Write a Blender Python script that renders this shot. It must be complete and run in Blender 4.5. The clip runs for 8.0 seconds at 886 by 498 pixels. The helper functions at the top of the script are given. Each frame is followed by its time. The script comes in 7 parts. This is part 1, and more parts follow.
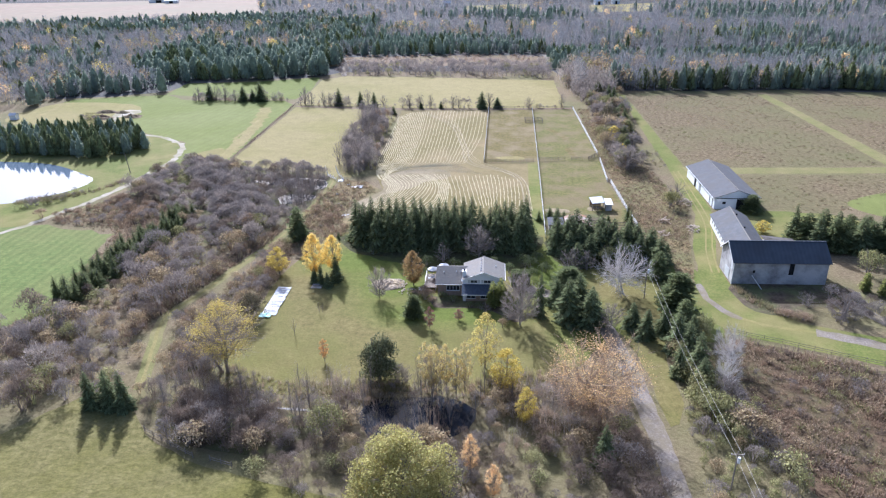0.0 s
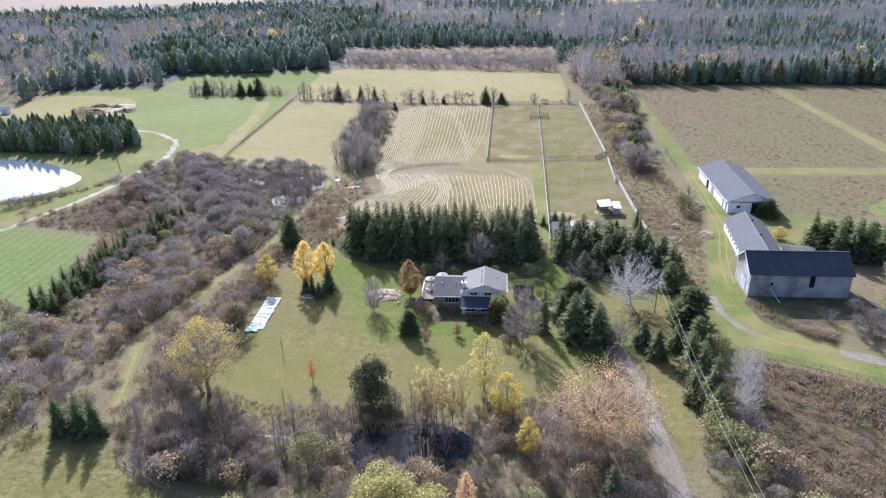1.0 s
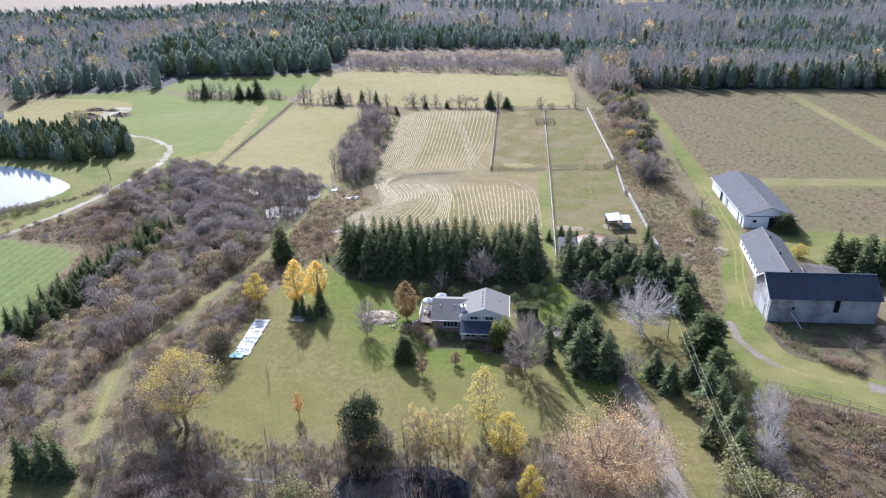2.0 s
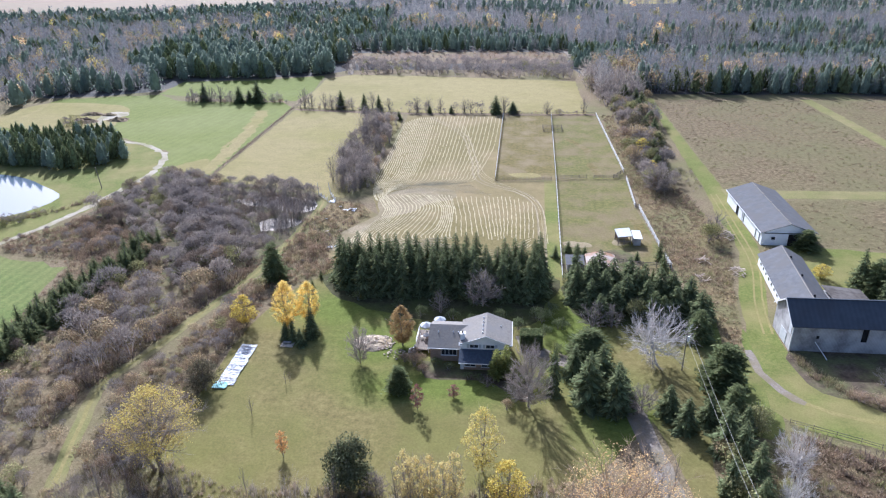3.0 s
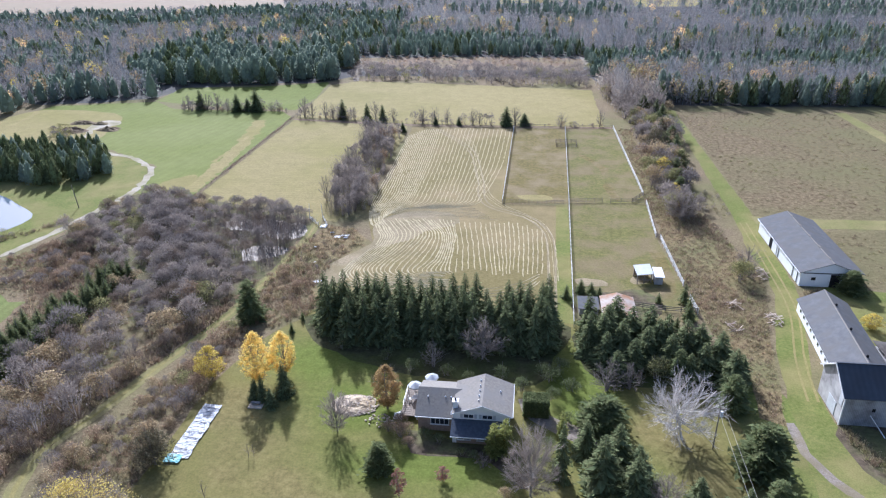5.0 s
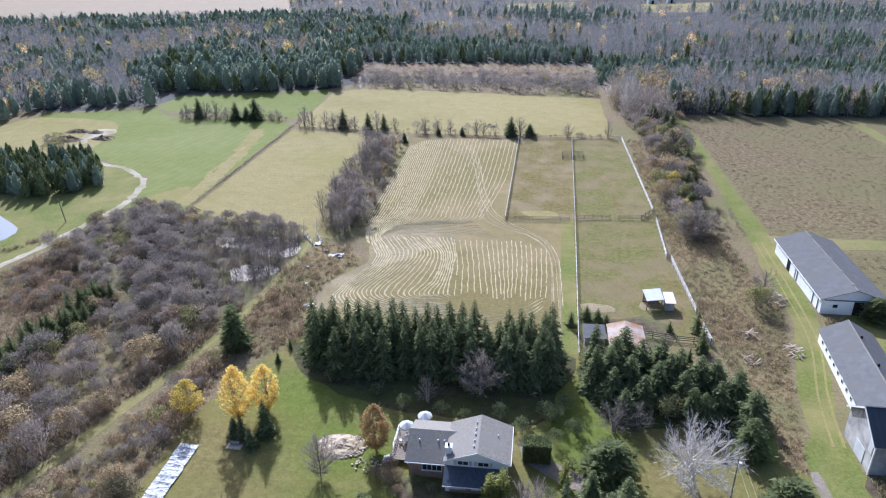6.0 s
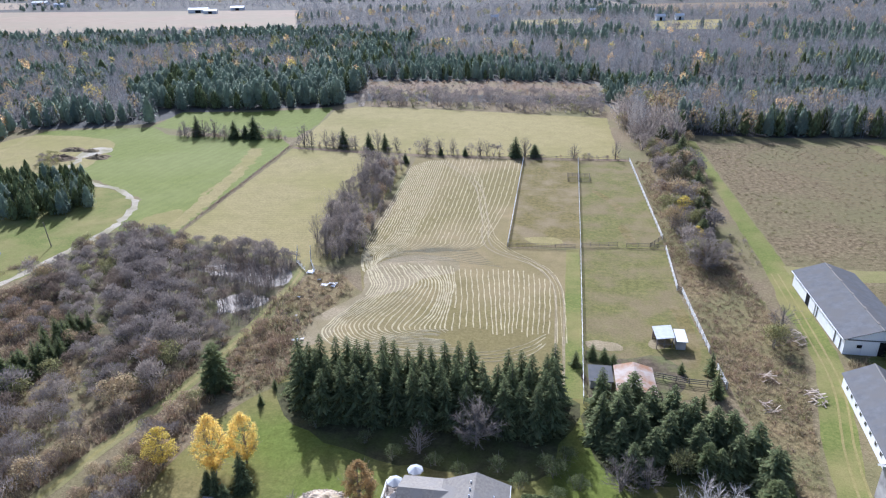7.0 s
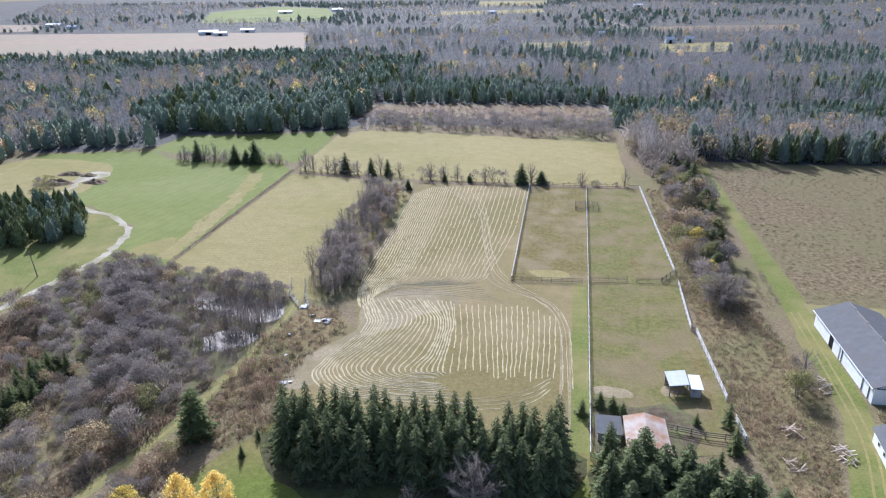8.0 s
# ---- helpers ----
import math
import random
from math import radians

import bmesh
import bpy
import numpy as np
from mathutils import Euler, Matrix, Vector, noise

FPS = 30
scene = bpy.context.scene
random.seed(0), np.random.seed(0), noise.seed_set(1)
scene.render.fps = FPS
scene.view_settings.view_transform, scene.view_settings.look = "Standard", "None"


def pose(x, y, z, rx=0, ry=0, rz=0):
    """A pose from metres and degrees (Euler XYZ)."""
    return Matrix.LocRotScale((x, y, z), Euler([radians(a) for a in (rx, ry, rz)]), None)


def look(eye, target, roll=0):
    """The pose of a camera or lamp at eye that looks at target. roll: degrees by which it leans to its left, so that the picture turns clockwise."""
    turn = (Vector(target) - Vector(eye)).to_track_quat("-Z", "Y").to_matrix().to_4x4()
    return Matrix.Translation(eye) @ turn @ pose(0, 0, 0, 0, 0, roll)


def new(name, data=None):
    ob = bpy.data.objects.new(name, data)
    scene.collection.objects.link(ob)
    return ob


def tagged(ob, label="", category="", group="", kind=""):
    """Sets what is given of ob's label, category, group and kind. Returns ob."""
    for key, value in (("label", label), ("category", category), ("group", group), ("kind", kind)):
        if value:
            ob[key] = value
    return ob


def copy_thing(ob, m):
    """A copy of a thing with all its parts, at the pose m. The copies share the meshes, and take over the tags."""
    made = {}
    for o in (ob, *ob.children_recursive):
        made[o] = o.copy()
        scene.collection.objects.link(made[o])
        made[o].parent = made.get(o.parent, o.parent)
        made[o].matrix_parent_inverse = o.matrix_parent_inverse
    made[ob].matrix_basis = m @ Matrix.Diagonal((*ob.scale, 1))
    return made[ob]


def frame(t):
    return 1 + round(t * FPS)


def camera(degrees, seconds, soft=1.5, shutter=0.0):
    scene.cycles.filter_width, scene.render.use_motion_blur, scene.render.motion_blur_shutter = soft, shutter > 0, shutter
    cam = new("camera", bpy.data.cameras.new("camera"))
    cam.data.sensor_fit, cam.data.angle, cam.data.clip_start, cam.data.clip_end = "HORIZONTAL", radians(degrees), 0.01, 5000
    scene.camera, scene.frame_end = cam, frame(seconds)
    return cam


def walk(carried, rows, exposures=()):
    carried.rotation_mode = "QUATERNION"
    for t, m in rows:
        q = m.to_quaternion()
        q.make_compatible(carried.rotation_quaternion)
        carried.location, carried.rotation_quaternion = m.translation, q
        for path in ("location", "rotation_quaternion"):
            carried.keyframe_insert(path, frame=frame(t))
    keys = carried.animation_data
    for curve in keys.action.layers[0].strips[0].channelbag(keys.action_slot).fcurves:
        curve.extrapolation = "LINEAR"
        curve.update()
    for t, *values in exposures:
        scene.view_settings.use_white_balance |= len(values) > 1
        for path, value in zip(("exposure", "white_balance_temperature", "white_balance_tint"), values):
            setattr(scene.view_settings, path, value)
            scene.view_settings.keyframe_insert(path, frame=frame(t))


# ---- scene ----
from mathutils import geometry

cam = camera(66.2, 8.0, 1.2)
METRES, EYE, TILT, LEAN, TURN = 76.5, 71.2, 0.7, 0.0, 4.5
ROWS = [
    (0.0, 0.0, 0.0, 0.0, -0.47, -24.82, 1.03),
    (0.5, 0.0102, 0.0626, 0.0006, -0.26, -25.32, 1.0),
    (1.0, 0.0201, 0.1253, 0.0, 0.02, -25.63, 1.02),
    (1.5, 0.0295, 0.1893, -0.001, 0.28, -25.65, 1.02),
    (3.0, 0.0592, 0.3774, -0.0015, 1.26, -25.63, 1.04),
    (3.5, 0.0695, 0.4408, -0.002, 1.6, -25.61, 1.04),
    (4.0, 0.0796, 0.5032, -0.0023, 1.91, -25.64, 1.01),
    (4.5, 0.0897, 0.5669, -0.0028, 2.26, -25.63, 0.99),
    (6.0, 0.1203, 0.751, -0.0041, 3.3, -25.26, 0.96),
    (6.5, 0.1309, 0.8118, -0.0043, 3.64, -24.81, 0.94),
    (7.0, 0.1408, 0.8706, -0.005, 3.99, -24.09, 0.92),
    (7.5, 0.1498, 0.93, -0.0066, 4.38, -23.23, 0.92),
    (8.0, 0.1601, 0.987, -0.0079, 4.82, -22.4, 0.92),
]
EXPOSURES = [(0.0, 0.87, 5100, 18), (8.0, 0.64, 5080, 16)]
walk(cam, [(t, pose(0, 0, EYE, TILT, LEAN, TURN) @ pose(METRES * x, METRES * y, METRES * z, 90 + pitch, roll, yaw)) for t, x, y, z, yaw, pitch, roll in ROWS], EXPOSURES)

# ---- world, sun, exposure ----
SUN_UP, SUN_ROUND = 31.5, -20.0
world = bpy.data.worlds.new("world")
scene.world = world
world.use_nodes = True
sky = world.node_tree.nodes.new("ShaderNodeTexSky")
sky.sky_type, sky.sun_disc = "NISHITA", False
sky.air_density, sky.dust_density = 1.0, 4.5
sky.sun_elevation, sky.sun_rotation = radians(SUN_UP), radians(SUN_ROUND % 360)
world.node_tree.nodes["Background"].inputs["Strength"].default_value = 0.1
world.node_tree.links.new(sky.outputs[0], world.node_tree.nodes["Background"].inputs["Color"])
sun = new("sun", bpy.data.lights.new("sun", "SUN"))
sun.data.energy, sun.data.angle, sun.data.color = 5.0, radians(0.6), (1.0, 0.95, 0.87)
sun_way = Vector((math.sin(radians(SUN_ROUND)) * math.cos(radians(SUN_UP)), math.cos(radians(SUN_ROUND)) * math.cos(radians(SUN_UP)), math.sin(radians(SUN_UP))))
sun.matrix_world = look(sun_way * 300, (0, 0, 0))

# ---- materials ----


def mat(name, a, b, scale=3.0, c=None, scale2=0.05, rough=0.9, bump=0.0, metal=0.0, vary="", amount=0.3, through_light=0.0, stripe=None, spec=None, spots=(), spot_colour=None):
    """Two colours mixed by fine noise, a third in coarse patches; vary: 'object' or 'island' brightness; stripe: (angle, spacing, depth)."""
    m = bpy.data.materials.new(name)
    m.use_nodes = True
    nt = m.node_tree
    n, link = nt.nodes, nt.links.new
    bsdf, out = n["Principled BSDF"], n["Material Output"]
    bsdf.inputs["Roughness"].default_value = rough
    bsdf.inputs["Metallic"].default_value = metal
    bsdf.inputs["Specular IOR Level"].default_value = spec if spec is not None else 0.3 if rough < 0.85 else 0.04
    co = n.new("ShaderNodeTexCoord")
    fine = n.new("ShaderNodeTexNoise")
    fine.inputs["Scale"].default_value, fine.inputs["Detail"].default_value, fine.inputs["Roughness"].default_value = scale, 6.0, 0.65
    link(co.outputs["Object"], fine.inputs["Vector"])

    def ramp(lo, hi, src):
        r = n.new("ShaderNodeMapRange")
        r.inputs[1].default_value, r.inputs[2].default_value = lo, hi
        link(src, r.inputs[0])
        return r.outputs[0]

    def mix(fac, x, y, kind="MIX"):
        k = n.new("ShaderNodeMix")
        k.data_type, k.blend_type = "RGBA", kind
        for sock, v in ((k.inputs[0], fac), (k.inputs[6], x), (k.inputs[7], y)):
            if isinstance(v, (tuple, float, int)):
                sock.default_value = (*v, 1) if isinstance(v, tuple) else v
            else:
                link(v, sock)
        return k.outputs[2]

    col = mix(ramp(0.38, 0.62, fine.outputs[0]), a, b)
    if c:
        big = n.new("ShaderNodeTexNoise")
        big.inputs["Scale"].default_value, big.inputs["Detail"].default_value, big.inputs["Roughness"].default_value = scale2, 5.0, 0.6
        link(co.outputs["Object"], big.inputs["Vector"])
        col = mix(ramp(0.42, 0.62, big.outputs[0]), col, c)
    if spots:
        place = n.new("ShaderNodeNewGeometry").outputs["Position"]
        worn = n.new("ShaderNodeTexNoise")
        worn.inputs["Scale"].default_value, worn.inputs["Detail"].default_value, worn.inputs["Roughness"].default_value = 0.11, 6.0, 0.65
        link(place, worn.inputs["Vector"])
        total = None
        for cx, cy, rx, ry in spots:
            shift = n.new("ShaderNodeMapping")
            shift.vector_type = "TEXTURE"
            shift.inputs["Location"].default_value, shift.inputs["Scale"].default_value = (cx, cy, 0), (rx, ry, 1)
            link(place, shift.inputs["Vector"])
            far = n.new("ShaderNodeVectorMath")
            far.operation = "LENGTH"
            link(shift.outputs[0], far.inputs[0])
            uneven = n.new("ShaderNodeMath")
            uneven.operation = "MULTIPLY_ADD"
            uneven.inputs[1].default_value = 1.6
            link(worn.outputs[0], uneven.inputs[0])
            link(far.outputs["Value"], uneven.inputs[2])
            near_ = ramp(2.2, 1.2, uneven.outputs[0])
            if total is None:
                total = near_
            else:
                most = n.new("ShaderNodeMath")
                most.operation = "MAXIMUM"
                link(total, most.inputs[0])
                link(near_, most.inputs[1])
                total = most.outputs[0]
        green = mix(ramp(0.35, 0.65, fine.outputs[0]), tuple(v * 0.85 for v in spot_colour), tuple(v * 1.15 for v in spot_colour))
        col = mix(total, col, green)
    if bump >= 0.03:
        for size, depth in ((scale * 2.7, 0.2), (0.22, 0.1)):
            grain = n.new("ShaderNodeTexNoise")
            grain.inputs["Scale"].default_value, grain.inputs["Detail"].default_value, grain.inputs["Roughness"].default_value = size, 4.0, 0.7
            link(co.outputs["Object"], grain.inputs["Vector"])
            dim = n.new("ShaderNodeMapRange")
            dim.inputs[1].default_value, dim.inputs[2].default_value, dim.inputs[3].default_value, dim.inputs[4].default_value = 0.3, 0.7, 1 - depth, 1 + depth
            link(grain.outputs[0], dim.inputs[0])
            hs = n.new("ShaderNodeHueSaturation")
            link(dim.outputs[0], hs.inputs["Value"])
            link(col, hs.inputs["Color"])
            col = hs.outputs[0]
    if stripe:
        turn = n.new("ShaderNodeMapping")
        turn.inputs["Rotation"].default_value = (0, 0, radians(stripe[0]))
        link(co.outputs["Object"], turn.inputs["Vector"])
        wave = n.new("ShaderNodeTexWave")
        wave.inputs["Scale"].default_value = 0.314 / stripe[1]
        wave.inputs["Distortion"].default_value, wave.inputs["Detail"].default_value, wave.inputs["Detail Scale"].default_value = 2.5, 3.0, 0.4
        link(turn.outputs[0], wave.inputs["Vector"])
        dim = n.new("ShaderNodeMapRange")
        dim.inputs[3].default_value, dim.inputs[4].default_value = 1 - stripe[2], 1 + stripe[2]
        link(wave.outputs["Fac"], dim.inputs[0])
        hs = n.new("ShaderNodeHueSaturation")
        link(dim.outputs[0], hs.inputs["Value"])
        link(col, hs.inputs["Color"])
        col = hs.outputs[0]
    if vary:
        src = n.new("ShaderNodeObjectInfo").outputs["Random"] if vary == "object" else n.new("ShaderNodeNewGeometry").outputs["Random Per Island"]
        dim = n.new("ShaderNodeMapRange")
        dim.inputs[3].default_value, dim.inputs[4].default_value = 1 - amount, 1 + amount
        link(src, dim.inputs[0])
        hue = n.new("ShaderNodeMapRange")
        hue.inputs[3].default_value, hue.inputs[4].default_value = 0.485, 0.515
        link(src, hue.inputs[0])
        hs = n.new("ShaderNodeHueSaturation")
        link(dim.outputs[0], hs.inputs["Value"])
        link(hue.outputs[0], hs.inputs["Hue"])
        link(col, hs.inputs["Color"])
        col = hs.outputs[0]
    link(col, bsdf.inputs["Base Color"])
    if bump:
        b_ = n.new("ShaderNodeBump")
        b_.inputs["Strength"].default_value, b_.inputs["Distance"].default_value = 0.8, bump
        link(fine.outputs[0], b_.inputs["Height"])
        link(b_.outputs[0], bsdf.inputs["Normal"])
    if through_light:
        tr = n.new("ShaderNodeBsdfTranslucent")
        link(col, tr.inputs["Color"])
        ms = n.new("ShaderNodeMixShader")
        ms.inputs[0].default_value = through_light
        link(bsdf.outputs[0], ms.inputs[1])
        link(tr.outputs[0], ms.inputs[2])
        link(ms.outputs[0], out.inputs["Surface"])
    return m


M = {
    "ground": mat("rough_meadow", (0.146, 0.110, 0.065), (0.241, 0.189, 0.112), 1.6, (0.17, 0.155, 0.07), 0.035, bump=0.25),
    "lawn": mat("lawn_grass", (0.151, 0.128, 0.048), (0.211, 0.176, 0.070), 0.9, (0.160, 0.148, 0.048), 0.06, bump=0.08, spots=((-31, 152, 15, 10), (-22, 139, 14, 8), (-10, 125, 17, 6), (14, 146, 8, 16), (20, 121, 7, 13)), spot_colour=(0.126, 0.15, 0.032)),
    "lane": mat("lane_grass", (0.116, 0.137, 0.035), (0.172, 0.181, 0.053), 1.6, (0.220, 0.194, 0.075), 0.06, bump=0.04),
    "green": mat("green_field", (0.120, 0.144, 0.032), (0.171, 0.188, 0.045), 1.2, (0.180, 0.194, 0.063), 0.012, bump=0.05, stripe=(10, 3.4, 0.03)),
    "pale": mat("pale_pasture", (0.228, 0.192, 0.082), (0.29, 0.24, 0.11), 1.2, (0.228, 0.2, 0.073), 0.02, bump=0.05, stripe=(84, 1.7, 0.03)),
    "north": mat("stubble_pasture", (0.248, 0.209, 0.089), (0.3, 0.248, 0.114), 1.0, (0.227, 0.196, 0.076), 0.015, bump=0.05),
    "paddock": mat("grazed_paddock", (0.122, 0.103, 0.037), (0.186, 0.150, 0.056), 0.9, (0.215, 0.168, 0.092), 0.1, bump=0.1),
    "near_pasture": mat("tussock_pasture", (0.130, 0.117, 0.041), (0.209, 0.181, 0.073), 0.7, (0.153, 0.140, 0.041), 0.05, bump=0.35),
    "hayfield": mat("hay_stubble", (0.152, 0.127, 0.05), (0.212, 0.172, 0.074), 1.4, (0.25, 0.196, 0.1), 0.03, bump=0.05),
    "hay": mat("cut_hay", (0.4, 0.34, 0.205), (0.5, 0.43, 0.27), 2.2, bump=0.1),
    "brown": mat("brown_weeds", (0.088, 0.066, 0.034), (0.240, 0.187, 0.108), 0.9, (0.155, 0.138, 0.066), 0.02, bump=0.25),
    "russet": mat("russet_weeds", (0.155, 0.112, 0.074), (0.245, 0.18, 0.122), 1.5, (0.205, 0.165, 0.095), 0.05, bump=0.3),
    "tilled": mat("tilled_field", (0.262, 0.202, 0.142), (0.302, 0.238, 0.172), 0.06, (0.2604, 0.2184, 0.1512), 0.008, bump=0.0, stripe=(15, 12, 0.03)),
    "farground": mat("forest_floor", (0.073, 0.069, 0.064), (0.101, 0.095, 0.090), 0.15, (0.12, 0.115, 0.095), 0.01),
    "dry_strip": mat("dry_olive_weeds", (0.165, 0.123, 0.062), (0.255, 0.195, 0.10), 1.5, (0.165, 0.15, 0.068), 0.06, bump=0.3),
    "mown_path": mat("mown_path_grass", (0.16, 0.158, 0.058), (0.215, 0.2, 0.078), 1.6, (0.24, 0.205, 0.095), 0.08, bump=0.04),
    "gravel": mat("gravel", (0.195, 0.165, 0.132), (0.285, 0.245, 0.2), 2.5, (0.21, 0.175, 0.115), 0.25, bump=0.03),
    "dirt": mat("pale_dirt", (0.34, 0.3, 0.23), (0.44, 0.39, 0.31), 1.2, (0.27, 0.245, 0.15), 0.15, bump=0.04),
    "loose_hay": mat("scattered_hay", (0.235, 0.19, 0.115), (0.335, 0.275, 0.175), 1.8, (0.22, 0.18, 0.1), 0.12, bump=0.06),
    "lush": mat("greener_lawn", (0.115, 0.14, 0.035), (0.168, 0.182, 0.05), 1.6, (0.172, 0.16, 0.058), 0.08, bump=0.04),
    "old_roof": mat("old_brown_roofing", (0.085, 0.075, 0.066), (0.13, 0.115, 0.10), 1.2, (0.16, 0.145, 0.13), 0.3),
    "paddock_green": mat("green_paddock", (0.117, 0.115, 0.037), (0.176, 0.161, 0.056), 0.9, (0.19, 0.152, 0.078), 0.1, bump=0.1),
    "weed_ground": mat("weedy_ground", (0.078, 0.052, 0.032), (0.152, 0.103, 0.063), 1.3, (0.127, 0.108, 0.054), 0.09, bump=0.3),
    "mown_green": mat("striped_mown_grass", (0.113, 0.149, 0.045), (0.164, 0.194, 0.060), 0.8, (0.168, 0.176, 0.062), 0.03, bump=0.06, stripe=(0, 2.6, 0.07)),
    # Needle litter kept dark so the trees' shade lies in its colour.
    "shade_needles": mat("shade_needle_litter", (0.06, 0.055, 0.03), (0.10, 0.095, 0.045), 0.8, (0.08, 0.09, 0.03), 0.15, bump=0.05),
    "dirt_mound": mat("tan_earth", (0.4, 0.32, 0.225), (0.56, 0.465, 0.345), 2.2, (0.34, 0.27, 0.165), 0.5, bump=0.12),
    # Dark soil, also laid where ground should look shaded.
    "soil_and_shade": mat("bare_soil_and_shade", (0.075, 0.058, 0.04), (0.135, 0.105, 0.072), 0.7, (0.14, 0.14, 0.06), 0.2, bump=0.1),
    "bark": mat("bark", (0.19, 0.165, 0.145), (0.29, 0.255, 0.225), 6.0, vary="object"),
    "pale_bark": mat("pale_bark", (0.536, 0.490, 0.450), (0.673, 0.627, 0.576), 5.0, vary="object", amount=0.15),
    "spruce": mat("spruce_needles", (0.134, 0.155, 0.073), (0.212, 0.231, 0.107), 0.8, vary="island", amount=0.45, through_light=0.36),
    "cedar": mat("cedar_foliage", (0.19, 0.2, 0.058), (0.29, 0.295, 0.085), 0.9, vary="island", amount=0.35, through_light=0.15),
    "hedge": mat("clipped_hedge", (0.14, 0.165, 0.075), (0.225, 0.245, 0.11), 1.2, vary="island", amount=0.35, through_light=0.5),
    "tan_twig": mat("tan_twigs", (0.36, 0.27, 0.19), (0.46, 0.355, 0.255), 0.3, vary="island", amount=0.22, through_light=0.35),
    "twig": mat("grey_twigs", (0.278, 0.237, 0.203), (0.370, 0.319, 0.277), 0.3, vary="island", amount=0.22, through_light=0.3),
    "mauve": mat("mauve_twigs", (0.218, 0.189, 0.167), (0.294, 0.257, 0.231), 0.3, vary="island", amount=0.22, through_light=0.3),
    "ash": mat("pale_twigs", (0.333, 0.285, 0.237), (0.427, 0.370, 0.314), 0.3, vary="island", amount=0.22, through_light=0.3),
    "umber": mat("umber_twigs", (0.189, 0.148, 0.114), (0.261, 0.207, 0.162), 0.3, vary="island", amount=0.22, through_light=0.3),
    # Twig and needle colours lightened and greyed to stand for distance haze.
    "woods_haze_grey": mat("woods_haze_grey_twigs", (0.222, 0.226, 0.228), (0.305, 0.307, 0.307), 0.1, vary="island", amount=0.12, through_light=0.3),
    "woods_haze_mauve": mat("woods_haze_mauve_twigs", (0.228, 0.214, 0.207), (0.320, 0.295, 0.280), 0.1, vary="island", amount=0.12, through_light=0.3),
    "woods_haze_conifer": mat("woods_haze_conifer_needles", (0.21, 0.25, 0.195), (0.285, 0.33, 0.255), 0.2, vary="island", amount=0.22, through_light=0.5),
    "tan": mat("tan_leaves", (0.36, 0.27, 0.155), (0.46, 0.36, 0.215), 0.3, vary="island", amount=0.3, through_light=0.3),
    "rust": mat("russet_leaves", (0.3, 0.212, 0.138), (0.385, 0.285, 0.19), 0.3, vary="island", amount=0.3, through_light=0.3),
    "dark_leaf": mat("dark_evergreen_leaves", (0.10, 0.11, 0.055), (0.175, 0.175, 0.09), 0.3, vary="island", amount=0.4, through_light=0.25),
    "dusk_leaf": mat("dull_brown_leaves", (0.13, 0.115, 0.07), (0.20, 0.17, 0.105), 0.3, vary="island", amount=0.35, through_light=0.25),
    "olive": mat("olive_leaves", (0.26, 0.25, 0.105), (0.37, 0.34, 0.16), 0.3, vary="island", amount=0.35, through_light=0.25),
    "yellow": mat("yellow_leaves", (0.56, 0.43, 0.09), (0.7, 0.57, 0.16), 0.5, vary="island", amount=0.3, through_light=0.35),
    "gold": mat("golden_leaves", (0.8, 0.61, 0.17), (0.9, 0.72, 0.25), 0.5, vary="island", amount=0.25, through_light=0.5),
    "cottonwood": mat("cottonwood_leaves", (0.58, 0.46, 0.13), (0.7, 0.57, 0.21), 0.5, vary="island", amount=0.3, through_light=0.35),
    "lemon": mat("pale_yellow_leaves", (0.58, 0.48, 0.15), (0.7, 0.6, 0.22), 0.5, vary="island", amount=0.3, through_light=0.35),
    "straw_yellow": mat("straw_yellow_leaves", (0.62, 0.5, 0.2), (0.74, 0.62, 0.29), 0.5, vary="island", amount=0.3, through_light=0.35),
    "orange_bright": mat("bright_orange_leaves", (0.64, 0.35, 0.13), (0.74, 0.45, 0.19), 0.5, vary="island", amount=0.3, through_light=0.3),
    "orange": mat("orange_leaves", (0.70, 0.47, 0.22), (0.80, 0.58, 0.31), 0.5, vary="island", amount=0.25, through_light=0.5),
    "copper": mat("copper_leaves", (0.380, 0.255, 0.110), (0.483, 0.345, 0.165), 0.5, vary="island", amount=0.3, through_light=0.42),
    "red": mat("dull_red_leaves", (0.26, 0.12, 0.10), (0.34, 0.17, 0.14), 0.5, vary="island", amount=0.3, through_light=0.25),
    "willow": mat("willow_leaves", (0.403, 0.361, 0.128), (0.504, 0.456, 0.184), 0.4, vary="island", amount=0.3, through_light=0.35),
    "weed": mat("dry_weeds", (0.265, 0.197, 0.13), (0.355, 0.27, 0.185), 0.15, vary="island", amount=0.35, through_light=0.3),
    "straw": mat("straw_tussocks", (0.30, 0.25, 0.14), (0.38, 0.32, 0.19), 0.15, vary="island", amount=0.3, through_light=0.3),
    "white_wood": mat("white_painted_wood", (0.78, 0.77, 0.74), (0.84, 0.83, 0.80), 2.0, (0.70, 0.68, 0.63), 0.6, rough=0.6),
    "grey_wood": mat("weathered_grey_boards", (0.230, 0.221, 0.213), (0.339, 0.324, 0.313), 1.2, (0.5, 0.485, 0.465), 0.2, rough=0.85, bump=0.02, stripe=(0, 0.25, 0.10)),
    "post": mat("old_post_wood", (0.20, 0.17, 0.14), (0.29, 0.25, 0.21), 4.0),
    "white_metal": mat("white_metal_siding", (0.74, 0.76, 0.78), (0.80, 0.81, 0.82), 0.6, (0.70, 0.71, 0.72), 0.3, rough=0.5, stripe=(0, 0.3, 0.025)),
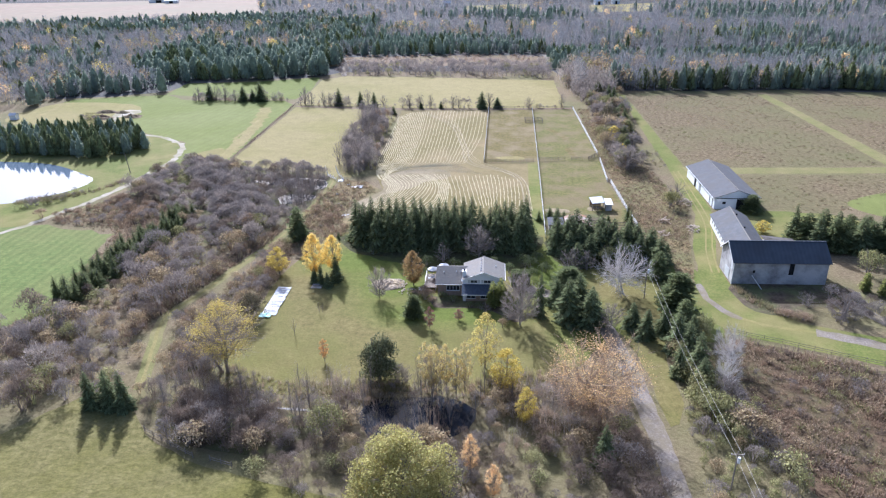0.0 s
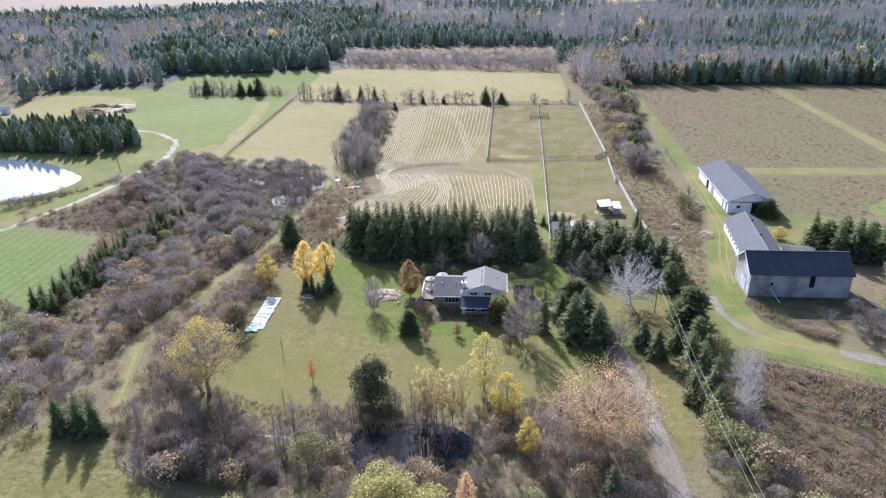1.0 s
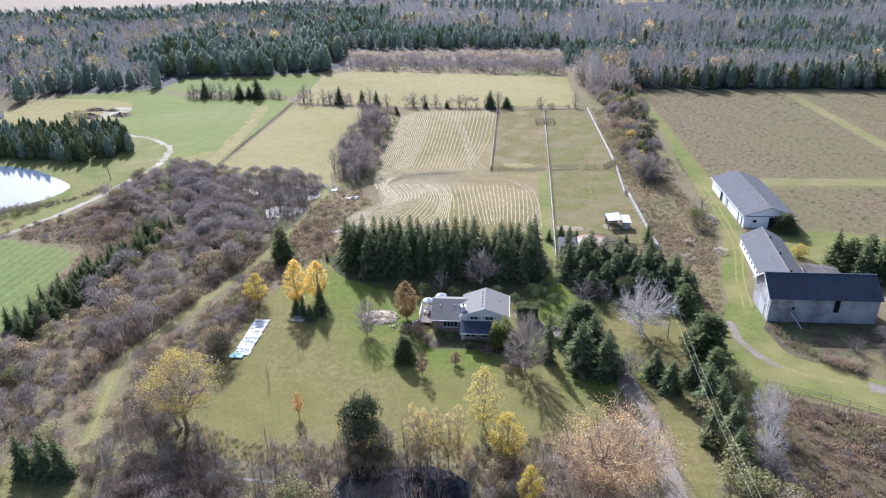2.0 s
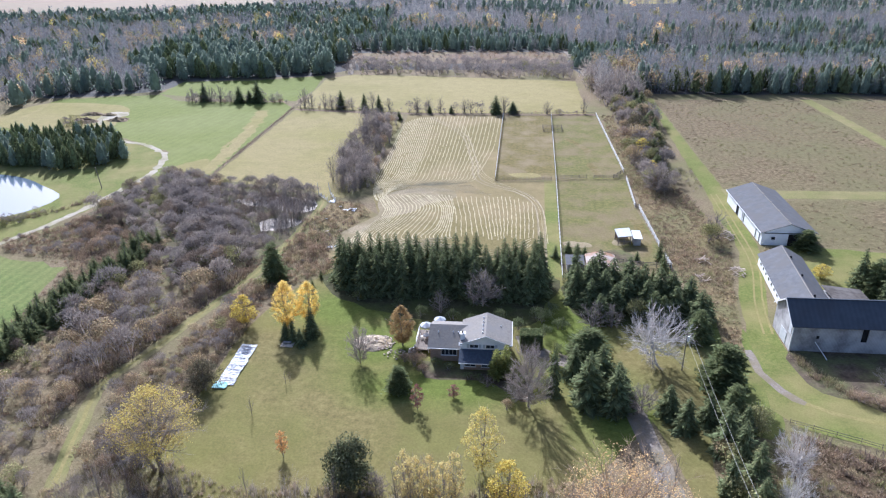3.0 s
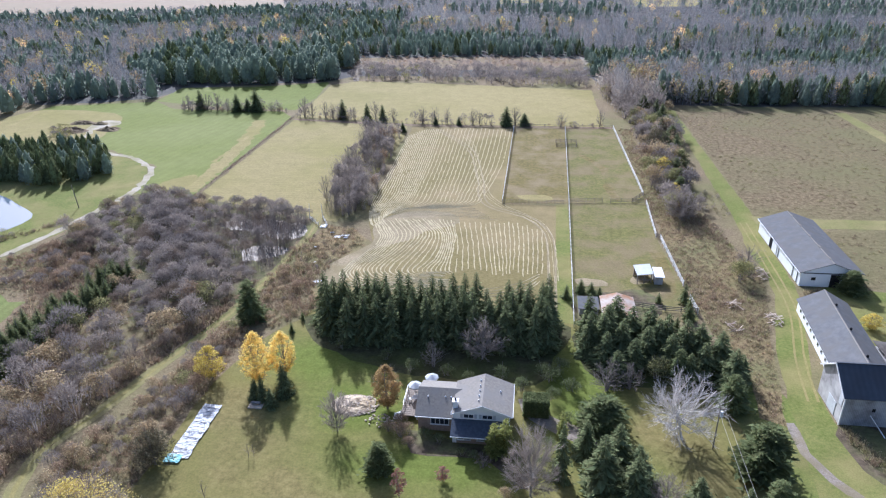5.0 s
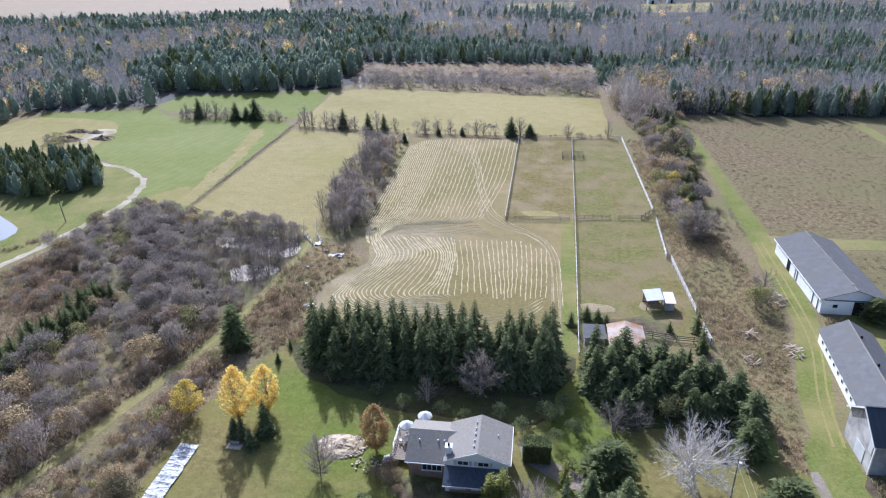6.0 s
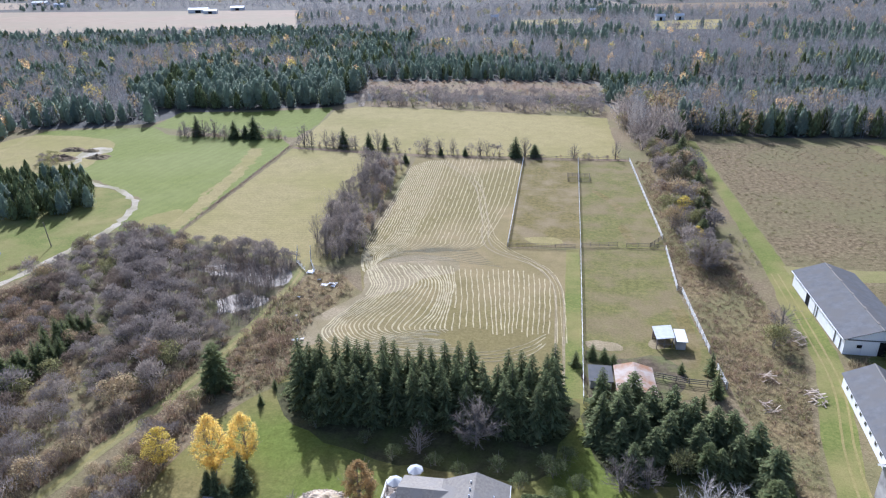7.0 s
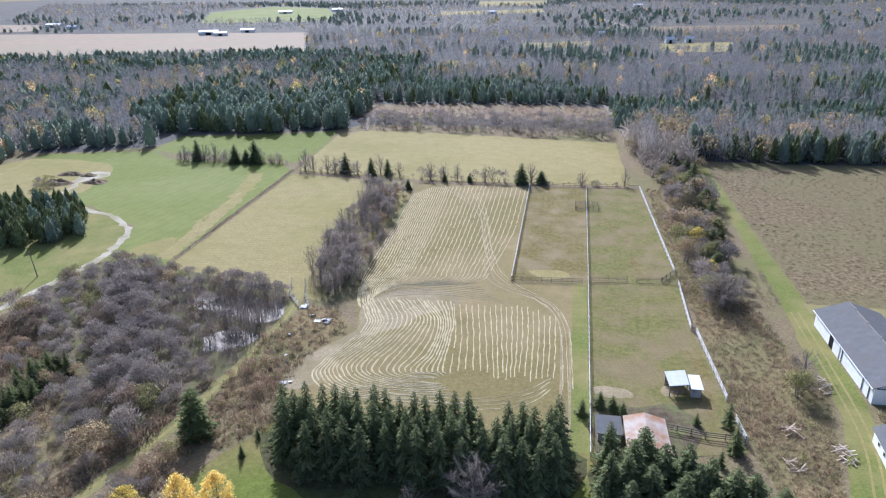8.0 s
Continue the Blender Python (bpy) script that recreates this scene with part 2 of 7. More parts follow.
    "dark_roof": mat("dark_blue_metal_roof", (0.053, 0.063, 0.077), (0.068, 0.080, 0.095), 0.5, (0.055, 0.06, 0.07), 0.2, rough=0.55, metal=0.0, stripe=(0, 0.9, 0.06)),
    "grey_roof": mat("grey_sheet_roof", (0.118, 0.12, 0.124), (0.15, 0.15, 0.154), 0.7, (0.135, 0.13, 0.125), 0.3, rough=0.9),
    "shingle": mat("grey_shingles", (0.206, 0.188, 0.162), (0.273, 0.250, 0.216), 2.5, (0.235, 0.22, 0.2), 0.4, rough=0.9, bump=0.02),
    "blue_shingle": mat("slate_blue_shingles", (0.075, 0.085, 0.105), (0.10, 0.115, 0.14), 2.5, rough=0.9, bump=0.02),
    "siding": mat("white_siding", (0.78, 0.79, 0.80), (0.84, 0.84, 0.84), 1.0, rough=0.5),
    "brick": mat("tan_brick", (0.30, 0.22, 0.16), (0.40, 0.30, 0.23), 4.0, rough=0.9),
    # Near-black, for unlit openings drawn as plates and for dark fittings.
    "dark": mat("dark_interior", (0.015, 0.015, 0.017), (0.03, 0.03, 0.03), 1.0),
    "rust_roof": mat("rusted_sheet_roof", (0.38, 0.31, 0.26), (0.45, 0.4, 0.35), 0.5, (0.33, 0.19, 0.11), 0.35, rough=0.88),
    "white_sheet": mat("white_sheeting", (0.47, 0.485, 0.5), (0.56, 0.57, 0.58), 0.8, rough=0.4),
    # Coarse darker patches put fold shade into the white sheeting.
    "sheeting": mat("creased_white_sheeting", (0.5, 0.505, 0.51), (0.62, 0.62, 0.62), 0.8, (0.34, 0.345, 0.36), 0.55, rough=0.55),
    "teal": mat("teal_tarp", (0.16, 0.42, 0.42), (0.24, 0.50, 0.50), 0.8, rough=0.5),
    "stone": mat("pale_stone", (0.42, 0.34, 0.26), (0.58, 0.49, 0.39), 1.5, vary="object"),
    "metal": mat("galvanised_metal", (0.5, 0.5, 0.5), (0.6, 0.6, 0.6), 3.0, rough=0.4, metal=0.7),
    "wire": mat("overhead_wire", (0.55, 0.52, 0.44), (0.65, 0.62, 0.54), 3.0, rough=0.5),
}


def clear_glass():
    m = mat("window_glass", (0.03, 0.035, 0.045), (0.04, 0.045, 0.055), 1.0, rough=0.05, spec=0.6)
    return m


def water_mat(name, gloss, tint):
    m = bpy.data.materials.new(name)
    m.use_nodes = True
    n, link = m.node_tree.nodes, m.node_tree.links.new
    b = n["Principled BSDF"]
    b.inputs["Base Color"].default_value = (*tint, 1)
    b.inputs["Roughness"].default_value, b.inputs["IOR"].default_value = 0.04, 1.33
    b.inputs["Specular IOR Level"].default_value = gloss
    w = n.new("ShaderNodeTexNoise")
    w.inputs["Scale"].default_value, w.inputs["Detail"].default_value = 0.8, 3.0
    co = n.new("ShaderNodeTexCoord")
    link(co.outputs["Object"], w.inputs["Vector"])
    k = n.new("ShaderNodeBump")
    k.inputs["Strength"].default_value, k.inputs["Distance"].default_value = 0.15, 0.03
    link(w.outputs[0], k.inputs["Height"])
    link(k.outputs[0], b.inputs["Normal"])
    return m


# Pond and ditch tints are paled to carry some of the sky's reflection.
M["ditch_water"] = water_mat("ditch_water", 0.6, (0.16, 0.16, 0.155))
M["marsh_water"] = water_mat("marsh_water", 1.0, (0.05, 0.055, 0.06))
# Dark water is dull and near-black for the brush it would mirror.
M["glass"], M["water"], M["dark_water"] = clear_glass(), water_mat("still_water", 0.9, (0.13, 0.165, 0.20)), water_mat("dark_water", 0.1, (0.012, 0.016, 0.024))

# ---- mesh helpers ----


def origin_of(ob):
    o = Vector((0, 0, 0))
    while ob:
        o += ob.location
        ob = ob.parent
    return o


def thing(name, x, y, z, label, category, group="", kind=""):
    """An empty at the base of a thing."""
    ob = new(name)
    ob.empty_display_size = 0.5
    ob.location = (x, y, z)
    return tagged(ob, label, category, group, kind)


def part(name, bm, material, parent=None, label=""):
    """Links a bmesh, given in world metres, as one mesh object under its parent."""
    if parent:
        bmesh.ops.translate(bm, verts=bm.verts, vec=-origin_of(parent))
    bmesh.ops.recalc_face_normals(bm, faces=bm.faces)
    me = bpy.data.meshes.new(name)
    bm.to_mesh(me)
    bm.free()
    me.materials.append(material)
    ob = new(name, me)
    if parent:
        ob.parent = parent
    return tagged(ob, label)


def share(name, me, parent, place, label=""):
    """One more object on a mesh, at a pose given in the parent's space."""
    ob = new(name, me)
    ob.parent = parent
    ob.matrix_basis = place
    return tagged(ob, label)


def box(x0, x1, y0, y1, z0, z1, bm=None):
    bm = bm or bmesh.new()
    v = [bm.verts.new((x, y, z)) for z in (z0, z1) for x, y in ((x0, y0), (x1, y0), (x1, y1), (x0, y1))]
    for f in ((3, 2, 1, 0), (4, 5, 6, 7), (0, 1, 5, 4), (1, 2, 6, 5), (2, 3, 7, 6), (3, 0, 4, 7)):
        bm.faces.new([v[i] for i in f])
    return bm


def slab(corners, thick, bm=None):
    """A plate with the given upper corners."""
    bm = bm or bmesh.new()
    up = [Vector(c) for c in corners]
    normal = (up[1] - up[0]).cross(up[2] - up[0]).normalized()
    if normal.z < 0:
        normal = -normal
    top = [bm.verts.new(c) for c in up]
    low = [bm.verts.new(c - normal * thick) for c in up]
    bm.faces.new(top)
    bm.faces.new(low[::-1])
    for i in range(len(up)):
        j = (i + 1) % len(up)
        bm.faces.new((top[i], low[i], low[j], top[j]))
    return bm


def gable_body(x0, x1, y0, y1, z0, eave, ridge, along="x"):
    """Walls of a gabled building as one closed prism; the ridge runs along x or y."""
    bm = bmesh.new()
    if along == "x":
        m = (y0 + y1) / 2
        ends = [[(x, y0, z0), (x, y1, z0), (x, y1, eave), (x, m, ridge), (x, y0, eave)] for x in (x0, x1)]
    else:
        m = (x0 + x1) / 2
        ends = [[(x0, y, z0), (x1, y, z0), (x1, y, eave), (m, y, ridge), (x0, y, eave)] for y in (y0, y1)]
    a, b = ([bm.verts.new(p) for p in e] for e in ends)
    bm.faces.new(a)
    bm.faces.new(b[::-1])
    for i in range(5):
        j = (i + 1) % 5
        bm.faces.new((a[i], b[i], b[j], a[j]))
    return bm


def tube(path, radii, sides=6, bm=None):
    bm = bm or bmesh.new()
    rings = []
    for i, p in enumerate(path):
        p = Vector(p)
        d = (Vector(path[min(i + 1, len(path) - 1)]) - Vector(path[max(i - 1, 0)])).normalized()
        u = d.cross(Vector((0.3, 1, 0.2))).normalized()
        w = d.cross(u)
        rings.append([bm.verts.new(p + (u * math.cos(k * math.tau / sides) + w * math.sin(k * math.tau / sides)) * radii[i]) for k in range(sides)])
    for a, b in zip(rings, rings[1:]):
        for k in range(sides):
            bm.faces.new((a[k], a[(k + 1) % sides], b[(k + 1) % sides], b[k]))
    bm.faces.new(rings[0][::-1])
    bm.faces.new(rings[-1])
    return bm


def smooth_line(points, step, closed=False):
    """Points along a Catmull-Rom curve."""
    pts = [Vector((*p, 0)[:3]) if len(p) == 2 else Vector(p) for p in points]
    n, res = len(pts), []
    for i in range(n if closed else n - 1):
        p0 = pts[(i - 1) % n] if closed or i else pts[0]
        p1, p2 = pts[i], pts[(i + 1) % n]
        p3 = pts[(i + 2) % n] if closed or i + 2 < n else pts[-1]
        k = max(2, int((p2 - p1).length / step))
        for j in range(k):
            t = j / k
            res.append(0.5 * ((2 * p1) + (p2 - p0) * t + (2 * p0 - 5 * p1 + 4 * p2 - p3) * t * t + (3 * p1 - p0 - 3 * p2 + p3) * t ** 3))
    if not closed:
        res.append(pts[-1])
    return res


def straight_line(points, step):
    res, n = [], len(points)
    for i in range(n):
        a, b = Vector((*points[i], 0)), Vector((*points[(i + 1) % n], 0))
        k = max(1, int((b - a).length / step))
        res += [a.lerp(b, j / k) for j in range(k)]
    return res


def sheet(name, points, level, material, label, category, round_corners=False, ragged=0.5, step=3.0):
    """A piece of ground cover, a thin layer with a ragged edge."""
    line = smooth_line(points, step, True) if round_corners else straight_line(points, step)
    edge = []
    for p in line:
        w = Vector((noise.noise(p * 0.21), noise.noise(p * 0.21 + Vector((9, 4, 2))), 0)) * ragged + Vector((noise.noise(p * 0.9), noise.noise(p * 0.9 + Vector((3, 7, 1))), 0)) * ragged * 0.5
        edge.append(Vector((p.x + w.x, p.y + w.y)))
    if sum(p.cross(q) for p, q in zip(edge, edge[1:] + edge[:1])) < 0:
        edge.reverse()
    flat, _, faces, _, _, _ = geometry.delaunay_2d_cdt(edge, [], [list(range(len(edge)))], 1, 1e-4)
    bm = bmesh.new()
    vs = [bm.verts.new((v.x, v.y, level * 0.006)) for v in flat]
    for f in faces:
        bm.faces.new([vs[i] for i in f])
    bmesh.ops.recalc_face_normals(bm, faces=bm.faces)
    if sum(f.normal.z * f.calc_area() for f in bm.faces) < 0:
        bmesh.ops.reverse_faces(bm, faces=bm.faces)
    ob = part(name, bm, material)
    return tagged(ob, label, category, kind="structure")


def strip(name, points, width, level, material, label="", category="", ragged=0.25, step=2.0, parent=None, crown=0.0):
    """A way or a swath along a curve; crown raises its middle."""
    line = smooth_line(points, step)
    bm = bmesh.new()
    rows = []
    for i, p in enumerate(line):
        d = line[min(i + 1, len(line) - 1)] - line[max(i - 1, 0)]
        side = Vector((-d.y, d.x, 0)).normalized()
        l = width / 2 + noise.noise(p * 0.5) * ragged
        r = width / 2 + noise.noise(p * 0.5 + Vector((5, 5, 5))) * ragged
        z = level * 0.006
        rows.append([bm.verts.new((*(p + side * l).xy, z)), bm.verts.new((*p.xy, z + crown * (0.7 + 0.6 * noise.noise(p * 1.3)))), bm.verts.new((*(p - side * r).xy, z))])
    for a, b in zip(rows, rows[1:]):
        bm.faces.new((a[0], a[1], b[1], b[0]))
        bm.faces.new((a[1], a[2], b[2], b[1]))
    ob = part(name, bm, material, parent)
    return tagged(ob, label, category, kind="" if parent else "structure")


def inside(poly, pts):
    """Which of the points lie in the polygon."""
    x, y = pts[:, 0], pts[:, 1]
    res = np.zeros(len(pts), bool)
    for i in range(len(poly)):
        (x0, y0), (x1, y1) = poly[i], poly[i - 1]
        if y0 != y1:
            res ^= ((y0 > y) != (y1 > y)) & (x < (x1 - x0) * (y - y0) / (y1 - y0) + x0)
    return res


def scatter(poly, spacing, rng, jitter=0.8):
    """A jittered grid of points in a polygon."""
    p = np.array(poly, float)
    gx, gy = np.meshgrid(np.arange(p[:, 0].min(), p[:, 0].max(), spacing), np.arange(p[:, 1].min(), p[:, 1].max(), spacing))
    pts = np.stack([gx.ravel(), gy.ravel()], 1)
    pts += rng.uniform(-jitter, jitter, pts.shape) * spacing / 1.6
    return pts[inside(poly, pts)]


def soup(name, tris, materials, index=None):
    """A mesh of loose triangles, given as an array (n, 3, 3)."""
    n = len(tris)
    me = bpy.data.meshes.new(name)
    me.vertices.add(3 * n)
    me.vertices.foreach_set("co", np.ascontiguousarray(tris, dtype=np.float32).ravel())
    me.loops.add(3 * n)
    me.loops.foreach_set("vertex_index", np.arange(3 * n, dtype=np.int32))
    me.polygons.add(n)
    me.polygons.foreach_set("loop_start", np.arange(0, 3 * n, 3, dtype=np.int32))
    for m in materials:
        me.materials.append(m)
    if index is not None:
        me.polygons.foreach_set("material_index", np.ascontiguousarray(index, dtype=np.int32))
    me.update(calc_edges=True)
    return me


def spread(templates, pts, heights, widths, rng, z=0.0):
    """Copies of unit templates at points, joined: triangles, and the index of the point of each."""
    out, who = [], []
    pick = rng.integers(0, len(templates), len(pts))
    for k, t in enumerate(templates):
        ids = np.nonzero(pick == k)[0]
        if not len(ids):
            continue
        a = rng.uniform(0, math.tau, len(ids))
        c, s = np.cos(a)[:, None, None], np.sin(a)[:, None, None]
        w, h = widths[ids][:, None, None], heights[ids][:, None, None]
        v = np.empty((len(ids), *t.shape))
        v[..., 0] = (t[..., 0] * c - t[..., 1] * s) * w + pts[ids, 0][:, None, None]
        v[..., 1] = (t[..., 0] * s + t[..., 1] * c) * w + pts[ids, 1][:, None, None]
        v[..., 2] = t[..., 2] * h + z
        out.append(v.reshape(-1, 3, 3))
        who.append(np.repeat(ids, len(t)))
    return np.concatenate(out), np.concatenate(who)


# ---- growth: all unit templates are 1 high and 1 wide ----


def conifer(seed, boughs, full=0.6, droop=0.28, fine=4, slender=0.2):
    """Uneven boughs of loose sprays at all heights round a ragged heart; unit size."""
    r = np.random.default_rng(seed)
    t = []
    up = np.array([0, 0, 1.0])
    uneven = r.uniform(0.74, 1.16, (6, 7))
    lean = r.normal(0, 0.015, 2)
    for i in range(boughs):
        f = ((i + r.uniform(0, 1)) / boughs) ** 1.25
        z = 0.03 + 0.95 * f
        a = i * 2.39996 + r.uniform(-0.5, 0.5)
        reach = 0.5 * (1 - f) ** full * uneven[min(5, int(f * 6)), int(a * 7 / math.tau) % 7] + 0.008
        q = reach * r.uniform(0.62, 1.1)
        d, s = np.array([math.cos(a), math.sin(a), 0]), np.array([-math.sin(a), math.cos(a), 0])
        w = max(slender * q, 0.01) * r.uniform(0.6, 1.2)
        fall = droop * r.uniform(0.2, 1.5) * 0.5
        axis = np.array([lean[0] * z, lean[1] * z, 0])
        root, tip = axis + d * q * 0.12 + up * (z + 0.04 * q), axis + d * q + up * (z - fall * q)
        left, right = axis + d * q * 0.62 + s * w + up * (z - 0.7 * fall * q), axis + d * q * 0.62 - s * w + up * (z - 0.7 * fall * q)
        t += [(root, left, tip), (root, tip, right)]
        for k in range(fine):
            g = axis + d * q * r.uniform(0.5, 1.06) + s * w * r.uniform(-1.5, 1.5) + up * (z - fall * q * 0.8)
            e = np.array([0.042, 0.042, 0.014]) * (0.26 + 1.6 * q)
            t.append((g + r.normal(0, 1, 3) * e, g + r.normal(0, 1, 3) * e, g + (d * 0.06 * (0.3 + q) + r.normal(0, 1, 3) * e)))
    # Inner cone added unseen behind the sprays, to block light through the crown.
    for k in range(7):
        a, b = k * math.tau / 7, (k + 1) * math.tau / 7
        p, q = 0.2 * r.uniform(0.7, 1.2), 0.2 * r.uniform(0.7, 1.2)
        t.append(((p * math.cos(a), p * math.sin(a), 0.05), (q * math.cos(b), q * math.sin(b), 0.05), (lean[0], lean[1], 0.8)))
    t.append(((lean[0] - 0.006, lean[1], 0.9), (lean[0] + 0.006, lean[1], 0.9), (lean[0], lean[1], 1.0)))
    t = np.array([[np.asarray(p, float) for p in q] for q in t])
    t[..., 2] = np.maximum(t[..., 2], 0)
    return t


def far_conifer(seed, n, full=0.62, size=0.07, sides=7, levels=4):
    """A distant conifer: a lumpy closed crown, rounded or pointed, with ragged sprays all over it."""
    r = np.random.default_rng(seed)
    t = []

    def half_width(f):
        return 0.5 * min(1.0, 0.72 + 1.5 * f) * max(0.0, 1 - f) ** full

    rings = []
    for j in range(levels):
        f = j / levels
        rings.append([np.array([math.cos(k * math.tau / sides + j * 0.45), math.sin(k * math.tau / sides + j * 0.45), 0]) * half_width(f) * r.uniform(0.5, 0.85) + np.array([0, 0, 0.08 + 0.9 * f + r.uniform(-0.04, 0.04)]) for k in range(sides)])
    for a, b in zip(rings, rings[1:]):
        for k in range(sides):
            m = (k + 1) % sides
            t += [(a[k], a[m], b[k]), (a[m], b[m], b[k])]
    t += [(rings[-1][k], rings[-1][(k + 1) % sides], np.array([0, 0, 0.97])) for k in range(sides)]
    for i in range(n):
        f = ((i + r.uniform(0, 1)) / n) ** 1.2
        a = i * 2.39996 + r.uniform(-0.6, 0.6)
        d = np.array([math.cos(a), math.sin(a), 0.0])
        p = d * (half_width(f) * r.uniform(0.7, 1.08) + 0.008) + np.array([0, 0, 0.06 + 0.92 * f])
        t.append(flake(r, p, d + np.array([0, 0, 0.7]) + r.normal(0, 0.3, 3), size * (0.45 + 1.3 * half_width(f)), 0.4))
    t.append(((-0.02, 0, 0), (0.02, 0, 0), (0, 0, 0.3)))
    t = np.array([[np.asarray(p, float) for p in q] for q in t])
    t[..., 2] = np.maximum(t[..., 2], 0)
    return t


def girth(u):
    """Half width of a crown, of 1, at the height u of it."""
    return max(0.0, math.sin(math.pi * min(1, max(0, u)) ** 0.8)) ** 0.6


def vase(u):
    """Half width of a crown, of 1, that spreads towards its top."""
    return max(0.0, (0.3 + 0.82 * min(1, max(0, u)) ** 0.7) * (1 - max(0, u) ** 6) * 1.12)


def frame_of(r, d):
    u = np.cross(d, r.normal(0, 1, 3))
    u /= np.linalg.norm(u) + 1e-9
    return u, np.cross(d / (np.linalg.norm(d) + 1e-9), u)


def limb_tube(r, path, r0, r1, out, sides=4):
    """A tapering limb along a path."""
    n = len(path) - 1
    u, v = frame_of(r, path[-1] - path[0])
    rings = [[p + (u * math.cos(k * math.tau / sides) + v * math.sin(k * math.tau / sides)) * (r0 + (r1 - r0) * i / n) for k in range(sides)] for i, p in enumerate(path)]
    for a, b in zip(rings, rings[1:]):
        for k in range(sides):
            j = (k + 1) % sides
            out += [(a[k], a[j], b[j]), (a[k], b[j], b[k])]


def skeleton(seed, w, h, low=0.2, limbs=16, subs=6, twigs=7, stems=1, stout=1.0, fork=None, shape=girth):
    """Limbs and twigs of a broadleaf tree in metres, filling an oval crown that begins at low."""
    r = np.random.default_rng(seed)
    wood, fine, ends = [], [], []
    roots = [np.array([*(r.normal(0, 0.05, 2) * w * (stems > 1)), 0.0]) for _ in range(stems)]
    tops = [np.array([*(q[:2] * 3 + r.normal(0, 0.05, 2) * w), h * (0.5 if fork else 0.9)]) for q in roots]
    for q, t in zip(roots, tops):
        limb_tube(r, [q, q + (t - q) * 0.3 + r.normal(0, 0.01, 3) * h, q + (t - q) * 0.65 + r.normal(0, 0.015, 3) * h, t], 0.016 * h * stout, 0.004 * h, wood, 6)
    for k in range(limbs):
        q, t = roots[k % stems], tops[k % stems]
        u = (k + 0.5) / limbs
        z = low + (1 - low) * (u ** 0.9) * 0.97
        a = k * 2.4 + r.uniform(-0.4, 0.4)
        reach = shape(u) * w * 0.5 * r.uniform(0.8, 1.0)
        tip = np.array([math.cos(a) * reach, math.sin(a) * reach, z * h])
        start = q + (t - q) * (r.uniform(*fork) if fork else max(0.12, z * r.uniform(0.42, 0.6)))
        mid = start * 0.5 + tip * 0.5 + np.array([0, 0, -0.03 * h]) + r.normal(0, 0.045 if fork else 0.015, 3) * h
        stem = len(wood)
        limb_tube(r, [start, mid, tip], 0.0075 * h * stout * (1.1 - 0.6 * u), 0.002 * h, wood)
        near_ = min((p for w_ in wood[:stems * 36] for p in w_), key=lambda p: np.linalg.norm(p - start))
        wood.append((wood[stem][0], wood[stem][1], near_.copy()))
        ends.append(tip)
        for j in range(subs):
            f = r.uniform(0.3, 1.0)
            p = start + (mid - start) * f * 2 if f < 0.5 else mid + (tip - mid) * (f - 0.5) * 2
            d = (tip - start) / np.linalg.norm(tip - start) + r.normal(0, 0.55, 3) + np.array([0, 0, 0.35])
            d *= r.uniform(0.09, 0.17) * (w + h) * 0.5 / np.linalg.norm(d)
            e, (x, y) = p + d, frame_of(r, d)
            s = 0.0019 * h
            fine += [(p - x * s, p + x * s, e), (p - y * s, p + y * s, e)]
            ends.append(e)
            for i in range(twigs):
                g = p + d * r.uniform(0.25, 1.0)
                c = d * 0.45 + r.normal(0, 0.03, 3) * (w + h) * 0.5 + np.array([0, 0, 0.012 * h])
                x = frame_of(r, c)[0]
                fine.append((g - x * s * 0.8, g + x * s * 0.8, g + c))
                ends.append(g + c)
    for t in (wood, fine):
        for q in t:
            for p in q:
                p[2] = max(p[2], 0)
    return np.array(wood), np.array(fine), np.array(ends)


def lobes(seed, w, h, low, count, n, cling=0.8, shape=girth):
    """Leaf places on the lobes of a crown, in metres."""
    r = np.random.default_rng(seed)
    at, size = [], []
    for k in range(count):
        u = (k + 0.5) / count
        a = k * 2.4 + r.uniform(-0.5, 0.5)
        s = w * r.uniform(0.12, 0.2) * (1 - 0.35 * u)
        reach = max(0, shape(u) * w * 0.5 * r.uniform(0.75, 1.08) - s * 0.8)
        at.append((math.cos(a) * reach, math.sin(a) * reach, (low + (1 - low) * u) * h - s * 0.5 * u))
        size.append(s)
    at, size = np.array(at), np.array(size)
    pick = r.choice(count, n, p=size ** 2 / (size ** 2).sum())
    d = r.normal(0, 1, (n, 3))
    d /= np.linalg.norm(d, axis=1)[:, None]
    d[:, 2] = np.where(d[:, 2] < -0.4, -d[:, 2], d[:, 2])
    return at[pick] + d * (size[pick] * r.uniform(cling, 1.12, n))[:, None]


def leaves(seed, centres, per, size, cloud, hang=0.0, slim=0.6):
    """Leaf sprays, two triangles each, in clouds about the twig ends; metres."""
    r = np.random.default_rng(seed)
    c = np.repeat(centres, per, 0)
    c = c + r.normal(0, 1, c.shape) * cloud * np.array([1, 1, 0.8])
    c[:, 2] = np.maximum(c[:, 2] - hang * r.uniform(0, 1, len(c)), 0.15)
    u = r.normal(0, 1, c.shape) * np.array([1, 1, 1 + 2 * hang])
    u /= np.linalg.norm(u, axis=1)[:, None]
    v = np.cross(u, r.normal(0, 1, c.shape))
    v /= np.linalg.norm(v, axis=1)[:, None]
    k = (size * r.uniform(0.6, 1.3, len(c)))[:, None]
    a, b, e, f = c - u * k, c + v * k * slim, c + u * k, c - v * k * slim
    return np.concatenate([np.stack([a, b, e], 1), np.stack([a, e, f], 1)])


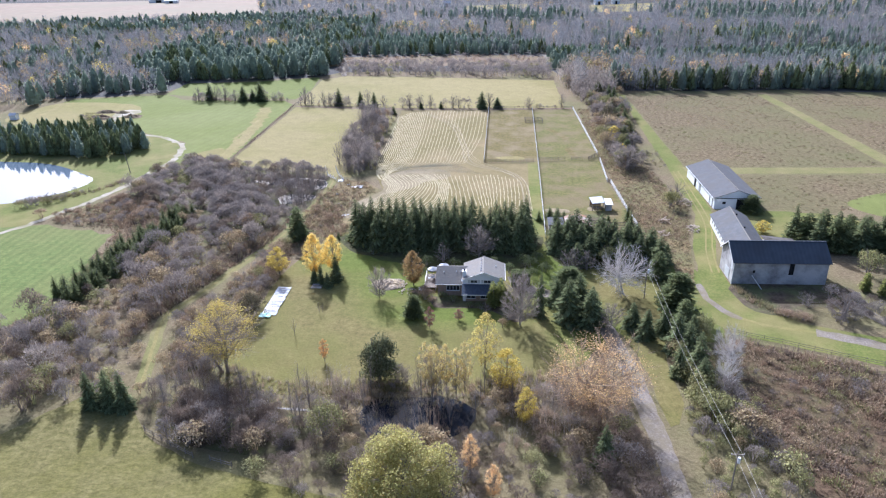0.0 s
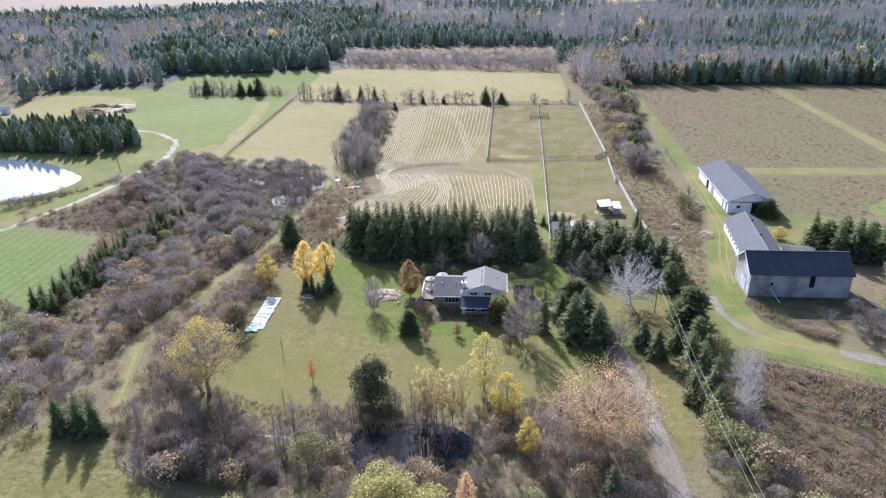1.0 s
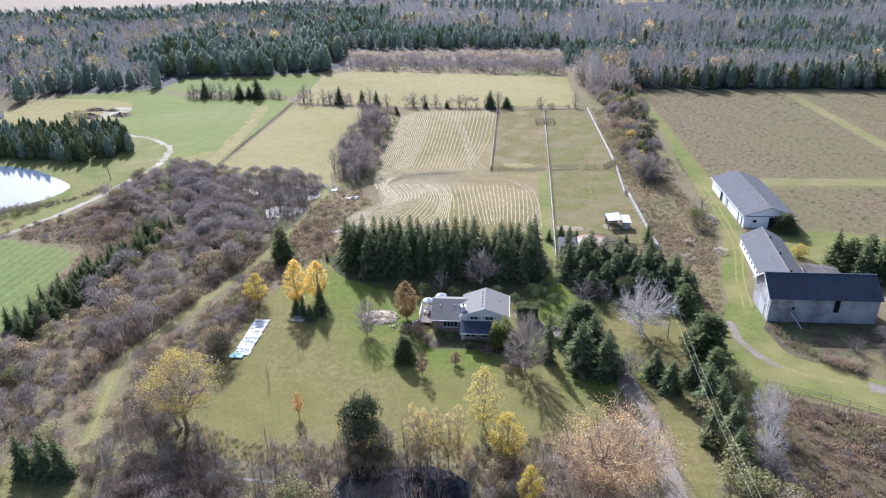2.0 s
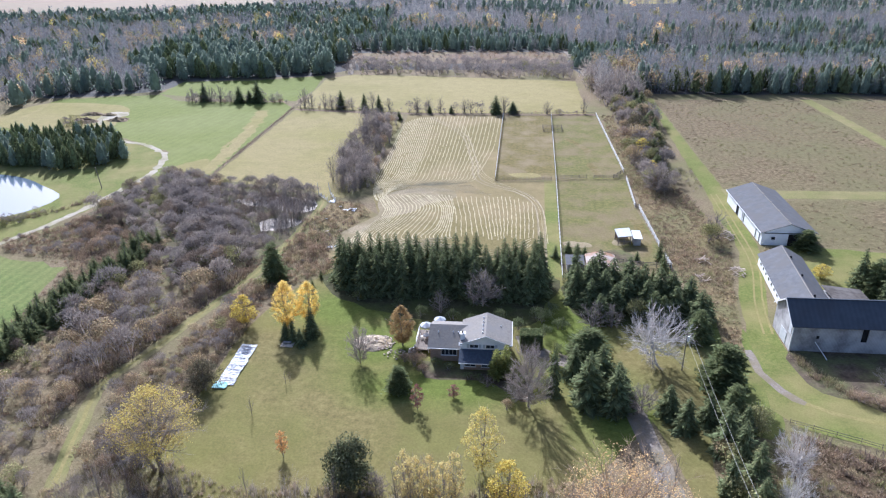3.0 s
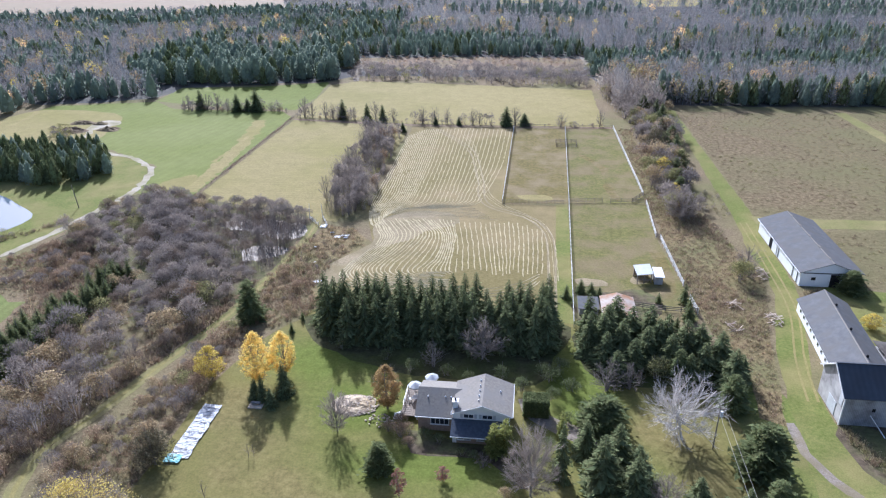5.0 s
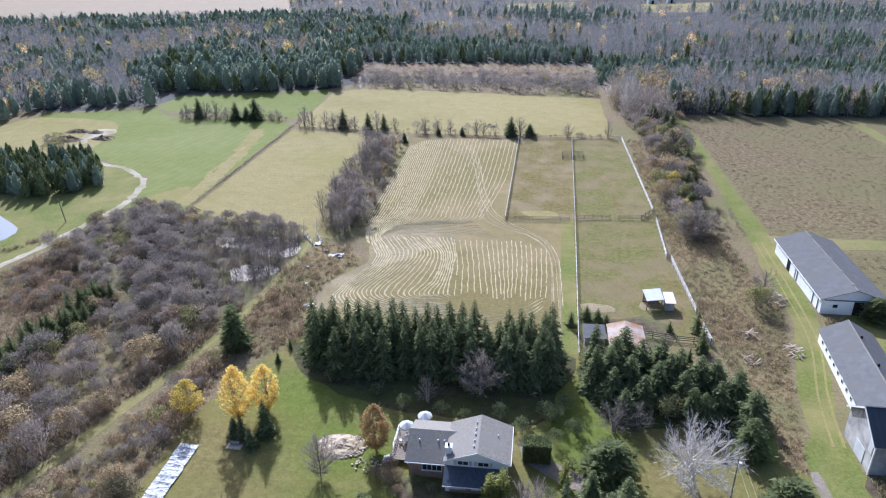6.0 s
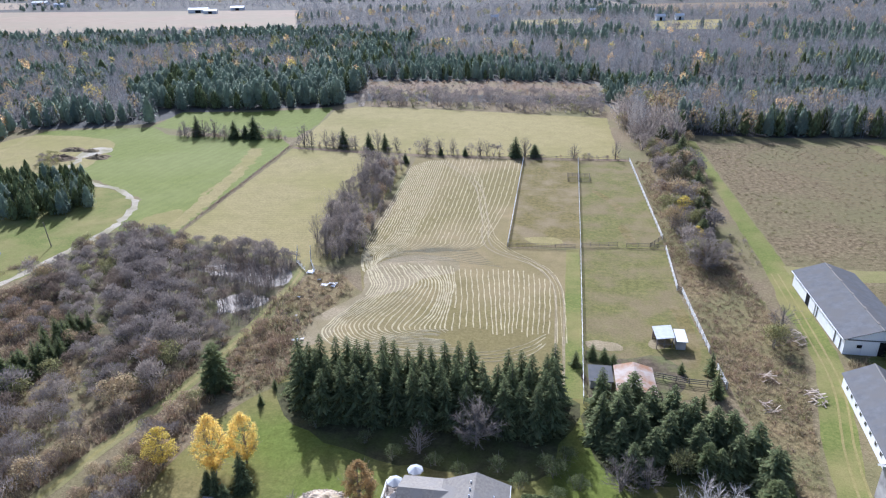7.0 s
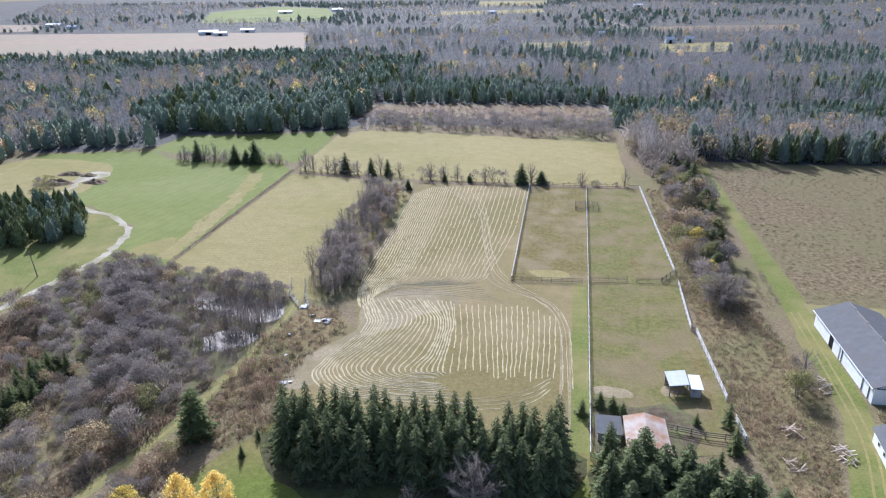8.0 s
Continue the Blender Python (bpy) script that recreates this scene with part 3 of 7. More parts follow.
def flake(r, p, d, size, rough=0.4):
    """A small ragged triangle at p, lying across the direction d."""
    d = d / (np.linalg.norm(d) + 1e-9)
    u, v = frame_of(r, d)
    a = r.uniform(0, math.tau)
    return [p + (u * math.cos(a + k * 2.1) + v * math.sin(a + k * 2.1)) * size * r.uniform(0.6, 1.3) + d * r.normal(0, rough) * size for k in range(3)]


def haze(seed, twigs=900, flakes=0, thick=0.008, size=0.02, lumps=8, rise=0.4, stems=10):
    """A soft lumpy dome of fine upswept twigs on a few stems, with small leaf flakes where wanted."""
    r = np.random.default_rng(seed)
    up = np.array([0, 0, 1.0])
    a = np.arange(lumps) * 2.4 + r.uniform(-0.5, 0.5, lumps)
    out = np.sqrt((np.arange(lumps) + 0.3) / lumps) * 0.3
    big = r.uniform(0.19, 0.27, lumps)
    at = np.stack([np.cos(a) * out, np.sin(a) * out, 0.72 - out * 1.1 + r.uniform(-0.07, 0.07, lumps)], 1)
    n = twigs + flakes
    pick = r.integers(0, lumps, n)
    d = r.normal(0, 1, (n, 3))
    d[:, 2] = np.where(d[:, 2] < -0.5, -d[:, 2], d[:, 2])
    d /= np.linalg.norm(d, axis=1)[:, None]
    p = at[pick] + d * (big[pick] * r.uniform(0.3, 1.0, n) ** 0.6)[:, None]
    go = d * 0.6 + up * rise + r.normal(0, 0.28, (n, 3))
    go *= (r.uniform(0.05, 0.12, n) / np.linalg.norm(go, axis=1))[:, None]
    w = np.cross(go, r.normal(0, 1, (n, 3)))
    w *= (thick * r.uniform(0.6, 1.3, n) / np.linalg.norm(w, axis=1))[:, None]
    t = np.stack([p - w, p + w, p + go], 1)[:twigs]
    rest = [flake(r, p[k] + go[k] * 0.6, d[k] + up * 0.4, size) for k in range(twigs, n)]
    for k in range(stems):
        top = at[k % lumps] + r.normal(0, 0.04, 3)
        root = top * np.array([0.3, 0.3, 0])
        u = np.cross(top - root, r.normal(0, 1, 3))
        u *= thick * 1.5 / np.linalg.norm(u)
        rest.append((root - u, root + u, top))
    t = np.concatenate([t, np.array(rest)]) if rest else t
    t[..., 2] = np.maximum(t[..., 2], 0)
    return t


def whips(seed, stems=34, twigs=150, thick=0.006, spread_=0.3):
    """A clump of thin upright stems with short side twigs."""
    r = np.random.default_rng(seed)
    t = []
    for k in range(stems):
        root = np.array([*r.normal(0, spread_, 2), 0.0])
        top = root * np.array([1.25, 1.25, 0]) + np.array([*r.normal(0, 0.07, 2), r.uniform(0.5, 1.0)])
        for j in range(2):
            u = np.cross(top - root, r.normal(0, 1, 3))
            u *= thick / np.linalg.norm(u)
            t.append((root - u, root + u, top))
        for j in range(twigs // stems):
            p = root + (top - root) * r.uniform(0.3, 0.95)
            c = np.array([*r.normal(0, 0.09, 2), r.uniform(0.04, 0.16)])
            u = np.cross(c, r.normal(0, 1, 3))
            u *= thick * 0.7 / np.linalg.norm(u)
            t.append((p - u, p + u, p + c))
    t = np.array(t)
    t[..., 2] = np.maximum(t[..., 2], 0)
    return t


def tuft(seed, blades=46, thick=0.02):
    """A low tussock of dry blades and seed heads."""
    r = np.random.default_rng(seed)
    t = []
    for k in range(blades):
        root = np.array([*r.normal(0, 0.22, 2), 0.0])
        top = root * np.array([1.5, 1.5, 0]) + np.array([*r.normal(0, 0.12, 2), r.uniform(0.35, 1.0)])
        u = np.cross(top - root, r.normal(0, 1, 3))
        u *= thick * r.uniform(0.7, 1.6) / np.linalg.norm(u)
        t.append((root - u, root + u, top))
        if k % 2:
            t.append(flake(r, top * np.array([1, 1, 0.85]), np.array([0, 0.2, 1.0]) + r.normal(0, 0.5, 3), 0.055))
    t = np.array(t)
    t[..., 2] = np.maximum(t[..., 2], 0)
    return t


def far_crown(seed, blades=64, thick=0.02, low=0.15):
    """A distant bare crown: a trunk, upswept limbs, and a rounded haze of twigs."""
    r = np.random.default_rng(seed)
    t = [((-0.02, 0, 0), (0.02, 0, 0), (0, 0, 0.8)), ((0, -0.02, 0), (0, 0.02, 0), (0, 0, 0.8))]
    for k in range(blades):
        a, z = r.uniform(0, math.tau), r.uniform(low, 0.97) ** 0.8
        reach = 0.5 * math.sqrt(max(0.03, 1 - ((z - 0.5) / 0.52) ** 2)) * r.uniform(0.3, 1) ** 0.5
        tip = np.array([math.cos(a) * reach, math.sin(a) * reach, min(1, z + r.uniform(0, 0.1))])
        root = tip * np.array([0.72, 0.72, 1]) - np.array([0, 0, r.uniform(0.06, 0.16)])
        root[2] = max(0.02, root[2])
        u = np.cross(tip - root, r.normal(0, 1, 3))
        u *= thick * r.uniform(0.6, 1.4) / np.linalg.norm(u)
        t.append((root - u, root + u, tip))
    t = np.array([[np.asarray(p, float) for p in q] for q in t])
    t[..., 2] = np.maximum(t[..., 2], 0)
    return t


def far_puff(seed, n=58, size=0.055):
    """A distant leafy crown of ragged triangles."""
    r = np.random.default_rng(seed)
    d = r.normal(0, 1, (n, 3))
    d /= np.linalg.norm(d, axis=1)[:, None]
    c = d * np.array([0.42, 0.42, 0.36]) * r.uniform(0.6, 1, (n, 1)) + np.array([0, 0, 0.58])
    t = np.array([flake(r, p, q, size * 1.6, 0.2) for p, q in zip(c, d)])
    trunk = np.array([[(-0.02, 0, 0), (0.02, 0, 0), (0, 0, 0.6)]])
    t[..., 2] = np.maximum(t[..., 2], 0.02)
    return np.concatenate([t, trunk])

# ---- ground and its covers ----
bm = bmesh.new()
bmesh.ops.create_grid(bm, x_segments=60, y_segments=60, size=1, matrix=Matrix.Translation((0, 2400, 0)) @ Matrix.Diagonal((4800, 4800, 1, 1)))
tagged(part("ground", bm, M["ground"]), "brown rough meadow ground with dry weeds", "ground", kind="structure")

FAR_FIELD = [(-1000, 640), (-542, 694), (-255, 776), (-300, 900), (-364, 1090), (-860, 1066), (-1100, 1100)]
FAR_GREEN = [(-665, 1330), (-430, 1376), (-470, 1560), (-630, 1980), (-850, 2150), (-880, 1800)]
HAY = [(-43.5, 318), (-2.8, 317.5), (-3.2, 234), (13.1, 233.5), (12, 176), (11, 168), (-38, 168), (-44.4, 178.6), (-43.9, 188.9), (-39.3, 193), (-34.7, 202), (-41.9, 228), (-40.1, 256), (-42.9, 307)]
sheet("forest_floor", [(-2600, 690), (-542, 690), (-420, 420), (-229, 347), (-180, 363), (-176, 388), (-104, 409), (-95, 425), (36, 425), (42, 395), (64, 362), (150, 362), (420, 330), (2400, 700), (2400, 4600), (-2600, 4600)], 1, M["farground"], "grey-brown leaf-littered forest floor", "ground", ragged=3, step=12)
sheet("tilled_field", FAR_FIELD, 4, M["tilled"], "pale tan harvested crop field", "field", ragged=2, step=12)
sheet("far_meadow", FAR_GREEN, 4, M["green"], "bright green distant meadow", "field", ragged=4, step=15)
FAR_CLEARINGS = [[(108, 806), (172, 808), (200, 918), (114, 898)], [(122, 1056), (322, 1090), (356, 1214), (136, 1180)], [(-34, 846), (38, 866), (42, 930), (-36, 912)], [(-250, 1560), (-30, 1650), (-40, 1830), (-270, 1720)], [(-905, 1112), (-856, 1140), (-972, 1302), (-1080, 1312)], [(-215, 2000), (-45, 2040), (-25, 2440), (-260, 2430)]]
for area, cover, label in zip(FAR_CLEARINGS, ("north", "russet", "pale", "north", "tilled", "pale"), ("tan distant clearing", "orange-brown distant strip of scrub", "pale green distant clearing", "tan distant field", "tan distant field beside the crop field", "pale green distant field")):
    sheet("far_clearing", area, 4, M[cover], label, "field", ragged=4, step=12)
sheet("scrub_clearing", [(-108, 447), (-104, 486), (-20, 492), (36, 486), (33, 445)], 3, M["russet"], "russet brush clearing before the woods", "field", ragged=2)
sheet("green_field", [(-223, 320), (-222, 345), (-176, 357), (-159, 343), (-107, 341), (-99.2, 331), (-97.5, 232.2), (-110, 228), (-118, 236), (-124, 260), (-147, 275), (-168, 286), (-200, 292)], 3, M["green"], "fresh green mown hayfield with faint stripes", "field", ragged=1)
sheet("tan_patch", [(-228, 300), (-222, 336), (-182, 332), (-168, 308), (-170, 285), (-199, 288)], 4, M["pale"], "worn tan patch of grass", "field", True, ragged=2)
sheet("green_strip", [(-177, 358), (-178, 390), (-142, 393), (-104, 407), (-99.5, 371), (-101.6, 344), (-133, 346)], 3, M["green"], "green grass strip below the pines", "field", ragged=1)
sheet("west_pasture", [(-96.5, 330.3), (-46, 319), (-44, 300), (-46, 240), (-48, 216), (-61, 222), (-96, 231)], 4, M["pale"], "pale olive grazed pasture", "field", ragged=0.6)
sheet("north_pasture", [(-100.6, 399.8), (-88, 411), (-30, 404), (33.7, 393), (33.5, 322), (-2, 322.5), (-46, 323), (-97, 332)], 4, M["north"], "pale straw-green pasture", "field", ragged=0.7)
hay_field = sheet("hay_field", HAY, 5, M["hayfield"], "cut hay stubble with pale curving windrows", "field", ragged=0.5)
sheet("loose_hay", [(-36, 218), (-30, 225), (-18, 226), (-14, 219), (-22, 212), (-28, 204), (-35, 199), (-36, 191), (-37, 182), (-43, 179), (-44, 186), (-41.5, 193), (-35.5, 203), (-37, 212)], 6, M["loose_hay"], "pale scattered hay over the stubble", "hay", True, ragged=1.0)
sheet("mown_strip", [(12.2, 234), (15.6, 235), (14.2, 168), (10.5, 168), (11.5, 200)], 7, M["lane"], "green mown strip beside the white fence", "grass", ragged=0.4)
sheet("paddock", [(-2.4, 318), (17.8, 318.6), (15.9, 235.6), (-3.1, 234.3)], 6, M["paddock"], "worn olive-brown horse paddock", "field", ragged=0.2)
sheet("paddock", [(18, 318.6), (36.7, 319.6), (38, 243), (37.8, 237), (16.1, 235.8)], 6, M["paddock_green"], "olive-green grassed paddock", "field", ragged=0.2)
sheet("paddock", [(16, 235.4), (37.8, 236.6), (37, 213), (38.8, 187), (39.2, 172), (14.2, 166)], 6, M["paddock_green"], "olive-green horse paddock with worn patches", "field", ragged=0.2)
sheet("trampled_hay", [(28.4, 186.6), (31.6, 187.6), (31.4, 190.6), (29, 190.4), (27.6, 188.4)], 9, M["loose_hay"], "pale trampled hay under the shelter", "hay", True, ragged=0.6, step=0.7)
sheet("trampled_hay", [(15.6, 187.6), (18.4, 188.2), (22.4, 187.2), (22.6, 185.2), (19, 184.8), (16, 185)], 9, M["loose_hay"], "pale scattered hay by the paddock fence", "hay", True, ragged=0.8, step=0.7)
sheet("muddy_yard", [(15, 184), (21, 182), (30, 184), (33, 178), (30, 170), (16, 166)], 8, M["soil_and_shade"], "dark trampled muddy yard", "ground", True, ragged=1)
sheet("near_field", [(-175, 100), (-170, 166), (-127.3, 171.3), (-104.2, 166), (-97, 131), (-99, 122), (-102, 115), (-105, 98)], 3, M["mown_green"], "green mown field with pale stripes", "field", ragged=2.5)
sheet("near_pasture", [(-130, 76), (-79.1, 83), (-71, 94), (-60, 90), (-55.5, 84), (-46, 78.5), (-36, 75.4), (-21, 72), (-10, 60), (-20, 30), (-130, 30)], 3, M["near_pasture"], "tussocky olive pasture", "field", ragged=0.6)
sheet("lawn", [(-40.6, 165), (-45.5, 159), (-49.7, 144), (-50.4, 126), (-50.8, 113), (-48.5, 102), (-38, 96), (-22, 97), (-10.6, 98), (3.2, 97), (9.4, 100), (20.4, 112), (24, 118), (21, 128), (16, 146), (11, 168), (10, 172), (-38, 170)], 3, M["lawn"], "olive-green mown lawn round the house", "grass", True, ragged=0.5)
sheet("drive_verge", [(29, 90), (32.5, 96), (33, 112), (40, 124), (39, 138), (34, 147), (26, 154), (17, 156), (13, 176), (10.8, 176), (13, 152), (19, 140), (24, 124), (28, 108)], 4, M["lawn"], "green mown verge beside the driveway", "grass", True, ragged=0.4)
sheet("lane_verge", [(8, 173), (15, 173), (20, 156), (32, 150), (30, 138), (24, 116), (14, 120), (9, 150)], 2, M["lush"], "worn mown grass of the lane past the spruces", "grass", True, ragged=0.6)
sheet("lane_verge", [(36, 120), (45.5, 118), (48.5, 147), (44, 153), (40, 147), (35, 148), (38, 136)], 2, M["lush"], "mown grass between driveway and farm lane", "grass", True, ragged=0.6)
# Dark sheets under row and grove stand for tree shade on the ground.
sheet("shaded_bed", [(-38, 168), (-36, 157), (-24, 150), (-6, 147), (6, 147), (10, 156), (10, 169)], 5, M["shade_needles"], "needle-covered ground under the spruces, darkened for their shade", "ground", True, ragged=1.2)
sheet("shaded_bed", [(14.6, 166), (14.8, 156), (17, 150.5), (22, 148), (30, 149), (39, 147), (42, 154), (38, 160), (28, 165)], 7, M["shade_needles"], "needle-covered ground under the grove, darkened for its shade", "ground", True, ragged=0.8)
sheet("planting_bed", [(-13, 133), (-12.5, 128), (-6, 127.6), (0, 127), (4.5, 122), (7, 124), (4, 130), (-5, 131)], 5, M["soil_and_shade"], "dark planting bed before the house", "ground", True, ragged=0.6)
sheet("lane_grass", [(60, 357), (62.2, 318), (60.2, 250), (60.4, 233), (57.8, 206), (58.8, 195), (57.5, 184.7), (50.4, 160), (48.4, 147.7), (45.3, 123.5), (48, 119.5), (60, 114), (71.4, 109), (88, 102), (92, 112), (76.3, 118.7), (62.6, 124), (55.5, 133), (53.6, 142), (54, 152), (61, 178), (63.2, 190), (63.8, 217), (65.6, 226), (65.6, 250), (65.6, 318), (66, 352)], 4, M["lane"], "bright green mown farm lane", "grass", ragged=0.5)
sheet("brown_field", [(66.3, 350), (131, 350), (132, 322), (132.6, 275), (133, 232), (83.5, 229.4), (66.0, 230.2)], 3, M["brown"], "brown weedy fallow field", "field", ragged=0.8)
sheet("brown_field", [(136.2, 350), (300, 340), (300, 231), (140, 231), (138.8, 260), (137.2, 320)], 3, M["brown"], "brown weedy fallow field", "field", ragged=0.8)
sheet("field_path", [(131, 352), (136, 352), (137, 320), (137.5, 290), (138.5, 260), (139.5, 231), (133.5, 231), (133, 265), (132.5, 300)], 4, M["mown_path"], "pale green mown path across the fallow field", "grass", ragged=0.6)
sheet("field_path", [(65, 229.6), (84, 229.2), (300, 233), (300, 226), (128, 223.5), (83, 222.6), (76.5, 221.6), (65, 224)], 5, M["mown_path"], "pale green mown path between fallow fields", "grass", ragged=0.5)
sheet("brown_field", [(78, 220.5), (128, 222), (170, 222), (170, 204), (118, 202), (103, 193), (98, 186), (78, 189.5)], 3, M["brown"], "brown weedy fallow field", "field", ragged=0.8)
sheet("round_green", [(103, 193), (112, 201), (130, 206), (150, 196), (140, 182), (112, 182)], 4, M["green"], "green mown round lawn", "grass", True, ragged=0.4)
sheet("barn_garden", [(68, 188), (77, 188), (97, 184), (100, 172), (84, 160), (70, 162), (66, 176)], 4, M["lane"], "green garden grass behind the barns", "grass", True, ragged=0.8)
# Dark soil extends the cast shadow of the barn.
sheet("barnyard", [(54.3, 142), (75, 142.5), (80, 139), (78, 132), (68, 131), (63.5, 127.6), (57.5, 127.4), (54, 131)], 5, M["soil_and_shade"], "weedy barnyard below the barn, dark soil filling out the barn shadow", "ground", True, ragged=0.8)
sheet("weed_patch", [(46.5, 118), (72, 107), (100, 96), (100, 60), (52, 62), (42, 84), (40, 100)], 3, M["weed_ground"], "russet dry weeds", "field", ragged=1)
sheet("corner_field", [(47, 72), (90, 78), (90, 40), (44, 40)], 5, M["lane"], "green grass field corner", "field", True, ragged=0.8)
sheet("weed_strip", [(39, 320), (44, 320), (42, 262), (53, 228), (57, 190), (51.5, 168), (47.6, 148), (45.8, 140.5), (42.5, 142), (43.5, 152), (40, 172), (39.5, 190), (38.5, 240)], 3, M["dry_strip"], "olive-brown dry weeds beside the paddock", "field", ragged=0.8)
sheet("brush_heap_ground", [(-50, 214), (-42, 212), (-35, 203), (-40, 193), (-44, 186), (-44, 176), (-52, 172), (-53, 190)], 4, M["dry_strip"], "tan trampled brush ground", "ground", ragged=1)
sheet("pond_bank", [(-190, 180), (-136, 166), (-128, 182), (-121, 201), (-118, 229), (-121, 250), (-129, 263), (-147, 273), (-168, 285), (-215, 292), (-230, 240)], 2, M["lane"], "yellow-green mown bank round the pond", "grass", ragged=0.8)
POND = [(-205, 236), (-184, 233.5), (-162, 230), (-142, 218), (-135.8, 211.8), (-137, 203), (-142, 196), (-153, 188), (-180, 184), (-205, 195)]
sheet("pond", POND, 5, M["water"], "calm pond, pale sky partly put into its colour", "pond", True, ragged=0.5)
# Dark sheet puts the shade between shrubs into the ground colour.
sheet("thicket_floor", [(-119, 199), (-117, 231), (-98, 232), (-56, 220), (-55, 196), (-59, 170), (-74, 159), (-86, 177), (-104, 188)], 2, M["soil_and_shade"], "leaf litter under the thicket, darkened for shade between the shrubs", "ground", True, ragged=1.5)
sheet("marsh_water", [(-81, 211.5), (-76, 214.6), (-70, 215.6), (-61, 215), (-55.4, 212.5), (-55.2, 206), (-59, 203.5), (-66, 206), (-73, 208.4)], 4, M["marsh_water"], "bright shallow marsh water among bare stems", "pond", True, ragged=1.6, step=0.9)
sheet("marsh_water", [(-67, 196), (-62, 199), (-57, 199), (-55.8, 195.5), (-58, 192), (-64, 190.6)], 4, M["marsh_water"], "bright shallow marsh water beside the path", "pond", True, ragged=1.5, step=0.9)
sheet("dark_pond", [(-21.5, 93.5), (-15, 96), (-8.5, 96), (-2, 93.5), (-3, 88), (-10, 85), (-16, 84), (-20.5, 87)], 6, M["dark_water"], "small dark pond below the lawn", "pond", True, ragged=1.5)
strip("ditch_water", [(-50, 93.6), (-40, 92.2), (-29, 91.4)], 0.55, 5, M["ditch_water"], "narrow ditch of water, bright sky put into its colour", "ditch")
# Soil sheet laid here so the low ground carries the brush's shade.
sheet("wet_ground", [(-55, 92), (-46, 94), (-36, 92), (-28, 86), (-30, 80), (-38, 79.5), (-46, 82), (-52, 86)], 4, M["soil_and_shade"], "wet leaf litter under the brush, darkened for its shade", "ground", True, ragged=1.5)
strip("driveway", [(5.2, 143), (6.2, 139.4), (9.2, 136.8), (13.5, 134.4), (18.5, 130.0), (22.1, 124), (24.1, 115), (25.5, 104), (26.1, 93), (26.6, 84), (26.8, 70), (26.6, 50)], 3.3, 7, M["gravel"], "grey gravel driveway", "driveway", ragged=0.45)
strip("farm_road", [(46.6, 141), (46.8, 134), (48.5, 128.5), (51.5, 125.5)], 1.3, 6, M["gravel"], "grey gravel patch in the farm lane", "road", ragged=0.9)
strip("farm_road", [(51.5, 125.5), (55, 123.2), (62, 121), (66, 119.6)], 1.2, 6, M["pale"], "worn grass track of the farm lane", "road", ragged=0.8)
strip("farm_road", [(64, 120.3), (70, 118), (78, 113.6), (90, 106)], 3.0, 7, M["gravel"], "grey gravel farm road with grass", "road", ragged=0.7)
strip("farm_road", [(76, 133), (80, 124), (84, 117), (90, 106)], 3, 7, M["gravel"], "grey gravel farm road", "road", ragged=0.3)
for shift in (-0.8, 0.8):
    strip("wheel_rut", [(52.3 + shift, 147), (54.5 + shift, 160), (59 + shift, 178), (60.5 + shift, 200), (61.5 + shift, 225)], 0.4, 6, M["pale"], "worn wheel rut in the grass lane", "track", ragged=0.12)
strip("dirt_track", [(-150, 152), (-136.4, 166), (-129.4, 180), (-122.7, 200.5), (-119, 228), (-118.6, 238), (-122.6, 254), (-128.6, 261.5), (-139.5, 269.9), (-147.5, 272.5), (-160, 280), (-171, 288.5), (-174, 299.5), (-179, 309), (-176, 314), (-171, 317)], 2.3, 8, M["dirt"], "pale dirt farm track", "track", ragged=1.3)
strip("grass_path", [(-62, 96), (-66.3, 110), (-69, 121.5), (-65.7, 132), (-62, 146.5), (-57.6, 162), (-54.6, 181), (-53.5, 194), (-52.7, 208), (-54, 222)], 2.5, 5, M["mown_path"], "mown grass path through the brush", "path", ragged=0.3)
strip("grass_path", [(-62, 96), (-66.3, 110), (-69, 121.5), (-65.7, 132), (-62, 146.5), (-57.6, 162), (-54.6, 181), (-53.5, 194), (-52.7, 208), (-54, 222)], 0.7, 6, M["pale"], "paler middle of the mown path", "path", ragged=0.25)
strip("field_edge", [(-98.6, 331), (-97, 232)], 0.8, 6, M["russet"], "brown unmown fence strip", "grass", ragged=0.4)
strip("field_edge", [(-111, 325), (-104, 285), (-100.6, 236)], 5.5, 5, M["pale"], "pale mown headland track", "grass", ragged=2.2)
strip("field_edge", [(-97, 327.5), (-46, 321), (-2, 320.5), (37, 321)], 3.0, 7, M["russet"], "brown unmown fence row", "grass", ragged=0.8)
strip("forest_track", [(41.5, 395), (38.5, 450), (36, 480), (34, 520)], 4, 5, M["gravel"], "pale sandy track into the woods", "track", ragged=0.7)
strip("forest_track", [(-90, 411), (-96, 440), (-100, 470), (-112, 488), (-135, 500)], 3, 5, M["gravel"], "pale sandy track into the woods", "track", ragged=0.7)
strip("far_road", [(115, 1030), (112, 1120), (90, 1290), (60, 1500)], 9, 6, M["gravel"], "distant grey country road", "road")
sheet("bare_patch", [(-113, 244), (-110, 250), (-104.6, 251.4), (-103.4, 242), (-108, 238), (-112.6, 236)], 9, M["north"], "pale bare patch in the green field", "ground", True, ragged=1.6, step=1)
strip("field_edge", [(-106.4, 300), (-105.6, 280), (-106, 266)], 1.4, 9, M["north"], "pale bare streak in the headland", "ground", ragged=0.9, step=1)
strip("field_edge", [(-216, 306), (-217, 318), (-221, 334)], 2.4, 9, M["north"], "pale bare streak beside the wood", "ground", ragged=0.9, step=1)
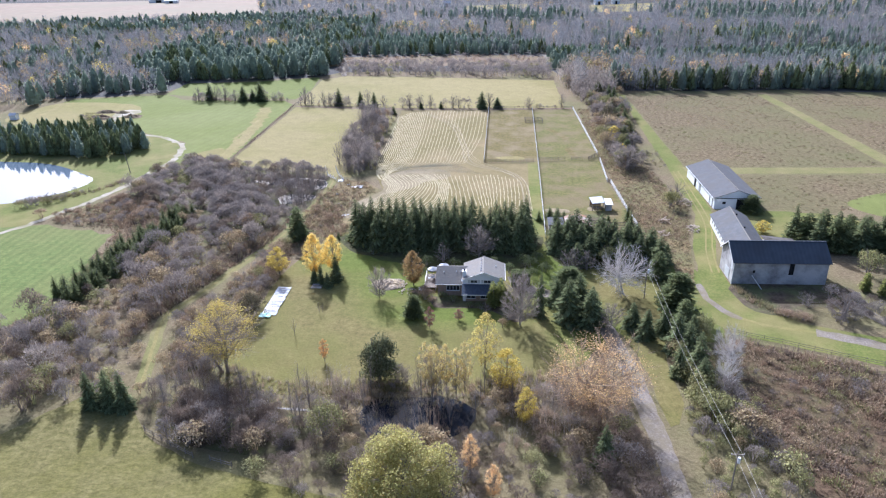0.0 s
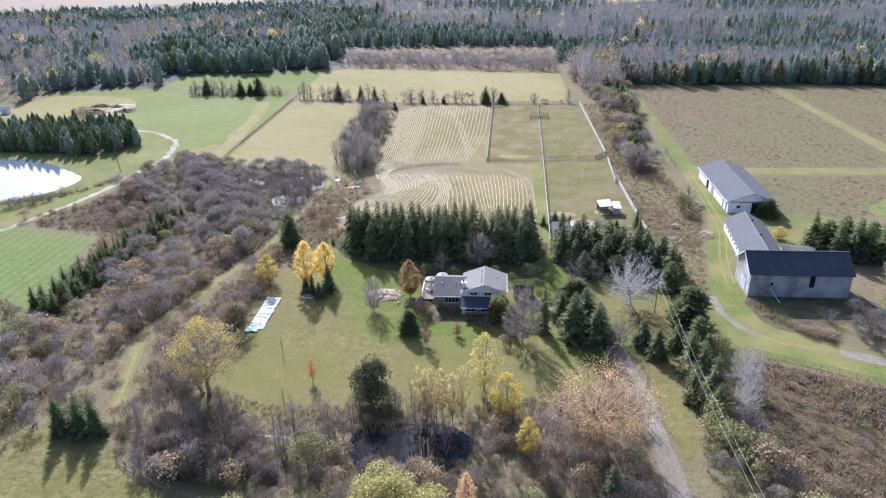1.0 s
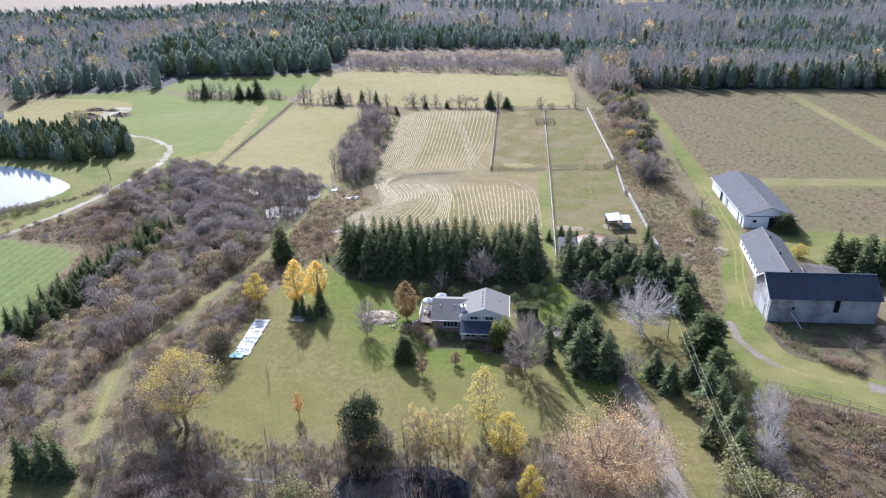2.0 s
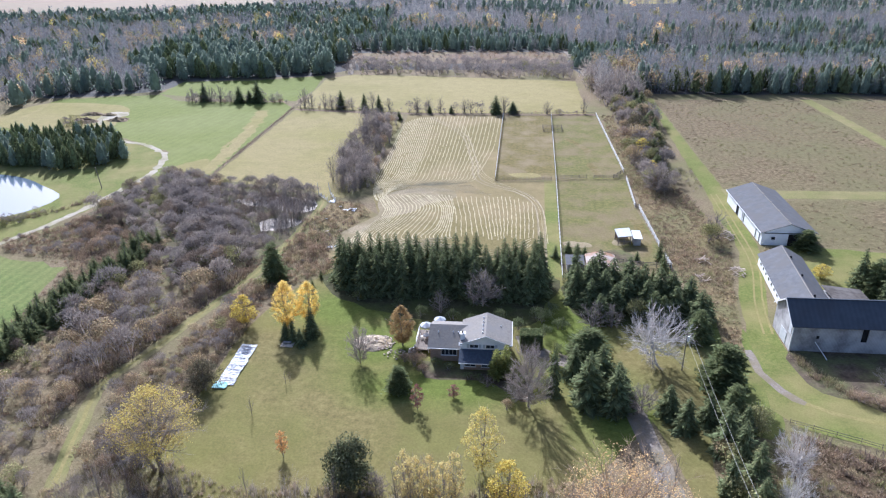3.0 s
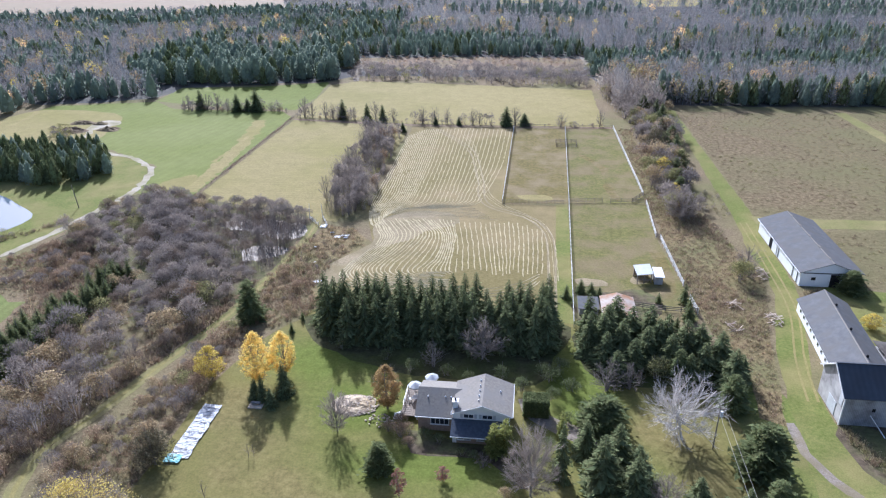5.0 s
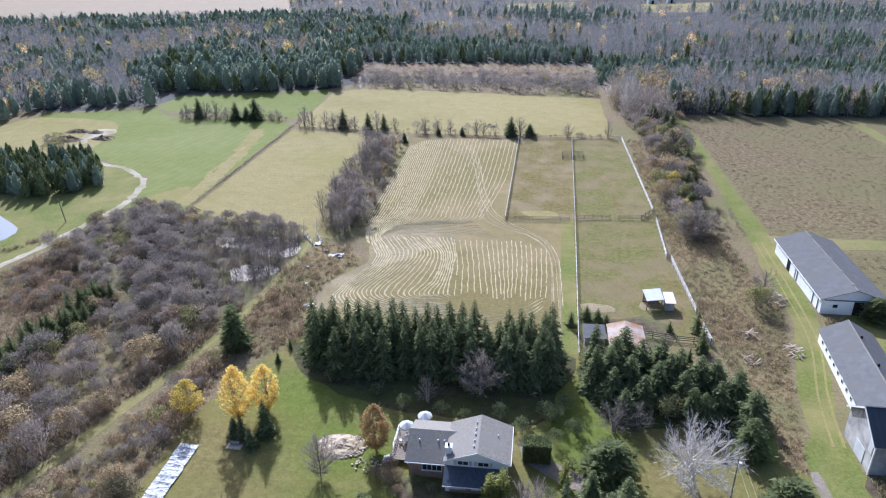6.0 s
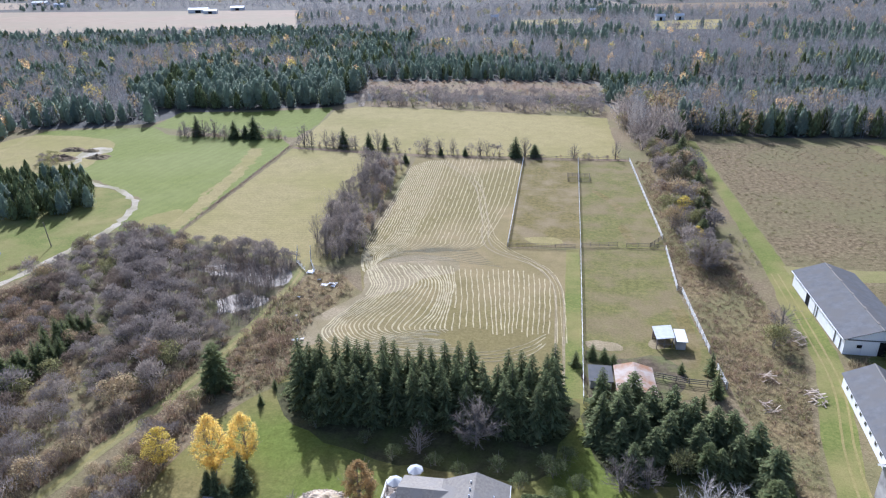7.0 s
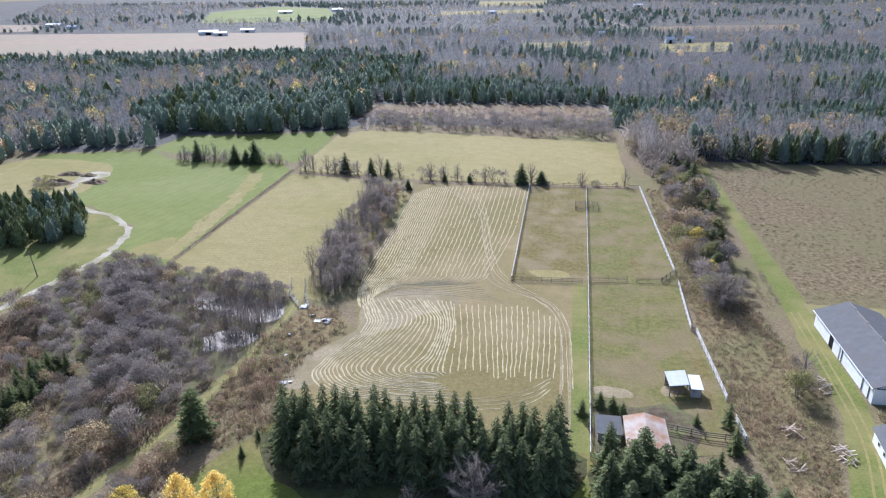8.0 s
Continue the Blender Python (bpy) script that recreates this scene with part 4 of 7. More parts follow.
sheet("spoil_patch", [(-181, 319), (-173, 320), (-169, 314), (-174, 308), (-178, 300), (-180, 308)], 9, M["dirt"], "bare pale spoil patch", "ground", True, ragged=1.2)
sheet("bare_patch", [(1, 241), (9, 242), (12, 238), (5, 236.5)], 8, M["north"], "pale worn patch in the paddock", "ground", True, ragged=1)

sheet("bare_patch", [(28, 262), (30, 268), (27, 276), (23, 284), (21, 283), (25, 275), (27.5, 266)], 8, M["paddock"], "worn horse trail in the paddock", "ground", True, ragged=0.5, step=1.5)
sheet("bare_patch", [(27, 252), (29, 240), (31, 240), (29.5, 253)], 8, M["paddock"], "worn horse trail in the paddock", "ground", True, ragged=0.4, step=1.5)
sheet("bare_patch", [(34, 205), (37, 204), (37.5, 190), (35, 180), (33, 184), (35, 195)], 8, M["paddock"], "worn strip along the paddock fence", "ground", True, ragged=0.6, step=1.5)

# windrows of cut hay, each one a row of its own
rows_rng = random.Random(5)


def windrow(points, fat=1.0):
    """A row of raked hay of uneven width, broken into a few lengths."""
    line = smooth_line(points, 0.9)
    i = 0
    while i < len(line) - 4:
        k = rows_rng.randint(16, 52)
        seg = line[i:i + k]
        if len(seg) > 3:
            bm, rows = bmesh.new(), []
            for j, p in enumerate(seg):
                d = seg[min(j + 1, len(seg) - 1)] - seg[max(j - 1, 0)]
                side = Vector((-d.y, d.x, 0)).normalized()
                wide = fat * 0.1 + fat * 0.25 * max(0.0, 0.45 + 0.9 * noise.noise(p * 0.75) + 0.5 * noise.noise(p * 2.9))
                c = p + side * 0.25 * noise.noise(p * 0.3 + Vector((4, 1, 8)))
                rows.append([bm.verts.new((*(c + side * wide * 0.5).xy, 0.042)), bm.verts.new((*c.xy, 0.05 + 0.2 * wide)), bm.verts.new((*(c - side * wide * 0.5).xy, 0.042))])
            for a, b in zip(rows, rows[1:]):
                bm.faces.new((a[0], a[1], b[1], b[0]))
                bm.faces.new((a[1], a[2], b[2], b[1]))
            part("windrow", bm, M["hay"], hay_field)
        i += k - 1 + rows_rng.choice((0, 0, 1, 2))


def between(guides, f):
    """A row lying between guide rows, at the share f of the way across them."""
    f = min(f * (len(guides) - 1), len(guides) - 1.001)
    k = int(f)
    return [(x0 + (x1 - x0) * (f - k), y0 + (y1 - y0) * (f - k)) for (x0, y0), (x1, y1) in zip(guides[k], guides[k + 1])]


UPPER_ROWS = [
    [(-43.0, 306), (-42.0, 270), (-41.5, 240), (-41.0, 230), (-40.0, 222), (-37.7, 214)],
    [(-38.0, 314), (-36.0, 270), (-34.8, 238), (-36.6, 230), (-37.4, 224), (-35.5, 216)],
    [(-31.0, 316), (-29.5, 270), (-29.5, 238), (-30.2, 232), (-32.6, 227.5), (-35.0, 222)],
    [(-18.0, 317), (-18.0, 270), (-18.5, 240), (-19.0, 233.5), (-23.0, 230.5), (-31.0, 227.5)],
    [(-3.6, 317), (-5.0, 270), (-8.5, 243), (-10.0, 234.5), (-14.0, 230.5), (-22.0, 228.8)],
]
RIGHT_ROWS = [
    [(8.2, 215), (8.2, 202), (8.0, 189.0)],
    [(0.4, 220.7), (1.3, 203.4), (1.4, 187.2)],
    [(-7.0, 220), (-5.0, 202.5), (-3.3, 188.6)],
    [(-15.7, 219.5), (-13.1, 204.7), (-11.9, 189.2)],
]
LEFT_ROWS = [
    [(-16.6, 220), (-14.3, 210), (-14.0, 203), (-13.8, 195), (-13.6, 190), (-13.2, 189), (-12.6, 188.4)],
    [(-23.5, 221), (-18.3, 211), (-17.3, 203), (-18.0, 195), (-20.1, 189.5), (-19.0, 187.8), (-15.0, 187.2)],
    [(-28.5, 221), (-23.4, 210.4), (-25.1, 200), (-28.0, 191.5), (-27.3, 186.8), (-21.6, 184.8), (-13.0, 184.5)],
    [(-35.0, 219.4), (-29.9, 208.3), (-31.1, 198), (-34.2, 190.8), (-33.7, 186.5), (-28.0, 182.2), (-10.0, 181.5)],
    [(-37.0, 216), (-33.5, 206), (-35.5, 197), (-38.0, 190), (-38.0, 183.5), (-30.0, 178.8), (-6.0, 178.2)],
]
for guides, count, top, low_end, fat in ((UPPER_ROWS, 36, 1.0, 1.5, 1.1), (RIGHT_ROWS, 19, 1.5, 2.5, 1.0), (LEFT_ROWS, 26, 1.5, 1.0, 1.35)):
    for k in range(count):
        row_ = between(guides, k / (count - 1))
        (x0, y0), (x1, y1) = row_[0], row_[-1]
        windrow([(x0, y0 + rows_rng.uniform(-top, 0.5)), *row_[1:-1], (x1, y1 + rows_rng.uniform(-0.5, low_end))], fat)
for k in range(7):
    windrow([(-35 + k * 0.6, 220.5 + k * 0.9), (-21, 223.6 + k * 1.0), (-9 - k * 0.3, 222.2 + k * 1.1), (-3.5 - k * 1.3, 221.2 + k * 1.4)])
for k in range(4):
    windrow([(-12 + k, 176.6 + 1.3 * k), (-3 + k * 0.5, 178 + 1.4 * k), (4, 181 + 1.6 * k), (7.4, 186.0 + 1.2 * k)])
for shift in (-0.95, 0.0, 0.95):
    windrow([(-21.3 + shift, 308), (-16.7 + shift, 291), (-12.3 + shift, 261.4), (-9.6 + shift, 248), (-6.7 + shift * 0.8, 238.4 + shift * 0.4), (-1.7 + shift * 0.6, 230.5 + shift * 0.7), (3.5 + shift * 0.6, 225.3 + shift * 0.7), (7.8 + shift * 0.9, 219.5 + shift * 0.3), (10 + shift, 211), (10.6 + shift, 199.4), (10.7 + shift, 186)], 0.7 if shift else 0.4)
for shift in (-0.85, 0.85):
    strip("wheel_rut", [(-32.6 + shift, 314), (-17.5 + shift, 288), (-11.2 + shift, 256), (-9.4 + shift, 238.5), (-5.8 + shift * 0.8, 230.8 + shift * 0.4), (3.4 + shift * 0.6, 224.6 + shift * 0.7), (8.3 + shift, 217), (10.3 + shift, 206), (9.9 + shift, 172)], 0.5, 9, M["loose_hay"], "pale wheel rut across the hay field", "track", ragged=0.15)

# ---- house ----
house = thing("house", -4.0, 135.0, 0.0, "white-sided split-level house with grey shingle roofs and a blue lower roof", "house")
part("wall", gable_body(-5.9, 2.5, 132.4, 139.6, 0.0, 4.9, 6.4, "y"), M["siding"], house, "white siding walls of the tall wing")
part("wall", gable_body(-11.9, -5.95, 133.4, 141.6, 0.0, 3.1, 5.1, "x"), M["brick"], house, "tan brick walls of the low wing")
part("wall", box(-6.2, 1.6, 130.9, 132.38, 0.0, 2.64), M["brick"], house, "brick lower wall")
E_RIDGE = [(-1.7, 131.8, 6.62), (-1.7, 140.2, 6.62)]
part("roof", slab([(2.95, 131.8, 4.85), E_RIDGE[0], E_RIDGE[1], (2.95, 140.2, 4.85)], 0.14), M["shingle"], house)
part("roof", slab([(-6.35, 131.8, 4.85), E_RIDGE[0], E_RIDGE[1], (-6.35, 140.2, 4.85)], 0.14), M["shingle"], house)
part("roof", slab([(-12.3, 132.8, 3.15), (-6.4, 132.8, 3.15), (-4.2, 137.5, 5.3), (-12.3, 137.5, 5.3)], 0.14), M["shingle"], house)
part("roof", slab([(-12.3, 142.2, 3.15), (-6.4, 142.2, 3.15), (-4.2, 137.5, 5.3), (-12.3, 137.5, 5.3)], 0.14), M["shingle"], house)
part("lower_roof", slab([(-6.4, 129.6, 2.35), (1.4, 129.6, 2.35), (1.4, 132.37, 3.45), (-6.4, 132.37, 3.45)], 0.14), M["blue_shingle"], house, "slate-blue shingled lower roof")
for x0, x1, y0, y1 in ((2.93, 3.05, 131.8, 140.2),):
    part("gutter", box(x0, x1, y0, y1, 4.66, 4.8), M["white_wood"], house, "white eaves gutter")
part("gutter", box(-12.3, -6.4, 132.66, 132.78, 2.95, 3.1), M["white_wood"], house, "white eaves gutter")
part("gutter", box(-6.4, 1.4, 129.46, 129.58, 2.15, 2.28), M["white_wood"], house, "white eaves gutter")
for side, x in ((1, 2.95), (-1, -6.35)):
    part("bargeboard", slab([(x, 131.7, 4.82), (x, 131.78, 4.82), (-1.7, 131.78, 6.59), (-1.7, 131.7, 6.59)], 0.22), M["white_wood"], house, "white bargeboard")


def window(parent, x0, x1, y, z0, z1, panes=2, shutters=False):
    """A window in a south wall: frame, panes, sill and shutters."""
    bm = bmesh.new()
    w = 0.07
    box(x0, x1, y - 0.06, y + 0.02, z0, z0 + w, bm)
    box(x0, x1, y - 0.06, y + 0.02, z1 - w, z1, bm)
    for k in range(panes + 1):
        x = x0 + (x1 - x0 - w) * k / panes
        box(x, x + w, y - 0.06, y + 0.02, z0 + w, z1 - w, bm)
    frame_ = part("window", bm, M["white_wood"], parent)
    for k in range(panes):
        a = x0 + (x1 - x0 - w) * k / panes + w
        part("pane", box(a, a + (x1 - x0 - w) / panes - w, y - 0.03, y - 0.015, z0 + w, z1 - w), M["glass"], frame_)
    part("sill", box(x0 - 0.08, x1 + 0.08, y - 0.14, y, z0 - 0.08, z0 - 0.005), M["white_wood"], frame_)
    if shutters:
        for a in (x0 - 0.5, x1 + 0.08):
            part("shutter", box(a, a + 0.42, y - 0.05, y - 0.004, z0, z1), M["white_sheet"], frame_)


window(house, -4.6, -3.0, 132.4, 3.68, 4.45, 2, True)
window(house, -1.7, -0.1, 132.4, 3.68, 4.45, 2, True)
window(house, -9.9, -7.0, 133.4, 1.3, 2.6, 4)
window(house, -5.4, -3.4, 130.9, 0.7, 1.9, 2)
window(house, -2.4, 1.0, 130.9, 0.7, 1.9, 3)
side_door = part("door", box(-6.18, -5.55, 130.84, 130.88, 0.05, 2.05), M["white_wood"], house, "white side door")
part("handle", box(-5.68, -5.62, 130.79, 130.835, 0.98, 1.1), M["metal"], side_door)
chimney = part("chimney", box(-6.3, -5.5, 132.9, 133.7, 2.5, 6.1), M["siding"], house, "white-clad chimney")
part("cap", box(-6.42, -5.38, 132.78, 133.82, 6.1, 6.25), M["white_wood"], chimney)
part("flue", tube([(-5.9, 133.3, 6.25), (-5.9, 133.3, 6.6)], [0.16, 0.16], 10), M["dark"], chimney)
part("flashing", slab([(-6.6, 132.4, 4.1), (-5.3, 132.4, 4.1), (-5.3, 133.0, 4.4), (-6.6, 133.0, 4.4)], 0.06), M["white_metal"], chimney)
for x, y, z in ((-2.3, 133.2, 6.4), (-2.3, 134.4, 6.4), (-2.3, 135.8, 6.4), (-2.3, 137.0, 6.4), (-2.3, 138.4, 6.4), (0.9, 136.8, 5.6), (-10.6, 135.9, 4.5), (-7.8, 136.0, 4.54), (-6.9, 136.0, 4.54)):
    part("roof_vent", tube([(x, y, z - 0.1), (x, y, z + 0.2), (x, y, z + 0.3)], [0.11, 0.13, 0.07], 8), M["white_metal"], house, "small roof vent")
deck = thing("deck", -13.6, 138.5, 0.0, "weathered timber deck with steps beside the house", "deck")
part("platform", box(-15.2, -12.35, 135.6, 142.6, 0.62, 0.75), M["post"], deck)
for k in range(14):
    part("board", box(-15.2, -12.35, 135.62 + k * 0.5, 136.08 + k * 0.5, 0.755, 0.79), M["post"], deck)
for x, y in ((-15.1, 135.7), (-12.5, 135.7), (-15.1, 142.4), (-12.5, 142.4), (-15.1, 139)):
    part("post", box(x - 0.06, x + 0.06, y - 0.06, y + 0.06, 0, 1.7), M["white_wood"], deck, "white railing post")
for z in (1.15, 1.6):
    part("rail", box(-15.14, -15.06, 137.6, 142.5, z, z + 0.08), M["white_wood"], deck, "white railing")
for k in range(5):
    part("step", box(-16.4 + k * 0.28, -16.1 + k * 0.28, 135.4, 136.9, 0.0, 0.13 + k * 0.12), M["white_wood"], deck, "pale step")


def umbrella(x, y, z, r):
    u = thing("patio_umbrella", x, y, z, "white patio umbrella over the deck", "umbrella")
    part("pole", tube([(x, y, z), (x, y, z + 2.3)], [0.03, 0.03], 6), M["metal"], u)
    bm = bmesh.new()
    top = bm.verts.new((x, y, z + 2.5))
    rim = [bm.verts.new((x + math.cos(k * math.tau / 8) * r, y + math.sin(k * math.tau / 8) * r, z + 1.95)) for k in range(8)]
    low = [bm.verts.new((v.co.x, v.co.y, v.co.z - 0.2)) for v in rim]
    for k in range(8):
        bm.faces.new((top, rim[k], rim[(k + 1) % 8]))
        bm.faces.new((rim[k], low[k], low[(k + 1) % 8], rim[(k + 1) % 8]))
    part("canopy", bm, M["white_sheet"], u)


umbrella(-13.6, 141.2, 0.79, 1.2)
umbrella(-11.3, 144.8, 0.0, 1.2)



def garden_chair(x, y, z, turn, label):
    """A plain garden chair: seat, backrest and four legs."""
    c = thing("garden_chair", x, y, z, label, "chair", "deck chairs")
    part("seat", box(x - 0.24, x + 0.24, y - 0.24, y + 0.24, z + 0.42, z + 0.47), M["white_wood"], c)
    part("backrest", box(x - 0.24, x + 0.24, y + 0.2, y + 0.25, z + 0.5, z + 0.95), M["white_wood"], c)
    for sx in (-0.22, 0.17):
        for sy in (-0.22, 0.17):
            part("leg", box(x + sx, x + sx + 0.05, y + sy, y + sy + 0.05, z, z + 0.42), M["white_wood"], c)
    c.rotation_euler = (0, 0, radians(turn))


table = thing("garden_table", -13.4, 139.5, 0.79, "round white garden table on the deck", "table")
part("tabletop", tube([(-13.4, 139.5, 1.48), (-13.4, 139.5, 1.53)], [0.6, 0.6], 20), M["white_wood"], table)
part("pedestal", tube([(-13.4, 139.5, 0.79), (-13.4, 139.5, 1.48)], [0.07, 0.05], 8), M["white_wood"], table)
for x, y, turn in ((-14.3, 139.4, 90), (-12.7, 139.0, -85), (-13.4, 140.5, 5)):
    garden_chair(x, y, 0.79, turn, "white plastic garden chair on the deck")

# ---- barns ----
barn = thing("barn", 64.3, 145.8, 0.0, "old barn of grey weathered boards with dark blue roof", "barn")
part("wall", gable_body(54.1, 74.6, 141.4, 150.2, 0.0, 5.5, 8.5, "x"), M["grey_wood"], barn, "grey weathered board walls")
part("roof", slab([(53.7, 140.9, 5.35), (75.0, 140.9, 5.35), (75.0, 145.8, 8.75), (53.7, 145.8, 8.75)], 0.12), M["dark_roof"], barn)
part("roof", slab([(53.7, 150.7, 5.35), (75.0, 150.7, 5.35), (75.0, 145.8, 8.75), (53.7, 145.8, 8.75)], 0.12), M["dark_roof"], barn)
part("ridge_cap", box(53.7, 75.0, 145.65, 145.95, 8.72, 8.82), M["dark_roof"], barn)
part("door_opening", box(66.2, 67.2, 141.36, 141.39, 2.4, 5.1), M["dark"], barn, "open doorway as a plate, its unlit inside put into the colour")
barn_door = part("door", box(67.25, 69.6, 141.31, 141.38, 2.3, 5.2), M["grey_wood"], barn, "sliding board door")
part("handle", box(67.35, 67.42, 141.24, 141.305, 3.4, 3.8), M["metal"], barn_door)
part("rail", box(66.0, 69.8, 141.2, 141.3, 5.2, 5.3), M["metal"], barn_door)
part("hatch", box(58.4, 58.9, 141.36, 141.39, 2.8, 3.4), M["dark"], barn, "small dark hatch")
part("door", box(54.02, 54.09, 143.6, 146.4, 0.1, 2.6), M["white_sheet"], barn, "white painted door")
part("door", box(54.02, 54.09, 141.9, 143.0, 3.2, 5.6), M["white_sheet"], barn, "white painted loft door")
part("corner_board", box(54.0, 54.2, 141.3, 141.5, 0.0, 5.4), M["white_wood"], barn, "white corner board")
part("bargeboard", slab([(53.6, 140.9, 5.33), (53.69, 140.9, 5.33), (53.69, 145.8, 8.73), (53.6, 145.8, 8.73)], 0.25), M["white_wood"], barn)
part("bargeboard", slab([(53.6, 150.7, 5.33), (53.69, 150.7, 5.33), (53.69, 145.8, 8.73), (53.6, 145.8, 8.73)], 0.25), M["white_wood"], barn)
part("ramp_pole", tube([(59.8, 138.6, 0.1), (58.3, 141.3, 2.2)], [0.09, 0.08], 6), M["white_wood"], barn, "pale leaning pole")

stable = thing("stable", 62.6, 164.0, 0.0, "long low white stable with a grey sheet roof", "barn")
part("wall", gable_body(58.4, 67.2, 150.8, 177.6, 0.0, 2.6, 5.0, "y"), M["white_metal"], stable, "white siding walls")
part("roof", slab([(58.0, 150.4, 2.5), (62.8, 150.4, 5.15), (62.8, 178.0, 5.15), (58.0, 178.0, 2.5)], 0.12), M["grey_roof"], stable)
part("roof", slab([(67.6, 150.4, 2.5), (62.8, 150.4, 5.15), (62.8, 178.0, 5.15), (67.6, 178.0, 2.5)], 0.12), M["grey_roof"], stable)
part("ridge_cap", box(62.68, 62.92, 150.4, 178.0, 5.12, 5.18), M["shingle"], stable, "pale ridge flashing")
for y in (154, 163, 172):
    part("ventilator", tube([(63.4, y, 4.8), (63.4, y, 5.15), (63.4, y, 5.3)], [0.22, 0.22, 0.08], 8), M["dark"], stable, "small dark roof ventilator")
for k in range(8):
    y = 157 + k * 2.5
    w = part("window", box(58.33, 58.38, y, y + 0.8, 1.1, 1.9), M["white_wood"], stable)
    part("pane", box(58.30, 58.325, y + 0.08, y + 0.72, 1.18, 1.82), M["glass"], w)
part("door", box(58.32, 58.38, 153.6, 155.0, 0.1, 2.2), M["dark"], stable, "dark stable door")
stable.rotation_euler = (0, 0, radians(-5.4))

lean_to = thing("lean_to", 70.5, 157.5, 0.0, "low brown roofed lean-to behind the barn", "shed")
part("wall", box(67.4, 74.8, 150.9, 162.0, 0.0, 2.2), M["grey_wood"], lean_to)
part("roof", slab([(67.2, 150.8, 3.2), (75.2, 150.8, 2.3), (75.2, 162.4, 2.3), (67.2, 162.4, 3.2)], 0.12), M["old_roof"], lean_to)

shed = thing("drive_shed", 70.0, 204.0, 0.0, "long white metal drive shed with a grey roof", "shed")
part("wall", gable_body(63.8, 76.2, 189.2, 219.2, 0.0, 3.6, 5.7, "y"), M["white_metal"], shed, "white metal siding walls")
part("roof", slab([(63.3, 188.7, 3.5), (69.9, 188.7, 5.85), (69.9, 219.7, 5.85), (63.3, 219.7, 3.5)], 0.12), M["grey_roof"], shed, "sunlit grey roof slope")
part("roof", slab([(76.7, 188.7, 3.5), (70.0, 188.7, 5.85), (70.0, 219.7, 5.85), (76.7, 219.7, 3.5)], 0.12), M["grey_roof"], shed)
part("ridge_cap", box(69.83, 70.07, 188.7, 219.7, 5.83, 5.91), M["shingle"], shed, "grey ridge flashing")
for k in range(5):
    part("ridge_vent", box(69.75, 70.15, 191 + k * 6.2, 192 + k * 6.2, 5.93, 6.03), M["shingle"], shed)
part("door_track", box(64.2, 75.9, 189.05, 189.18, 3.15, 3.35), M["grey_roof"], shed, "dark sliding door track")
part("door_opening", box(70.0, 72.0, 189.15, 189.19, 0.0, 3.0), M["dark"], shed, "open doorway as a plate, its unlit inside put into the colour")
shed_door = part("door", box(66.9, 69.9, 189.04, 189.14, 0.05, 3.1), M["white_metal"], shed, "white sliding door")
part("handle", box(69.6, 69.6 + 0.06, 188.97, 189.035, 1.1, 1.5), M["metal"], shed_door)
shed_door = part("door", box(72.1, 75.0, 189.04, 189.14, 0.05, 3.1), M["white_metal"], shed, "white sliding door")
part("handle", box(72.3, 72.3 + 0.06, 188.97, 189.035, 1.1, 1.5), M["metal"], shed_door)
for x in (66.0, 74.8):
    part("window", box(x, x + 0.9, 189.0, 189.035, 1.6, 2.3), M["dark"], shed)
part("door_opening", box(63.74, 63.79, 208.2, 210.4, 0.0, 3.0), M["dark"], shed, "open doorway as a plate, its unlit inside put into the colour")
part("door", box(63.66, 63.73, 204.9, 208.1, 0.05, 3.1), M["white_metal"], shed, "white sliding door pushed aside")
for y in (190.8, 193.6, 203.6):
    part("downpipe", box(63.66, 63.78, y, y + 0.14, 0.1, 3.4), M["grey_roof"], shed)
part("gutter", box(63.18, 63.29, 188.7, 219.7, 3.3, 3.45), M["white_metal"], shed)

# ---- paddock shelters ----
shelter = thing("run_in_shelter", 30.4, 189.0, 0.0, "open horse shelter with a white sheet roof on posts", "shelter")
part("roof", slab([(28.7, 186.3, 2.45), (32.3, 187.3, 2.45), (32.1, 191.7, 2.8), (28.3, 190.7, 2.8)], 0.1), M["white_sheet"], shelter, "white sheet roof")
for x, y in ((28.9, 186.7), (32.0, 187.5), (28.6, 190.4), (31.8, 191.2), (30.4, 187.1)):
    part("post", box(x - 0.09, x + 0.09, y - 0.09, y + 0.09, 0, 2.35), M["post"], shelter)
part("back_wall", box(28.6, 31.8, 191.0, 191.1, 0.1, 2.5), M["brick"], shelter, "tan board back wall")
part("rail", box(28.9, 32.0, 187.05, 187.13, 0.9, 1.1), M["post"], shelter)
annex = thing("shelter_annex", 33.5, 188.4, 0.0, "small board shelter with a pale metal roof", "shelter")
part("wall", box(32.7, 34.4, 186.9, 190.2, 0.0, 2.0), M["grey_wood"], annex)
part("roof", slab([(32.55, 186.5, 2.05), (34.7, 186.5, 2.05), (34.6, 190.7, 2.5), (32.5, 190.7, 2.5)], 0.08), M["white_metal"], annex)
rusty = thing("tin_roof_shed", 23.0, 171.5, 0.0, "small shed with a rust-streaked pale tin roof", "shed")
part("wall", gable_body(20.1, 26.0, 167.6, 175.4, 0.0, 2.5, 3.3, "y"), M["grey_wood"], rusty)
part("roof", slab([(19.6, 167.0, 2.45), (23.05, 167.0, 3.45), (23.05, 176.0, 3.45), (19.6, 176.0, 2.45)], 0.08), M["rust_roof"], rusty, "rust-streaked tin roof slope")
